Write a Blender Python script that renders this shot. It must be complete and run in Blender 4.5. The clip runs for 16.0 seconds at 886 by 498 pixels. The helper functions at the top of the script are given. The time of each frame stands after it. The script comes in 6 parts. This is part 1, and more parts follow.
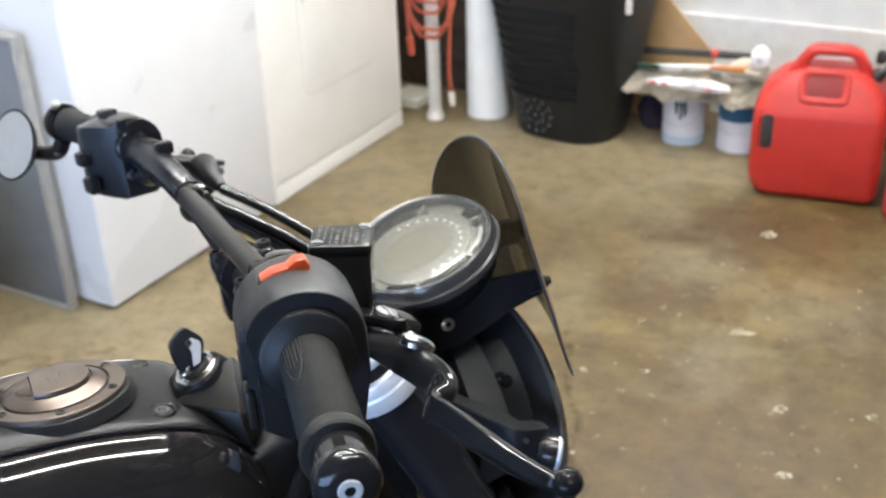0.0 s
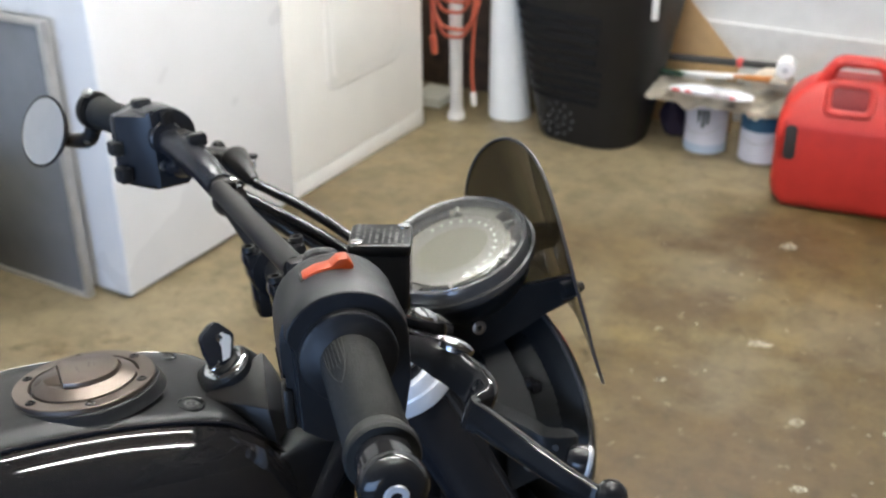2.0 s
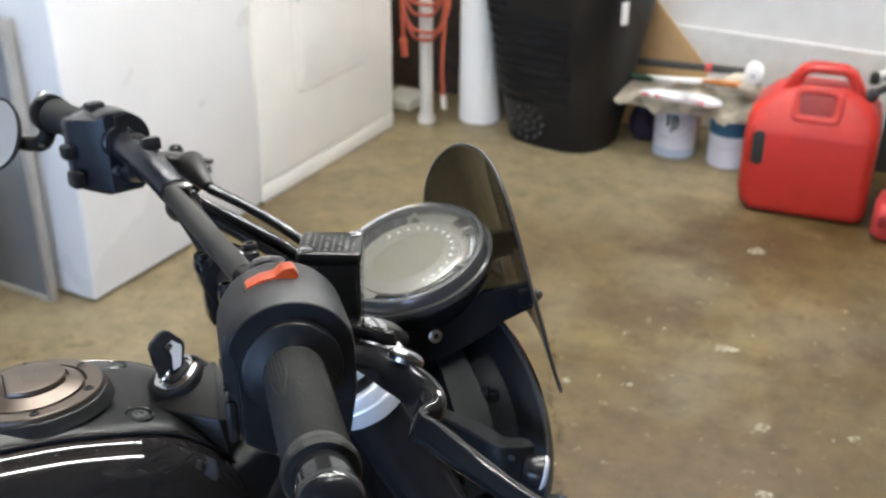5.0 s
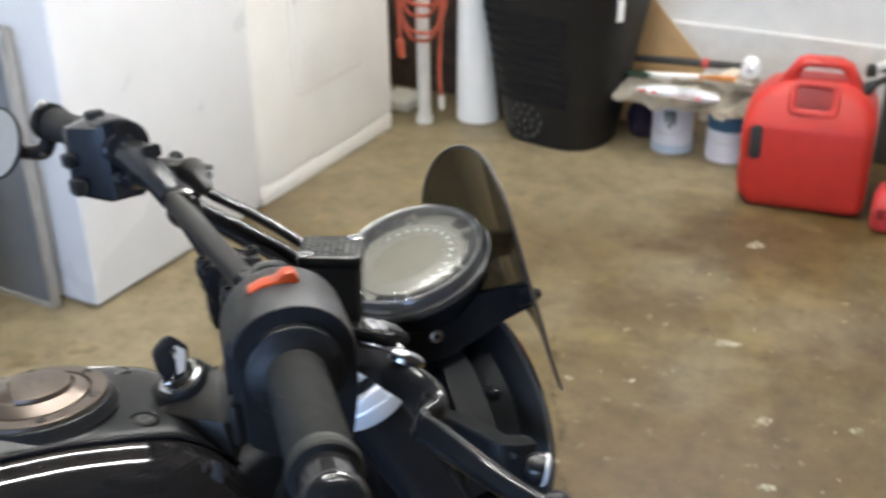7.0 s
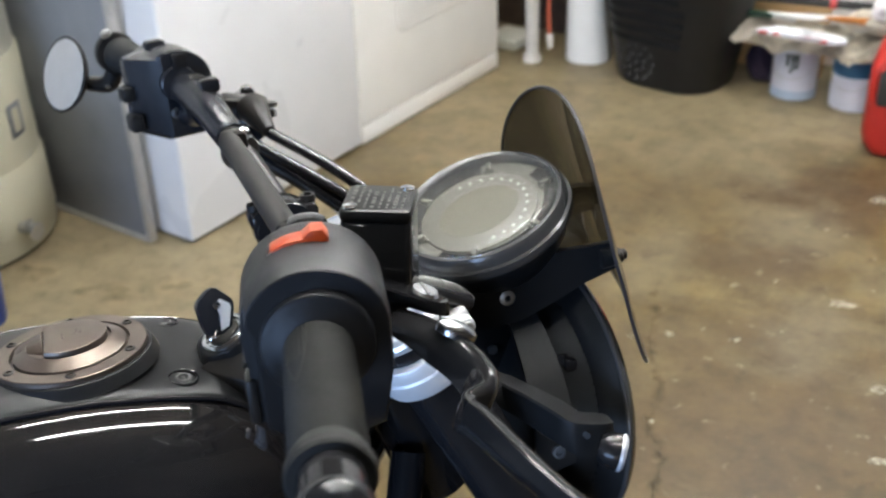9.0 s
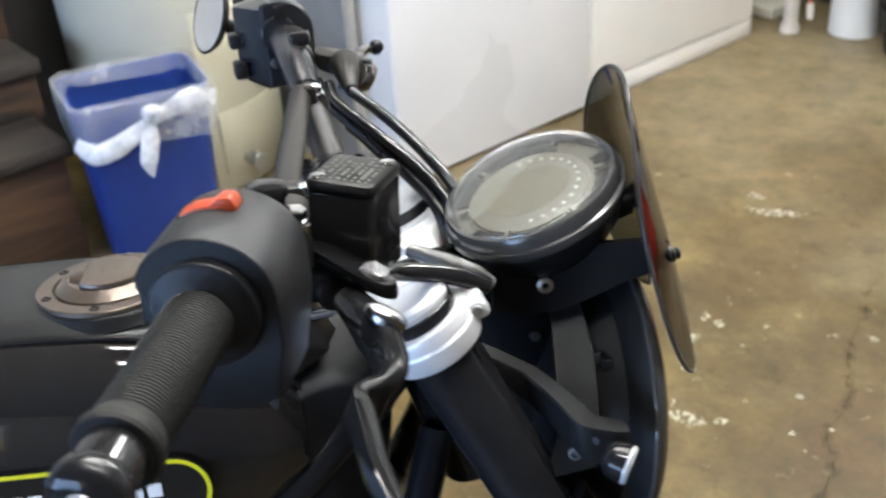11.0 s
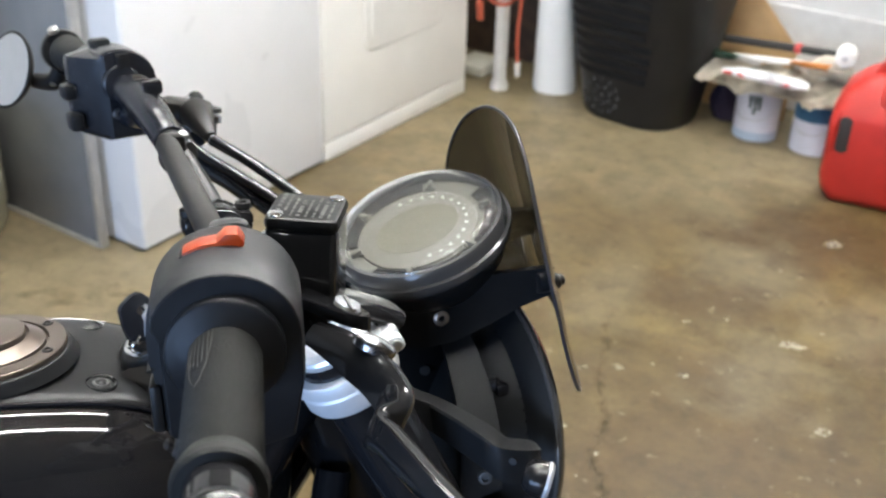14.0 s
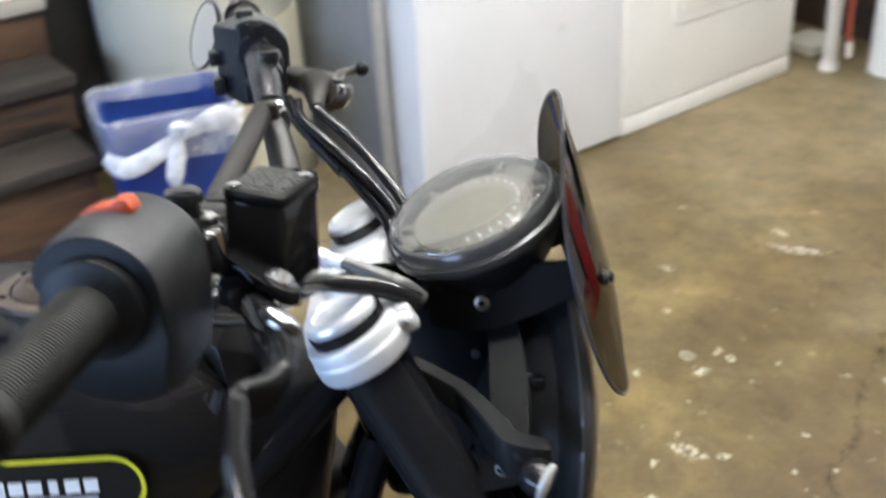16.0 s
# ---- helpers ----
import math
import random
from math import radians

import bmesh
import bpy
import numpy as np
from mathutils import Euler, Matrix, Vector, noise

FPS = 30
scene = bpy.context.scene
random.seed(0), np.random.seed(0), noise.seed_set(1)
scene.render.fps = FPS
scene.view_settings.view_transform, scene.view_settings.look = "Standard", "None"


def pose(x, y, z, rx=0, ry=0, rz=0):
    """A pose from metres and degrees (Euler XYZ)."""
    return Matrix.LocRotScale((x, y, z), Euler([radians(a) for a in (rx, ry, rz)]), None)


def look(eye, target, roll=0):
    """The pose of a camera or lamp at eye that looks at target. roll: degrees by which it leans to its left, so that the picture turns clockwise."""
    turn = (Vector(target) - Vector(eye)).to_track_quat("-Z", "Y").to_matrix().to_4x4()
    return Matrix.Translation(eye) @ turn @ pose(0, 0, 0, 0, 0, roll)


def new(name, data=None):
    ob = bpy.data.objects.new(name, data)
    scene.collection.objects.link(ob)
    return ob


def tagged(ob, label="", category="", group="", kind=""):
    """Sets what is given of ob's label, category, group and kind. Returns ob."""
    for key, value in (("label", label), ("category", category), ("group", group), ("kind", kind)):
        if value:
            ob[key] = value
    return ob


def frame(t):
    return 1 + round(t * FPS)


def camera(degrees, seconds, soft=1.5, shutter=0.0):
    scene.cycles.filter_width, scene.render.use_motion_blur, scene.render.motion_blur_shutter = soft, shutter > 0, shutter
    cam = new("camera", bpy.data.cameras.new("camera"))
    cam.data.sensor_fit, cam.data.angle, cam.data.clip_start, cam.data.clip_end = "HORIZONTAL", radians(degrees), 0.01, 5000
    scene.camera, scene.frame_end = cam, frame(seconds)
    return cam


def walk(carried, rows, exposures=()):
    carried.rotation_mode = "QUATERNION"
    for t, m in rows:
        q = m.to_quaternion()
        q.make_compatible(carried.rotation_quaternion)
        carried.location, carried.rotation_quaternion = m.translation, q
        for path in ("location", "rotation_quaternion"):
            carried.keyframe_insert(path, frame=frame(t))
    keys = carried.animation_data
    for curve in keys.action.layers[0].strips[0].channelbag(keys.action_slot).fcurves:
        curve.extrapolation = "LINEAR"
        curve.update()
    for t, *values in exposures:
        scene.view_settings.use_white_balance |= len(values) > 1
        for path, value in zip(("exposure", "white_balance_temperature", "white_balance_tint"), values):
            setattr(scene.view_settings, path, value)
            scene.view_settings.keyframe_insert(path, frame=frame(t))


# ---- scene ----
cam = camera(43.5, 16.0, soft=2.0, shutter=0.8)
cam.data.dof.use_dof = True
cam.data.dof.focus_distance = 0.64
cam.data.dof.aperture_fstop = 14.0
PATH = [
    (0, (0.214, 0.091, 1.422), (-0.68, 1.629, 0.508), -2.4),
    (0.5, (0.203, 0.09, 1.422), (-0.699, 1.627, 0.513), -1.8),
    (1, (0.199, 0.086, 1.421), (-0.704, 1.616, 0.504), -1.3),
    (1.5, (0.198, 0.085, 1.421), (-0.703, 1.614, 0.5), -0.9),
    (2, (0.192, 0.089, 1.42), (-0.719, 1.618, 0.505), -0.7),
    (2.5, (0.19, 0.095, 1.418), (-0.714, 1.621, 0.495), -0.7),
    (3, (0.191, 0.097, 1.417), (-0.713, 1.629, 0.502), -0.8),
    (3.5, (0.191, 0.096, 1.417), (-0.703, 1.635, 0.504), -0.2),
    (6, (0.217, 0.113, 1.421), (-0.616, 1.685, 0.509), -0.5),
    (6.5, (0.226, 0.112, 1.423), (-0.578, 1.696, 0.504), -0.9),
    (7, (0.204, 0.101, 1.424), (-0.668, 1.653, 0.512), -0.9),
    (7.5, (0.192, 0.092, 1.417), (-0.716, 1.624, 0.506), -0.4),
    (8, (0.191, 0.092, 1.413), (-0.729, 1.607, 0.486), -0.5),
    (8.5, (0.206, 0.122, 1.404), (-0.768, 1.573, 0.431), -2.0),
    (9, (0.185, 0.192, 1.388), (-0.83, 1.595, 0.387), -2.2),
    (9.2, (0.184, 0.226, 1.386), (-0.863, 1.581, 0.353), -2.5),
    (11.3, (0.326, 0.351, 1.379), (-1.033, 1.382, 0.335), -4.3),
    (11.5, (0.341, 0.362, 1.379), (-1.014, 1.404, 0.34), -4.3),
    (12, (0.335, 0.365, 1.38), (-0.983, 1.471, 0.36), -2.8),
    (12.5, (0.269, 0.294, 1.381), (-0.869, 1.571, 0.343), 0.5),
    (13, (0.205, 0.229, 1.371), (-0.775, 1.619, 0.318), 1.6),
    (13.5, (0.194, 0.203, 1.373), (-0.758, 1.654, 0.377), 2.4),
    (14, (0.197, 0.212, 1.376), (-0.777, 1.67, 0.414), 1.8),
    (14.5, (0.195, 0.223, 1.373), (-0.813, 1.645, 0.392), 1.2),
    (15, (0.19, 0.239, 1.37), (-0.839, 1.643, 0.386), 1.2),
    (15.5, (0.259, 0.293, 1.378), (-0.998, 1.517, 0.418), -1.8),
    (16, (0.364, 0.389, 1.377), (-1.064, 1.37, 0.378), -3.7),
]
walk(cam, [(t, look(eye, target, roll)) for t, eye, target, roll in PATH],
     exposures=((0.0, 0.26), (0.5, 0.03), (1.0, 0.0), (8.5, 0.0), (9.2, 0.02), (11.3, 0.20), (12.5, 0.16), (13.5, 0.18), (16.0, 0.17)))

# ---- world, sun and large lights ----
world = bpy.data.worlds.new("world")
scene.world = world
world.use_nodes = True
wn = world.node_tree.nodes
sky = wn.new("ShaderNodeTexSky")
sky.sky_type, sky.sun_disc = "NISHITA", False
sky.sun_elevation, sky.sun_rotation = radians(35), radians(150)
world.node_tree.links.new(sky.outputs["Color"], wn["Background"].inputs["Color"])
wn["Background"].inputs["Strength"].default_value = 0.12

sun = new("sun", bpy.data.lights.new("sun", "SUN"))
sun.data.energy, sun.data.angle, sun.data.color = 2.0, radians(0.53), (1.0, 0.95, 0.88)
sun.matrix_world = look((0, 0, 6), (0.45, -0.6, 5.2))

# daylight through the open garage door behind the bike
door_light = new("door_daylight", bpy.data.lights.new("door_daylight", "AREA"))
door_light.data.shape, door_light.data.size, door_light.data.size_y = "RECTANGLE", 3.4, 1.5
door_light.data.energy, door_light.data.color = 165.0, (0.36, 0.58, 1.0)
door_light.matrix_world = look((-0.2, -3.3, 1.1), (-0.2, 0.0, 0.9))


# ---- materials ----
def material(name, colour, rough=0.5, metal=0.0, vary=0.12, grain=30.0, blotch=4.0, bump=0.08, relief=400.0,
             rough_vary=0.1, coat=0.0, transmission=0.0, ior=1.45, alpha=1.0, per_piece=0.0, specular=0.5):
    m = bpy.data.materials.new(name)
    m.use_nodes = True
    nodes, links = m.node_tree.nodes, m.node_tree.links
    b = nodes["Principled BSDF"]
    b.inputs["Metallic"].default_value = metal
    b.inputs["Coat Weight"].default_value = coat
    b.inputs["Coat Roughness"].default_value = 0.06
    b.inputs["Transmission Weight"].default_value = transmission
    b.inputs["IOR"].default_value = ior
    b.inputs["Alpha"].default_value = alpha
    b.inputs["Specular IOR Level"].default_value = specular
    coord = nodes.new("ShaderNodeTexCoord")
    n1, n2 = nodes.new("ShaderNodeTexNoise"), nodes.new("ShaderNodeTexNoise")
    for n, s, d in ((n1, grain, 6.0), (n2, blotch, 3.0)):
        n.inputs["Scale"].default_value, n.inputs["Detail"].default_value = s, d
        links.new(coord.outputs["Object"], n.inputs["Vector"])
    add = nodes.new("ShaderNodeMath")
    add.operation = "ADD"
    links.new(n1.outputs["Fac"], add.inputs[0])
    links.new(n2.outputs["Fac"], add.inputs[1])
    ramp = nodes.new("ShaderNodeMapRange")
    ramp.inputs["From Min"].default_value, ramp.inputs["From Max"].default_value = 0.7, 1.3
    ramp.inputs["To Min"].default_value, ramp.inputs["To Max"].default_value = 1 - vary, 1 + vary
    links.new(add.outputs[0], ramp.inputs["Value"])
    scale = nodes.new("ShaderNodeVectorMath")
    scale.operation = "SCALE"
    scale.inputs[0].default_value = colour[:3]
    links.new(ramp.outputs["Result"], scale.inputs["Scale"])
    links.new(scale.outputs["Vector"], b.inputs["Base Color"])
    rr = nodes.new("ShaderNodeMapRange")
    rr.inputs["From Min"].default_value, rr.inputs["From Max"].default_value = 0.3, 0.7
    rr.inputs["To Min"].default_value = max(0.02, rough * (1 - rough_vary))
    rr.inputs["To Max"].default_value = min(1.0, rough * (1 + rough_vary))
    links.new(n2.outputs["Fac"], rr.inputs["Value"])
    links.new(rr.outputs["Result"], b.inputs["Roughness"])
    if bump:
        n3, bp = nodes.new("ShaderNodeTexNoise"), nodes.new("ShaderNodeBump")
        n3.inputs["Scale"].default_value, n3.inputs["Detail"].default_value = relief, 3.0
        links.new(coord.outputs["Object"], n3.inputs["Vector"])
        links.new(n3.outputs["Fac"], bp.inputs["Height"])
        bp.inputs["Strength"].default_value, bp.inputs["Distance"].default_value = bump, 0.001
        links.new(bp.outputs["Normal"], b.inputs["Normal"])
    return m


def glowing(name, colour, strength):
    m = bpy.data.materials.new(name)
    m.use_nodes = True
    b = m.node_tree.nodes["Principled BSDF"]
    b.inputs["Base Color"].default_value = (*colour, 1)
    b.inputs["Emission Color"].default_value = (*colour, 1)
    b.inputs["Emission Strength"].default_value = strength
    return m


def concrete(name):
    """Stained, sealed garage concrete: tan and grey blotches, oil stains, fine grit."""
    m = bpy.data.materials.new(name)
    m.use_nodes = True
    nodes, links = m.node_tree.nodes, m.node_tree.links
    b = nodes["Principled BSDF"]
    coord = nodes.new("ShaderNodeTexCoord")

    def noise_tex(s, d, distort=0.0, rough=0.55):
        n = nodes.new("ShaderNodeTexNoise")
        n.inputs["Scale"].default_value, n.inputs["Detail"].default_value = s, d
        n.inputs["Distortion"].default_value, n.inputs["Roughness"].default_value = distort, rough
        links.new(coord.outputs["Object"], n.inputs["Vector"])
        return n

    def ramp(src, stops):
        r = nodes.new("ShaderNodeValToRGB")
        els = r.color_ramp.elements
        els[0].position, els[0].color = stops[0][0], (*stops[0][1], 1)
        els[1].position, els[1].color = stops[-1][0], (*stops[-1][1], 1)
        for p, c in stops[1:-1]:
            els.new(p).color = (*c, 1)
        links.new(src, r.inputs["Fac"])
        return r

    def mix(kind, fac, a, c):
        x = nodes.new("ShaderNodeMix")
        x.data_type, x.blend_type = "RGBA", kind
        if isinstance(fac, float):
            x.inputs["Factor"].default_value = fac
        else:
            links.new(fac, x.inputs["Factor"])
        links.new(a, x.inputs["A"])
        links.new(c, x.inputs["B"])
        return x.outputs["Result"]

    big = ramp(noise_tex(1.6, 5, 0.4).outputs["Fac"], [(0.28, (0.058, 0.036, 0.0115)), (0.41, (0.084, 0.055, 0.0180)),
                                                      (0.53, (0.106, 0.075, 0.0275)), (0.68, (0.166, 0.124, 0.051))])
    mid = ramp(noise_tex(5.0, 6, 0.1, 0.52).outputs["Fac"], [(0.33, (0.71, 0.69, 0.66)), (0.5, (0.95, 0.95, 0.94)), (0.67, (1.25, 1.24, 1.22))])
    fine = ramp(noise_tex(95.0, 4).outputs["Fac"], [(0.3, (0.86, 0.85, 0.84)), (0.6, (1.08, 1.08, 1.08))])
    dark = ramp(noise_tex(2.3, 4, 0.2).outputs["Fac"], [(0.54, (0, 0, 0)), (0.80, (0.42, 0.42, 0.42))])
    stain = nodes.new("ShaderNodeRGB")
    stain.outputs[0].default_value = (0.056, 0.036, 0.014, 1)
    col = mix("MULTIPLY", 1.0, big.outputs["Color"], mid.outputs["Color"])
    col = mix("MULTIPLY", 1.0, col, fine.outputs["Color"])
    col = mix("MIX", dark.outputs["Color"], col, stain.outputs[0])
    # pale worn clouds, broken up by fine grit
    cloud = ramp(noise_tex(3.4, 5, 0.0, 0.6).outputs["Fac"], [(0.50, (0, 0, 0)), (0.72, (0.70, 0.70, 0.70))])
    grit = ramp(noise_tex(38.0, 5, 0.0, 0.7).outputs["Fac"], [(0.38, (0.15, 0.15, 0.15)), (0.62, (1, 1, 1))])
    haze = nodes.new("ShaderNodeRGB")
    haze.outputs[0].default_value = (0.185, 0.146, 0.073, 1)
    col = mix("MIX", mix("MULTIPLY", 1.0, cloud.outputs["Color"], grit.outputs["Color"]), col, haze.outputs[0])
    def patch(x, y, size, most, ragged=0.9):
        """A soft round patch mask with a ragged outline."""
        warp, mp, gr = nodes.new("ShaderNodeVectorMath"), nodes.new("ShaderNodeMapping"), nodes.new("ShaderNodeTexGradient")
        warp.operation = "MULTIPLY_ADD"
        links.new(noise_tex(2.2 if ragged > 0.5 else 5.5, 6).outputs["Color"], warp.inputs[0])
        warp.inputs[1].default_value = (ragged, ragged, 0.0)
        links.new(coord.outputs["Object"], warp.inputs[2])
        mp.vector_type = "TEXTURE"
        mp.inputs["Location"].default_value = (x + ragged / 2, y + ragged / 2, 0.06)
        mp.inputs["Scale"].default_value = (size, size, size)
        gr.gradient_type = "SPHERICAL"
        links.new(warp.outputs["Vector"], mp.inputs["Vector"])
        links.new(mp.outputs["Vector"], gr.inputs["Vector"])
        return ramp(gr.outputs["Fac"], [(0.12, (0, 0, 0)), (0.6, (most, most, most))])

    pale_tan = nodes.new("ShaderNodeRGB")
    pale_tan.outputs[0].default_value = (0.255, 0.208, 0.128, 1)
    # three broad areas where the floor colour is paler
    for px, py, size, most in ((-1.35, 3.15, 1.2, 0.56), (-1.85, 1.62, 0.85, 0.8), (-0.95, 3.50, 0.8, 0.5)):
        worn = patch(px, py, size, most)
        col = mix("MIX", worn.outputs["Color"], col, pale_tan.outputs[0])
    # old oil and rust stains, one broad browner area, and paler scuffed places between them
    oil, scuff = nodes.new("ShaderNodeRGB"), nodes.new("ShaderNodeRGB")
    oil.outputs[0].default_value, scuff.outputs[0].default_value = (0.068, 0.040, 0.0145, 1), (0.170, 0.138, 0.084, 1)
    for px, py, size, most in ((-0.48, 3.00, 0.34, 0.85), (-0.52, 2.49, 0.26, 0.70), (-0.78, 2.77, 0.28, 0.45), (0.06, 2.50, 0.36, 0.60), (-0.22, 1.82, 0.62, 0.70), (-1.04, 2.74, 0.28, 0.35), (-0.95, 2.20, 0.30, 0.45)):
        col = mix("MIX", patch(px, py, size, most, 0.42).outputs["Color"], col, oil.outputs[0])
    for px, py, size, most in ((-0.53, 2.68, 0.24, 0.55), (-0.93, 3.08, 0.36, 0.65), (-0.16, 2.58, 0.24, 0.55), (-0.33, 2.26, 0.22, 0.5), (-0.76, 2.34, 0.22, 0.45)):
        col = mix("MIX", patch(px, py, size, most, 0.42).outputs["Color"], col, scuff.outputs[0])
    fleck = ramp(noise_tex(26.0, 3, 0.0, 0.6).outputs["Fac"], [(0.645, (0, 0, 0)), (0.72, (0.60, 0.60, 0.60))])
    col = mix("MIX", fleck.outputs["Color"], col, pale_tan.outputs[0])
    pits = ramp(noise_tex(17.0, 5, 0.3, 0.6).outputs["Fac"], [(0.28, (0.62, 0.58, 0.52)), (0.40, (1, 1, 1))])
    col = mix("MULTIPLY", 1.0, col, pits.outputs["Color"])
    grime = ramp(noise_tex(14.0, 7, 0.1, 0.68).outputs["Fac"], [(0.34, (0.74, 0.73, 0.70)), (0.5, (1, 1, 1)), (0.66, (1.22, 1.21, 1.18))])
    col = mix("MULTIPLY", 1.0, col, grime.outputs["Color"])
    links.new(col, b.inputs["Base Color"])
    rr = ramp(noise_tex(4.0, 5, 0.5).outputs["Fac"], [(0.35, (0.32, 0.32, 0.32)), (0.65, (0.56, 0.56, 0.56))])
    links.new(rr.outputs["Color"], b.inputs["Roughness"])
    b.inputs["Specular IOR Level"].default_value = 0.38
    bp = nodes.new("ShaderNodeBump")
    bp.inputs["Strength"].default_value, bp.inputs["Distance"].default_value = 0.25, 0.002
    links.new(noise_tex(60.0, 8).outputs["Fac"], bp.inputs["Height"])
    links.new(bp.outputs["Normal"], b.inputs["Normal"])
    return m


def wood(name, a, c, scale=3.0, rough=0.7):
    m = bpy.data.materials.new(name)
    m.use_nodes = True
    nodes, links = m.node_tree.nodes, m.node_tree.links
    b = nodes["Principled BSDF"]
    coord, mapping = nodes.new("ShaderNodeTexCoord"), nodes.new("ShaderNodeMapping")
    mapping.inputs["Scale"].default_value = (1.0, 0.22, 1.3)
    n = nodes.new("ShaderNodeTexNoise")
    n.inputs["Scale"].default_value, n.inputs["Detail"].default_value, n.inputs["Distortion"].default_value = scale * 6, 7, 1.5
    r = nodes.new("ShaderNodeValToRGB")
    r.color_ramp.elements[0].position, r.color_ramp.elements[0].color = 0.32, (*a, 1)
    r.color_ramp.elements[1].position, r.color_ramp.elements[1].color = 0.68, (*c, 1)
    bp = nodes.new("ShaderNodeBump")
    bp.inputs["Strength"].default_value, bp.inputs["Distance"].default_value = 0.4, 0.003
    links.new(coord.outputs["Object"], mapping.inputs["Vector"])
    links.new(mapping.outputs["Vector"], n.inputs["Vector"])
    links.new(n.outputs["Fac"], r.inputs["Fac"])
    links.new(r.outputs["Color"], b.inputs["Base Color"])
    links.new(n.outputs["Fac"], bp.inputs["Height"])
    links.new(bp.outputs["Normal"], b.inputs["Normal"])
    b.inputs["Roughness"].default_value = rough
    return m


def spatter(name, colour, scale, lo, hi, most):
    """A thin film that is broken up into specks."""
    m = material(name, colour, 0.75, vary=0.2, grain=200, blotch=40, bump=0.0)
    nodes, links = m.node_tree.nodes, m.node_tree.links
    n, rg = nodes.new("ShaderNodeTexNoise"), nodes.new("ShaderNodeMapRange")
    n.inputs["Scale"].default_value, n.inputs["Detail"].default_value = scale, 4.0
    links.new(nodes["Texture Coordinate"].outputs["Object"], n.inputs["Vector"])
    rg.inputs["From Min"].default_value, rg.inputs["From Max"].default_value, rg.inputs["To Max"].default_value = lo, hi, most
    links.new(n.outputs["Fac"], rg.inputs["Value"])
    links.new(rg.outputs["Result"], nodes["Principled BSDF"].inputs["Alpha"])
    return m


M_BAG = spatter("thin_white_plastic", (0.84, 0.86, 0.90), 7.0, 0.26, 0.78, 0.42)
M_BAGKNOT = spatter("bunched_white_plastic", (0.85, 0.87, 0.91), 11.0, 0.15, 0.55, 0.82)
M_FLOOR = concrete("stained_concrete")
M_WALL = material("painted_wall", (0.64, 0.635, 0.62), 0.7, vary=0.05, grain=14, blotch=1.5, bump=0.2, relief=120)
M_STEM = material("painted_stem_wall", (0.63, 0.62, 0.60), 0.65, vary=0.09, grain=20, blotch=3, bump=0.3, relief=90)
M_CEIL = wood("bare_ceiling_boards", (0.045, 0.032, 0.022), (0.12, 0.085, 0.055), 0.8, 0.85)
M_WHITE = material("white_enamel", (0.69, 0.69, 0.70), 0.28, vary=0.025, grain=8, blotch=2, bump=0.03, relief=300)
M_CREAM = material("cream_enamel", (0.77, 0.748, 0.70), 0.32, vary=0.03, grain=8, blotch=2, bump=0.03, relief=300)
# darker copy of the cream enamel, painting shade into the door gap
M_CREAMSHADE = material("cream_gap_shade", (0.66, 0.635, 0.58), 0.5, vary=0.05)
M_SHEET = material("grey_sheet_metal", (0.205, 0.212, 0.228), 0.42, 0.18, vary=0.16, grain=9, blotch=2.5, bump=0.06, relief=60)
M_TRIM = material("pale_metal_trim", (0.50, 0.48, 0.45), 0.4, 0.5, vary=0.15, grain=25)
M_HEATER = material("heater_jacket_grey", (0.50, 0.485, 0.405), 0.35, vary=0.04, grain=8)
M_HEATER2 = material("heater_jacket_cream", (0.52, 0.495, 0.375), 0.4, vary=0.06, grain=10)
M_BLUE = material("blue_plastic", (0.013, 0.040, 0.215), 0.42, vary=0.08, grain=20)
M_RED = material("red_polyethylene", (0.47, 0.027, 0.018), 0.42, vary=0.10, grain=18, blotch=6, bump=0.15, relief=260)
M_RED2 = material("red_polyethylene_faded", (0.46, 0.040, 0.042), 0.45, vary=0.10, grain=18, bump=0.15, relief=260)
# darker copy of the can red, for shade painted into the recesses
M_REDSHADE = material("red_recess_shade", (0.20, 0.012, 0.012), 0.6, vary=0.1)
M_HAMPER = material("black_basket_plastic", (0.0050, 0.0053, 0.0068), 0.5, vary=0.15, grain=30)
M_HOLE = material("pale_cloth_behind_holes", (0.038, 0.038, 0.040), 0.8, vary=0.3, grain=60)
M_ROLL = material("white_roll", (0.82, 0.82, 0.80), 0.6, vary=0.04, grain=10, blotch=2)
M_PIPE = material("grey_pipe", (0.55, 0.52, 0.47), 0.5, vary=0.12, grain=20)
M_CORD = material("orange_cord", (0.38, 0.075, 0.036), 0.5, vary=0.1)
M_CARD = material("cardboard", (0.42, 0.27, 0.13), 0.8, vary=0.10, grain=20, bump=0.2, relief=150)
M_CANWHITE = material("paint_can_label", (0.60, 0.60, 0.66), 0.45, vary=0.10, grain=14, blotch=9)
M_CANPALE = material("paint_can_pale_blue", (0.40, 0.48, 0.58), 0.45, vary=0.1, grain=14)
M_CANBLUE = material("paint_can_blue", (0.03, 0.12, 0.22), 0.4, vary=0.2, grain=25)
M_STEEL = material("dull_steel", (0.52, 0.52, 0.52), 0.35, 1.0, vary=0.15, grain=40)
M_CLOTH = material("grey_drop_cloth", (0.52, 0.47, 0.38), 0.9, vary=0.25, grain=26, blotch=12, bump=0.7, relief=60)
M_PRINT = material("red_print", (0.62, 0.08, 0.07), 0.5)
M_BRUSH = material("orange_brown_handle", (0.45, 0.17, 0.04), 0.5)
M_YELLOW = material("yellow_plastic", (0.72, 0.52, 0.03), 0.4)
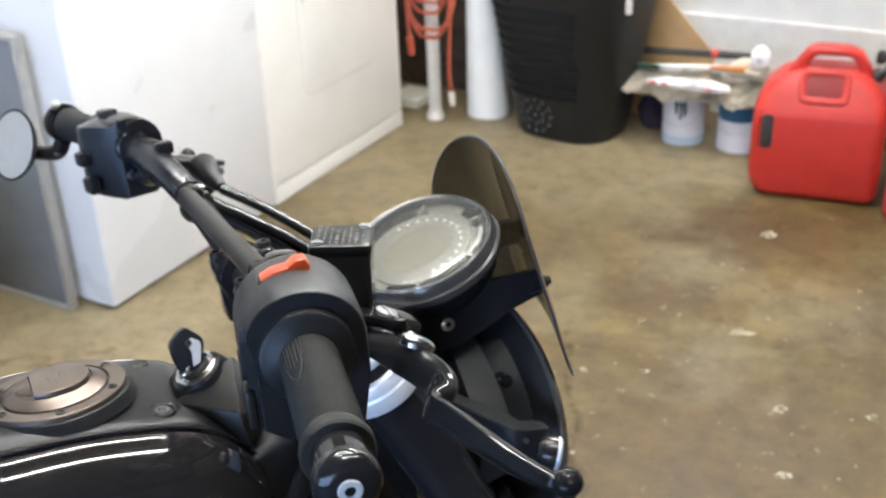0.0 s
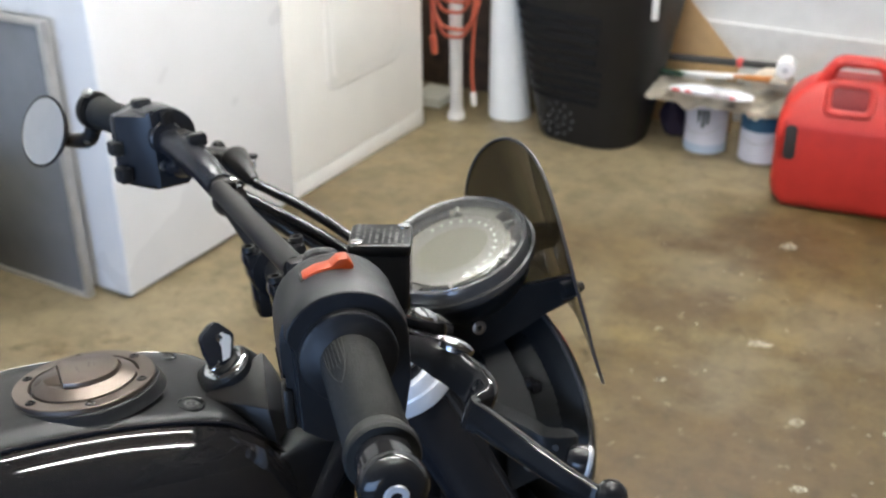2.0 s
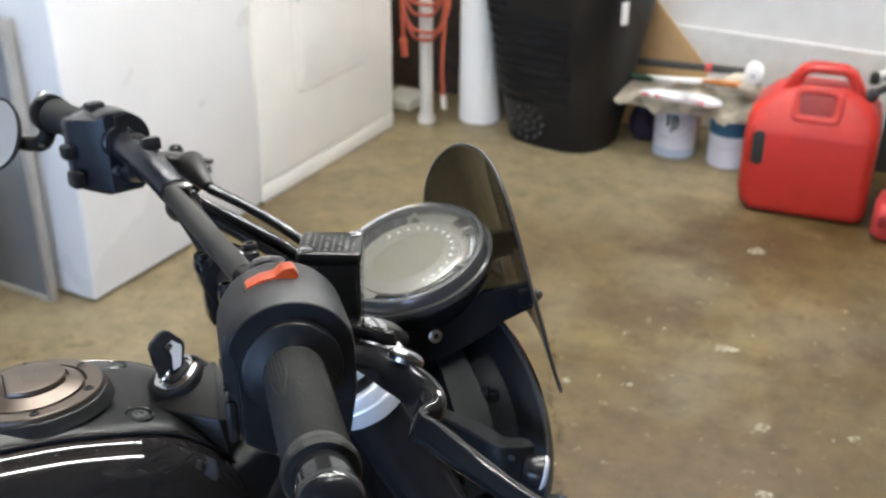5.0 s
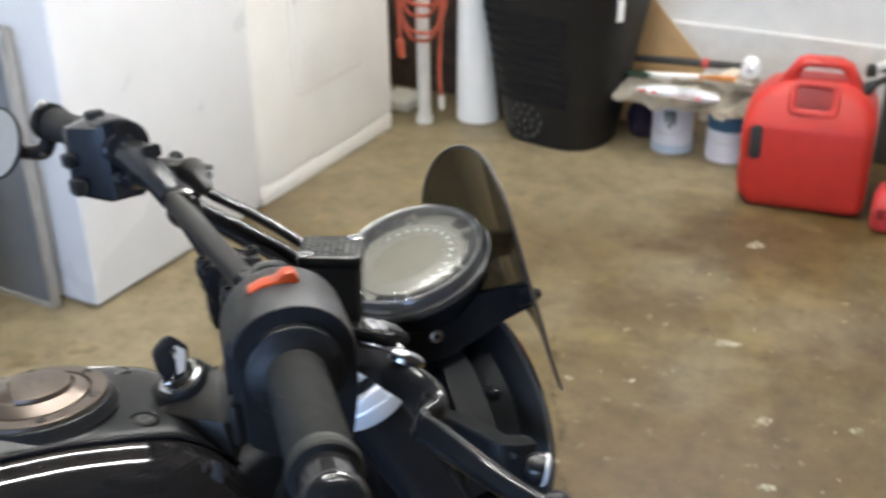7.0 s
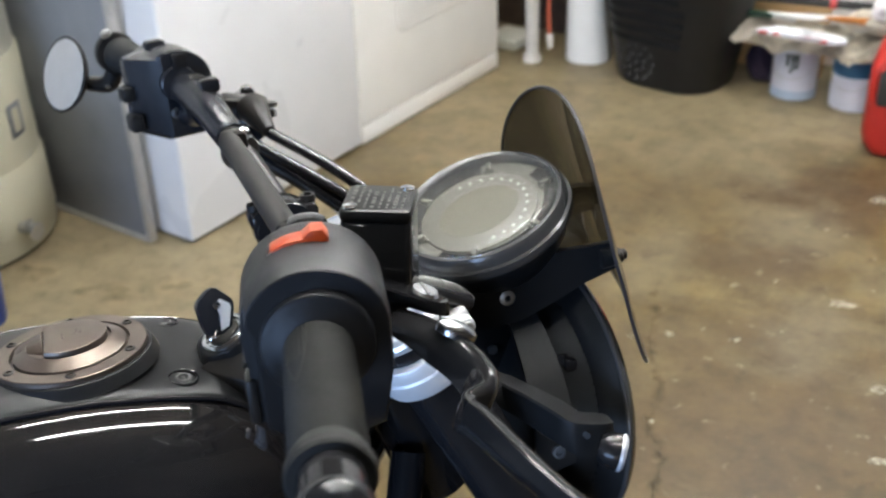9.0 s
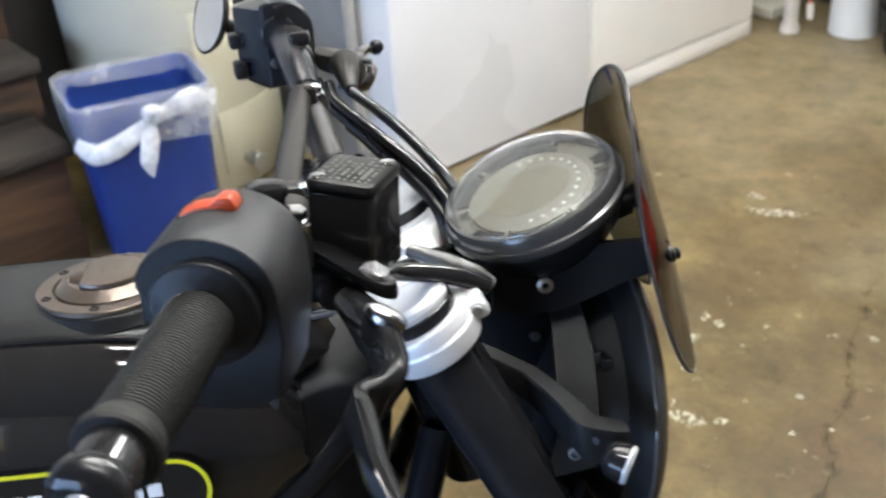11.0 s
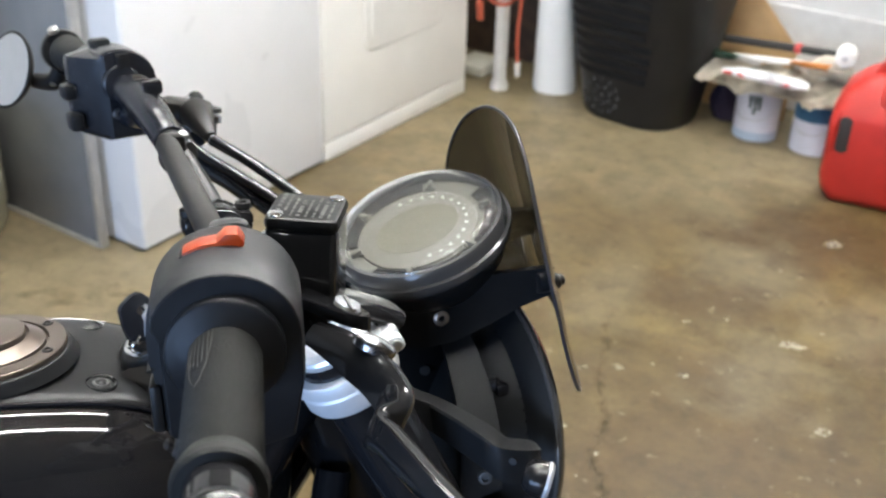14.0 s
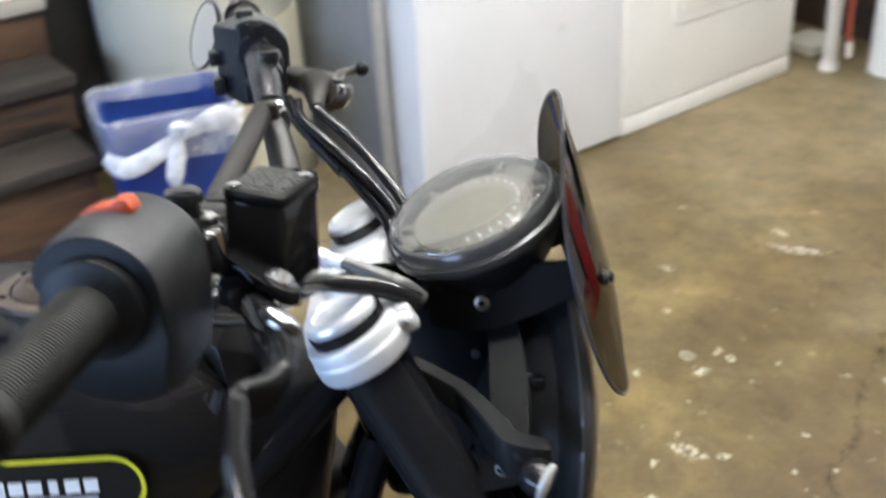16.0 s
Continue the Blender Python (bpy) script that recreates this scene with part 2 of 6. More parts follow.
M_DARK = material("dark_slab", (0.030, 0.028, 0.026), 0.6, vary=0.3, grain=12)
M_BROWN = wood("dark_brown_boards", (0.020, 0.013, 0.009), (0.060, 0.034, 0.022), 1.2)
M_STEP = wood("rough_step_wood", (0.010, 0.006, 0.004), (0.082, 0.040, 0.018), 1.6)
M_TREAD = wood("worn_grey_tread", (0.012, 0.009, 0.007), (0.050, 0.039, 0.031), 1.2)
M_SPECK = spatter("paint_fleck", (0.55, 0.51, 0.41), 110.0, 0.40, 0.55, 0.78)
M_LEAF = material("dry_leaf", (0.42, 0.25, 0.085), 0.7, vary=0.3, grain=120)
M_CRACK = spatter("crack_dirt", (0.045, 0.033, 0.019), 45.0, 0.40, 0.62, 0.62)
M_CRACKFAINT = spatter("crack_dust", (0.060, 0.044, 0.026), 45.0, 0.42, 0.66, 0.30)
M_SMEAR = spatter("damp_smear", (0.045, 0.034, 0.021), 26.0, 0.44, 0.72, 0.42)
M_RUST = spatter("rust_stain", (0.17, 0.085, 0.032), 18.0, 0.42, 0.66, 0.42)

M_GLOSS = material("gloss_black_paint", (0.0120, 0.0114, 0.0117), 0.10, vary=0.1, bump=0.0, coat=1.0, specular=0.0)
M_MATTE = material("matte_black_panel", (0.0105, 0.0108, 0.0116), 0.34, vary=0.12, grain=60, bump=0.10, relief=1500, specular=0.24)
M_PLASTIC = material("black_control_plastic", (0.0075, 0.0081, 0.0098), 0.36, vary=0.14, grain=60, bump=0.25, relief=2200, specular=0.33)
M_RUBBER = material("grip_rubber", (0.0150, 0.0152, 0.0144), 0.60, vary=0.25, grain=90, blotch=30, bump=0.5, relief=900, specular=0.22)
M_SATIN = material("satin_black_metal", (0.0150, 0.0138, 0.0130), 0.36, 0.0, vary=0.15, grain=50, bump=0.05, relief=800, specular=0.22)
M_LEVER = material("black_gloss_lever", (0.0125, 0.0125, 0.0135), 0.09, 0.0, vary=0.1, bump=0.02, specular=0.32)
M_BLADE = material("deep_gloss_lever", (0.0100, 0.0100, 0.0108), 0.07, 0.0, vary=0.1, bump=0.02, specular=0.13)
M_FORK = material("fork_black", (0.0120, 0.0120, 0.0135), 0.14, 0.0, vary=0.1, bump=0.0, specular=0.35)
M_SILVER = material("silver_clamp", (0.72, 0.73, 0.75), 0.42, 0.30, vary=0.05, grain=120, bump=0.25, relief=900)
M_CAPSILVER = material("silver_fork_cap", (0.70, 0.72, 0.75), 0.30, 0.45, vary=0.05, grain=90)
M_CHROME = material("bright_chrome", (0.58, 0.58, 0.58), 0.15, 1.0, vary=0.03, bump=0.0)
M_PIVOT = material("polished_pivot_steel", (0.34, 0.34, 0.35), 0.24, 1.0, vary=0.10, grain=90, bump=0.0)
M_BRONZE = material("bronze_anodised_cap", (0.128, 0.102, 0.085), 0.36, 0.75, vary=0.07, grain=160, bump=0.05, relief=1200)
M_BRONZEDARK = material("bronze_shadow_mark", (0.085, 0.065, 0.055), 0.40, 0.6, vary=0.05)
M_ORANGE = material("orange_switch", (0.325, 0.039, 0.004), 0.38, vary=0.06, grain=60, bump=0.05)
M_GAUGERIM = material("clear_dark_rim", (0.045, 0.045, 0.046), 0.18, 0.0, vary=0.05, bump=0.0, specular=0.6)
M_FACE = material("gauge_face_grey", (0.056, 0.054, 0.043), 0.5, vary=0.10, grain=60)
M_LCD = material("lcd_olive_grey", (0.055, 0.051, 0.032), 0.4, vary=0.05, grain=40)
M_RINGFACE = material("gauge_pale_ring", (0.075, 0.072, 0.059), 0.4, vary=0.05)
M_DOT = material("gauge_dot", (0.34, 0.34, 0.32), 0.4)
M_GLASS = material("clear_lens", (0.95, 0.95, 0.93), 0.03, vary=0.0, bump=0.0, transmission=0.986, ior=1.45, rough_vary=0.0)
M_SMOKE = material("smoked_screen", (0.102, 0.105, 0.107), 0.03, vary=0.0, bump=0.0, transmission=1.0, ior=1.40, rough_vary=0.0)
M_EDGE = material("polished_acrylic_edge", (0.034, 0.034, 0.037), 0.30, vary=0.1, specular=0.3)
M_MIRROR = material("mirror_glass", (0.72, 0.72, 0.71), 0.03, 1.0, vary=0.0, bump=0.0)
M_LENS = material("indicator_lens", (0.45, 0.46, 0.48), 0.12, vary=0.1, coat=1.0)
M_TYRE = material("tyre_rubber", (0.016, 0.016, 0.016), 0.8, vary=0.2)
M_LOGO = material("yellow_pill_line", (0.74, 0.70, 0.02), 0.35, vary=0.03)
M_LOGOGREY = material("grey_mark", (0.40, 0.41, 0.43), 0.4, vary=0.03)
M_LOGOWHITE = material("white_mark", (0.80, 0.80, 0.80), 0.4, vary=0.03)
M_HOSE = material("black_hose", (0.0090, 0.0090, 0.0098), 0.14, vary=0.1, specular=0.45)
M_HOSEGREY = material("smoky_grey_hose", (0.075, 0.075, 0.073), 0.28, vary=0.15, grain=80, specular=0.5)
M_TUBE = glowing("lamp_tube", (0.970, 0.975, 0.950), 262.0)
M_HOUSING = material("lamp_housing", (0.75, 0.75, 0.74), 0.5, vary=0.04)
M_SHELL = material("black_shell_plastic", (0.0118, 0.0122, 0.0130), 0.42, vary=0.14, grain=60, bump=0.15, relief=1800, specular=0.14)
M_LID = material("lid_black", (0.0110, 0.0110, 0.0106), 0.30, vary=0.15, grain=80, bump=0.1, relief=1500, specular=0.16)
# far paler than the lid: the letters' glints are put into the colour
M_RAISEDGLINT = material("raised_lettering_glint", (0.19, 0.19, 0.18), 0.30, 0.5, vary=0.2, grain=80)
M_DULL = material("dull_dark_steel", (0.11, 0.11, 0.11), 0.5, 0.8, vary=0.2, grain=80)
M_PALE = wood("pale_worn_wood", (0.30, 0.275, 0.24), (0.52, 0.48, 0.43), 1.0)
M_SWITCH = material("glossy_switch_plastic", (0.0135, 0.0145, 0.0180), 0.24, vary=0.12, grain=60, bump=0.10, relief=1500, specular=0.45)
M_PURPLE = material("dark_purple_cloth", (0.030, 0.018, 0.035), 0.8, vary=0.3, grain=30, bump=0.6, relief=60)
M_GREEN = material("dark_green_handle", (0.010, 0.030, 0.016), 0.4, vary=0.1)
M_SLAT = material("basket_slats", (0.0045, 0.0048, 0.0060), 0.6, vary=0.15, grain=30, specular=0.2)
M_SEAT = material("seat_cover", (0.02, 0.02, 0.021), 0.6, vary=0.2)


# ---- mesh helpers ----
def spun(axis):
    return Vector((0, 0, 1)).rotation_difference(Vector(axis).normalized()).to_matrix().to_4x4()


def box(c, s, bevel=0.002, seg=2, turn=None):
    bm = bmesh.new()
    bmesh.ops.create_cube(bm, size=1)
    bmesh.ops.scale(bm, vec=s, verts=bm.verts)
    if bevel:
        bmesh.ops.bevel(bm, geom=bm.edges[:], offset=bevel, segments=seg, affect="EDGES", profile=0.5)
    if turn is not None:
        bmesh.ops.transform(bm, matrix=turn, verts=bm.verts)
    bmesh.ops.translate(bm, vec=c, verts=bm.verts)
    return bm


def lathe(profile, c, axis=(0, 0, 1), seg=40, squash=1.0, cap=True):
    """A turned body: (radius, height) pairs along the axis from c."""
    bm, rings = bmesh.new(), []
    for r, h in profile:
        if r < 1e-6:
            rings.append([bm.verts.new((0, 0, h))])
        else:
            rings.append([bm.verts.new((r * math.cos(2 * math.pi * k / seg), squash * r * math.sin(2 * math.pi * k / seg), h)) for k in range(seg)])
    for a, b in zip(rings, rings[1:]):
        for k in range(seg):
            q = [a[k % len(a)], a[(k + 1) % len(a)], b[(k + 1) % len(b)], b[k % len(b)]]
            q = list(dict.fromkeys(q))
            if len(q) > 2:
                bm.faces.new(q)
    for ring, flip in ((rings[0], True), (rings[-1], False)):
        if cap and len(ring) > 2:
            bm.faces.new(ring[::-1] if flip else ring)
    if not cap:
        bmesh.ops.remove_doubles(bm, verts=bm.verts, dist=1e-6)
    bmesh.ops.transform(bm, matrix=Matrix.Translation(c) @ spun(axis), verts=bm.verts)
    bmesh.ops.recalc_face_normals(bm, faces=bm.faces)
    return bm


def rod(p, q, r, r2=None, bevel=0.0, seg=28):
    p, q = Vector(p), Vector(q)
    h, r2 = (q - p).length, r if r2 is None else r2
    if bevel:
        prof = [(r - bevel, 0), (r - bevel * 0.3, bevel * 0.3), (r, bevel), (r2, h - bevel), (r2 - bevel * 0.3, h - bevel * 0.3), (r2 - bevel, h)]
    else:
        prof = [(r, 0), (r2, h)]
    return lathe(prof, p, q - p, seg)


def smooth_line(pts, n=6):
    pts = [Vector(p) for p in pts]
    if len(pts) < 3:
        return pts
    ext = [2 * pts[0] - pts[1], *pts, 2 * pts[-1] - pts[-2]]
    out = []
    for i in range(1, len(ext) - 2):
        a, b, c, d = ext[i - 1:i + 3]
        for k in range(n):
            t = k / n
            out.append(0.5 * (2 * b + (c - a) * t + (2 * a - 5 * b + 4 * c - d) * t * t + (3 * b - a - 3 * c + d) * t ** 3))
    return out + [pts[-1]]


def sweep(pts, r, seg=12, n=6, flat=1.0, up=None):
    """A tube along a smooth line. r: one radius or one for each control point. flat squeezes it along up."""
    line = smooth_line(pts, n)
    radii = [r] * len(line) if not isinstance(r, (list, tuple)) else [float(np.interp(i / (len(line) - 1) * (len(r) - 1), range(len(r)), r)) for i in range(len(line))]
    bm, rings = bmesh.new(), []
    t0 = (line[1] - line[0]).normalized()
    side = t0.orthogonal().normalized() if up is None else t0.cross(Vector(up)).normalized()
    for i, p in enumerate(line):
        t = (line[min(i + 1, len(line) - 1)] - line[max(i - 1, 0)]).normalized()
        if up is None:
            side = (side - t * side.dot(t)).normalized()
        else:
            side = t.cross(Vector(up)).normalized()
        other = t.cross(side)
        rings.append([bm.verts.new(p + radii[i] * (math.cos(2 * math.pi * k / seg) * side + flat * math.sin(2 * math.pi * k / seg) * other)) for k in range(seg)])
    for a, b in zip(rings, rings[1:]):
        for k in range(seg):
            bm.faces.new((a[k], a[(k + 1) % seg], b[(k + 1) % seg], b[k]))
    bm.faces.new(rings[0][::-1])
    bm.faces.new(rings[-1])
    bmesh.ops.recalc_face_normals(bm, faces=bm.faces)
    return bm


def hull(pts, bevel=0.003, seg=2):
    bm = bmesh.new()
    for p in pts:
        bm.verts.new(p)
    got = bmesh.ops.convex_hull(bm, input=bm.verts)
    dead = list({v for v in got["geom_interior"] + got["geom_unused"] if isinstance(v, bmesh.types.BMVert)})
    if dead:
        bmesh.ops.delete(bm, geom=dead, context="VERTS")
    bmesh.ops.dissolve_limit(bm, angle_limit=0.03, verts=bm.verts, edges=bm.edges)
    if bevel:
        bmesh.ops.bevel(bm, geom=bm.edges[:], offset=bevel, segments=seg, affect="EDGES", profile=0.5, clamp_overlap=True)
    bmesh.ops.recalc_face_normals(bm, faces=bm.faces)
    return bm


def prism(outline, depth, place, bevel=0.0, seg=2):
    """An outline in x and y, drawn out along z by depth, set by the matrix place."""
    bm = bmesh.new()
    low = [bm.verts.new((x, y, 0)) for x, y in outline]
    high = [bm.verts.new((x, y, depth)) for x, y in outline]
    k = len(outline)
    bm.faces.new(low[::-1])
    bm.faces.new(high)
    for i in range(k):
        bm.faces.new((low[i], low[(i + 1) % k], high[(i + 1) % k], high[i]))
    bmesh.ops.recalc_face_normals(bm, faces=bm.faces)
    if bevel:
        rim = [e for e in bm.edges if abs(e.verts[0].co.z - e.verts[1].co.z) < 1e-6]
        bmesh.ops.bevel(bm, geom=rim, offset=bevel, segments=seg, affect="EDGES", profile=0.5)
    bmesh.ops.transform(bm, matrix=place, verts=bm.verts)
    return bm


def rounded(w, h, r, n=6, cx=0.0, cy=0.0):
    out = []
    for sx, sy, a0 in ((1, 1, 0), (-1, 1, 90), (-1, -1, 180), (1, -1, 270)):
        for k in range(n + 1):
            a = radians(a0 + 90 * k / n)
            out.append((cx + sx * (w / 2 - r) + r * math.cos(a), cy + sy * (h / 2 - r) + r * math.sin(a)))
    return out


def loft(rings, cap=True):
    bm = bmesh.new()
    vs = [[bm.verts.new(p) for p in ring] for ring in rings]
    k = len(vs[0])
    for a, b in zip(vs, vs[1:]):
        for i in range(k):
            bm.faces.new((a[i], a[(i + 1) % k], b[(i + 1) % k], b[i]))
    if cap:
        bm.faces.new(vs[0][::-1])
        bm.faces.new(vs[-1])
    bmesh.ops.recalc_face_normals(bm, faces=bm.faces)
    return bm


def framed(outer, inner, depth, place, bevel=0.0):
    """A frame between two outlines of as many points, drawn out along z."""
    bm, k = bmesh.new(), len(outer)
    rings = [[bm.verts.new((x, y, z)) for x, y in line] for line, z in ((outer, 0), (outer, depth), (inner, depth), (inner, 0))]
    for a, b in zip(rings, rings[1:] + rings[:1]):
        for i in range(k):
            bm.faces.new((a[i], a[(i + 1) % k], b[(i + 1) % k], b[i]))
    bmesh.ops.recalc_face_normals(bm, faces=bm.faces)
    if bevel:
        rim = [e for e in bm.edges if abs(e.verts[0].co.z - e.verts[1].co.z) < 1e-6 and len(e.link_faces) == 2 and abs(e.calc_face_angle()) > 0.6]
        bmesh.ops.bevel(bm, geom=rim, offset=bevel, segments=3, affect="EDGES", profile=0.5)
    bmesh.ops.transform(bm, matrix=place, verts=bm.verts)
    return bm


def join(*bms):
    first = bms[0]
    for other in bms[1:]:
        me = bpy.data.meshes.new("joined")
        other.to_mesh(me)
        first.from_mesh(me)
        bpy.data.meshes.remove(me)
        other.free()
    return first


def mesh_of(name, bm, mat, smooth=True, crease=38):
    me = bpy.data.meshes.new(name)
    bm.to_mesh(me)
    bm.free()
    me.materials.append(mat)
    if smooth:
        me.shade_smooth()
        me.set_sharp_from_angle(angle=radians(crease))
    return me


def part(name, bm, mat, parent, label="", smooth=True, crease=38):
    ob = new(name, mesh_of(name, bm, mat, smooth, crease))
    ob.parent = parent
    if label:
        tagged(ob, label)
    return ob


def solo(name, bm, mat, label, category, group="", kind="", smooth=True):
    return tagged(new(name, mesh_of(name, bm, mat, smooth)), label, category, group, kind)


def thing(name, place, label, category, group=""):
    ob = new(name)
    ob.empty_display_size = 0.05
    ob.matrix_world = place
    return tagged(ob, label, category, group)


def structure(name, bm, mat, label, category, smooth=False):
    return tagged(new(name, mesh_of(name, bm, mat, smooth)), label, category, kind="structure")


# ---- the room ----
X0, X1, Y0, Y1, TOP = -2.75, 3.0, -3.5, 3.85, 2.55
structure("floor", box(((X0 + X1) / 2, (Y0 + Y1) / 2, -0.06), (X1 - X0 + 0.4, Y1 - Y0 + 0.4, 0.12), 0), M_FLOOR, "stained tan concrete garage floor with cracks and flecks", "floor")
structure("wall_back", box(((X0 + X1) / 2, Y1 + 0.06, TOP / 2), (X1 - X0 + 0.4, 0.12, TOP), 0), M_WALL, "white painted garage wall", "wall")
structure("stem_wall", box(((X0 + X1) / 2, Y1 - 0.008, 0.175), (X1 - X0, 0.018, 0.35), 0.004), M_STEM, "off-white painted ledge along the foot of the wall", "trim")
structure("wall_left", box((X0 - 0.06, (Y0 + Y1) / 2, TOP / 2), (0.12, Y1 - Y0, TOP), 0), M_WALL, "white painted garage wall", "wall")
structure("wall_right", box((X1 + 0.06, (Y0 + Y1) / 2, TOP / 2), (0.12, Y1 - Y0, TOP), 0), M_CEIL, "bare brown wooden garage wall", "wall")
structure("ceiling", box(((X0 + X1) / 2, (Y0 + Y1) / 2, TOP + 0.06), (X1 - X0 + 0.4, Y1 - Y0 + 0.4, 0.12), 0), M_CEIL, "bare dark wooden garage ceiling", "ceiling")
front = join(box((X0 + 0.2, Y0 - 0.06, TOP / 2), (0.6, 0.12, TOP), 0), box((X1 - 0.3, Y0 - 0.06, TOP / 2), (0.8, 0.12, TOP), 0),
             box((0.1, Y0 - 0.06, 2.34), (4.6, 0.119, 0.42), 0))
structure("wall_front", front, M_WALL, "white wall round the open garage door", "wall")
structure("ground", box((0, -14, -0.07), (60, 20, 0.10), 0), M_FLOOR, "pale driveway outside the open door", "ground")


def ceiling_lamp(x, y, turn, spread=(0.0,)):
    lamp = thing("ceiling_lamp", pose(x, y, TOP, 0, 0, turn), "white fluorescent batten light fixed under the ceiling", "ceiling light", "ceiling lights")
    part("housing", box((0, 0, -0.022), (0.11 + 2 * max(spread), 1.26, 0.044), 0.010), M_HOUSING, lamp)
    for dx in spread:
        part("tube", rod((dx, -0.6, -0.070), (dx, 0.6, -0.070), 0.012), M_TUBE, lamp, "glowing white fluorescent tube")
        for dy in (-0.61, 0.61):
            part("socket", box((dx, dy, -0.062), (0.035, 0.03, 0.05), 0.004), M_HOUSING, lamp)
    return lamp


for lx, ly in ((-0.50, 1.20), (0.25, 0.75), (-1.05, 1.45)):
    ceiling_lamp(lx, ly, -35)
# unseen twin-tube lamp, added to brighten the back wall and floor
ceiling_lamp(-0.60, 2.95, -35, (-0.10, 0.10))


# ---- the motorcycle: x forward, y to its left, z up along its leaning plane ----
bike = thing("motorcycle", pose(-0.3248, 0.5012, 0) @ pose(0, 0, 0, 0, 0, 55.0) @ pose(0, 0, 0, -7.5, 0, 0),
             "black naked motorcycle leaning on its side stand on the garage floor", "motorcycle")


def tank_ring(x, w, top, low):
    deep = (top - low) / 0.16
    side = [(w * f, top - d * deep) for f, d in ((0.55, 0.0), (0.62, 0.0005), (0.70, 0.0045), (0.78, 0.0115), (0.855, 0.0210), (0.92, 0.034), (0.97, 0.051), (1.0, 0.072), (1.015, 0.097))] + [(w * 0.99, low + 0.02), (w * 0.86, low)]
    return [(x, y, z) for y, z in side] + [(x, -y, z) for y, z in side[::-1]]


tank = part("fuel_tank", loft([tank_ring(*p) for p in smooth_line((
    (-0.36, 0.085, 0.893, 0.78), (-0.30, 0.098, 0.912, 0.77), (-0.20, 0.108, 0.9275, 0.76), (-0.08, 0.113, 0.9315, 0.755), (0.0, 0.1135, 0.9285, 0.755), (0.05, 0.112, 0.9205, 0.757),
    (0.080, 0.109, 0.9125, 0.765), (0.100, 0.105, 0.9030, 0.775), (0.120, 0.099, 0.8865, 0.79), (0.138, 0.090, 0.862, 0.80)), 5)]), M_GLOSS, bike, "gloss black side panels", crease=60)


def cover_ring(x, w, crown, edge):
    prof = [(w, edge - 0.012), (w, edge), (w * 0.95, edge + 0.0022), (w * 0.86, edge + 0.62 * (crown - edge)), (w * 0.70, edge + 0.88 * (crown - edge)), (w * 0.40, crown - 0.0004), (0, crown)]
    return [(x, y, z) for y, z in prof] + [(x, -y, z) for y, z in prof[-2::-1]]


EDGE = ((-0.28, 0.060, 0.922), (-0.18, 0.066, 0.931), (-0.06, 0.0685, 0.933), (0.0, 0.0687, 0.930), (0.03, 0.0687, 0.926), (0.06, 0.0683, 0.920), (0.085, 0.0673, 0.9125), (0.100, 0.0660, 0.905), (0.120, 0.0635, 0.888), (0.140, 0.0600, 0.862))
cover = part("tank_cover", loft([cover_ring(*p) for p in smooth_line([(-0.355, 0.050, 0.903, 0.895)] + [(x, w, e + (0.008 if x < 0.02 else 0.005), e) for x, w, e in EDGE] + [(0.158, 0.055, 0.838, 0.832), (0.176, 0.050, 0.800, 0.794)], 4)]),
    M_MATTE, bike, "matte black centre panel", crease=60)
for s in (-1, 1):
    part("edge_strip", sweep([(x, s * (w + 0.0010), e - 0.0008) for x, w, e in EDGE], 0.0020, 8, 5), M_FORK, cover, "black rubber edge strip")
for sx, sy, sz, lean in ((0.0715, -0.0480, 0.9212, -0.10), (0.0697, 0.0540, 0.9202, 0.14)):
    up_b = (0.16, lean, 1)
    part("bolt_well", lathe([(0.0110, -0.004), (0.0110, 0.0006), (0.0103, 0.0012), (0.0092, 0.0008), (0.0086, -0.0022), (0.0, -0.0024)], (sx, sy, sz), up_b, 32), M_FORK, cover)
    part("bolt", lathe([(0.0062, -0.003), (0.0062, 0.0002), (0.0054, 0.0012), (0.0040, 0.0012), (0.0036, -0.0006), (0.0016, -0.0006), (0.0012, 0.0006), (0, 0.0008)], (sx, sy, sz), up_b, 24), M_DULL, cover)

# raised collar and fuel cap
cap_c, cap_n = Vector((0.0, -0.0055, 0.9432)), Vector((0.0, 0.020, 1.0)).normalized()
part("collar", lathe([(0.0612, -0.0125), (0.0597, -0.0100), (0.0584, -0.0072), (0.0574, -0.0050), (0.0567, -0.0038), (0.0560, -0.0032), (0.0555, -0.0032), (0.0, -0.0042)], cap_c, cap_n, 72), M_MATTE, bike, crease=60)
fuel_cap = part("fuel_cap", lathe([(0.0542, -0.004), (0.0542, 0.0), (0.0535, 0.0008), (0.0422, 0.0010), (0.0418, -0.0032), (0.0400, -0.0032), (0.0396, 0.0012),
                                   (0.0302, 0.0066), (0.0297, 0.0068), (0.0293, 0.0040), (0.0276, 0.0040), (0.0, 0.0042)], cap_c, cap_n, 72),
                M_BRONZE, bike, "bronze anodised aero fuel cap", crease=30)
cap_m = Matrix.Translation(cap_c) @ spun(cap_n)
for k in range(6):
    a = radians(60 * k + 28)
    p = cap_m @ Vector((0.0475 * math.cos(a), 0.0475 * math.sin(a), 0.0006))
    part("cap_screw", lathe([(0.0040, 0), (0.0038, 0.0010), (0.0030, 0.0014), (0.0020, 0.0014), (0.0019, 0.0002), (0, 0.0002)], p, cap_n, 18), M_SATIN, fuel_cap)
lid_line = [(0.0274 * math.cos(radians(a)), 0.0274 * math.sin(radians(a))) for a in range(-128, 129, 8)]
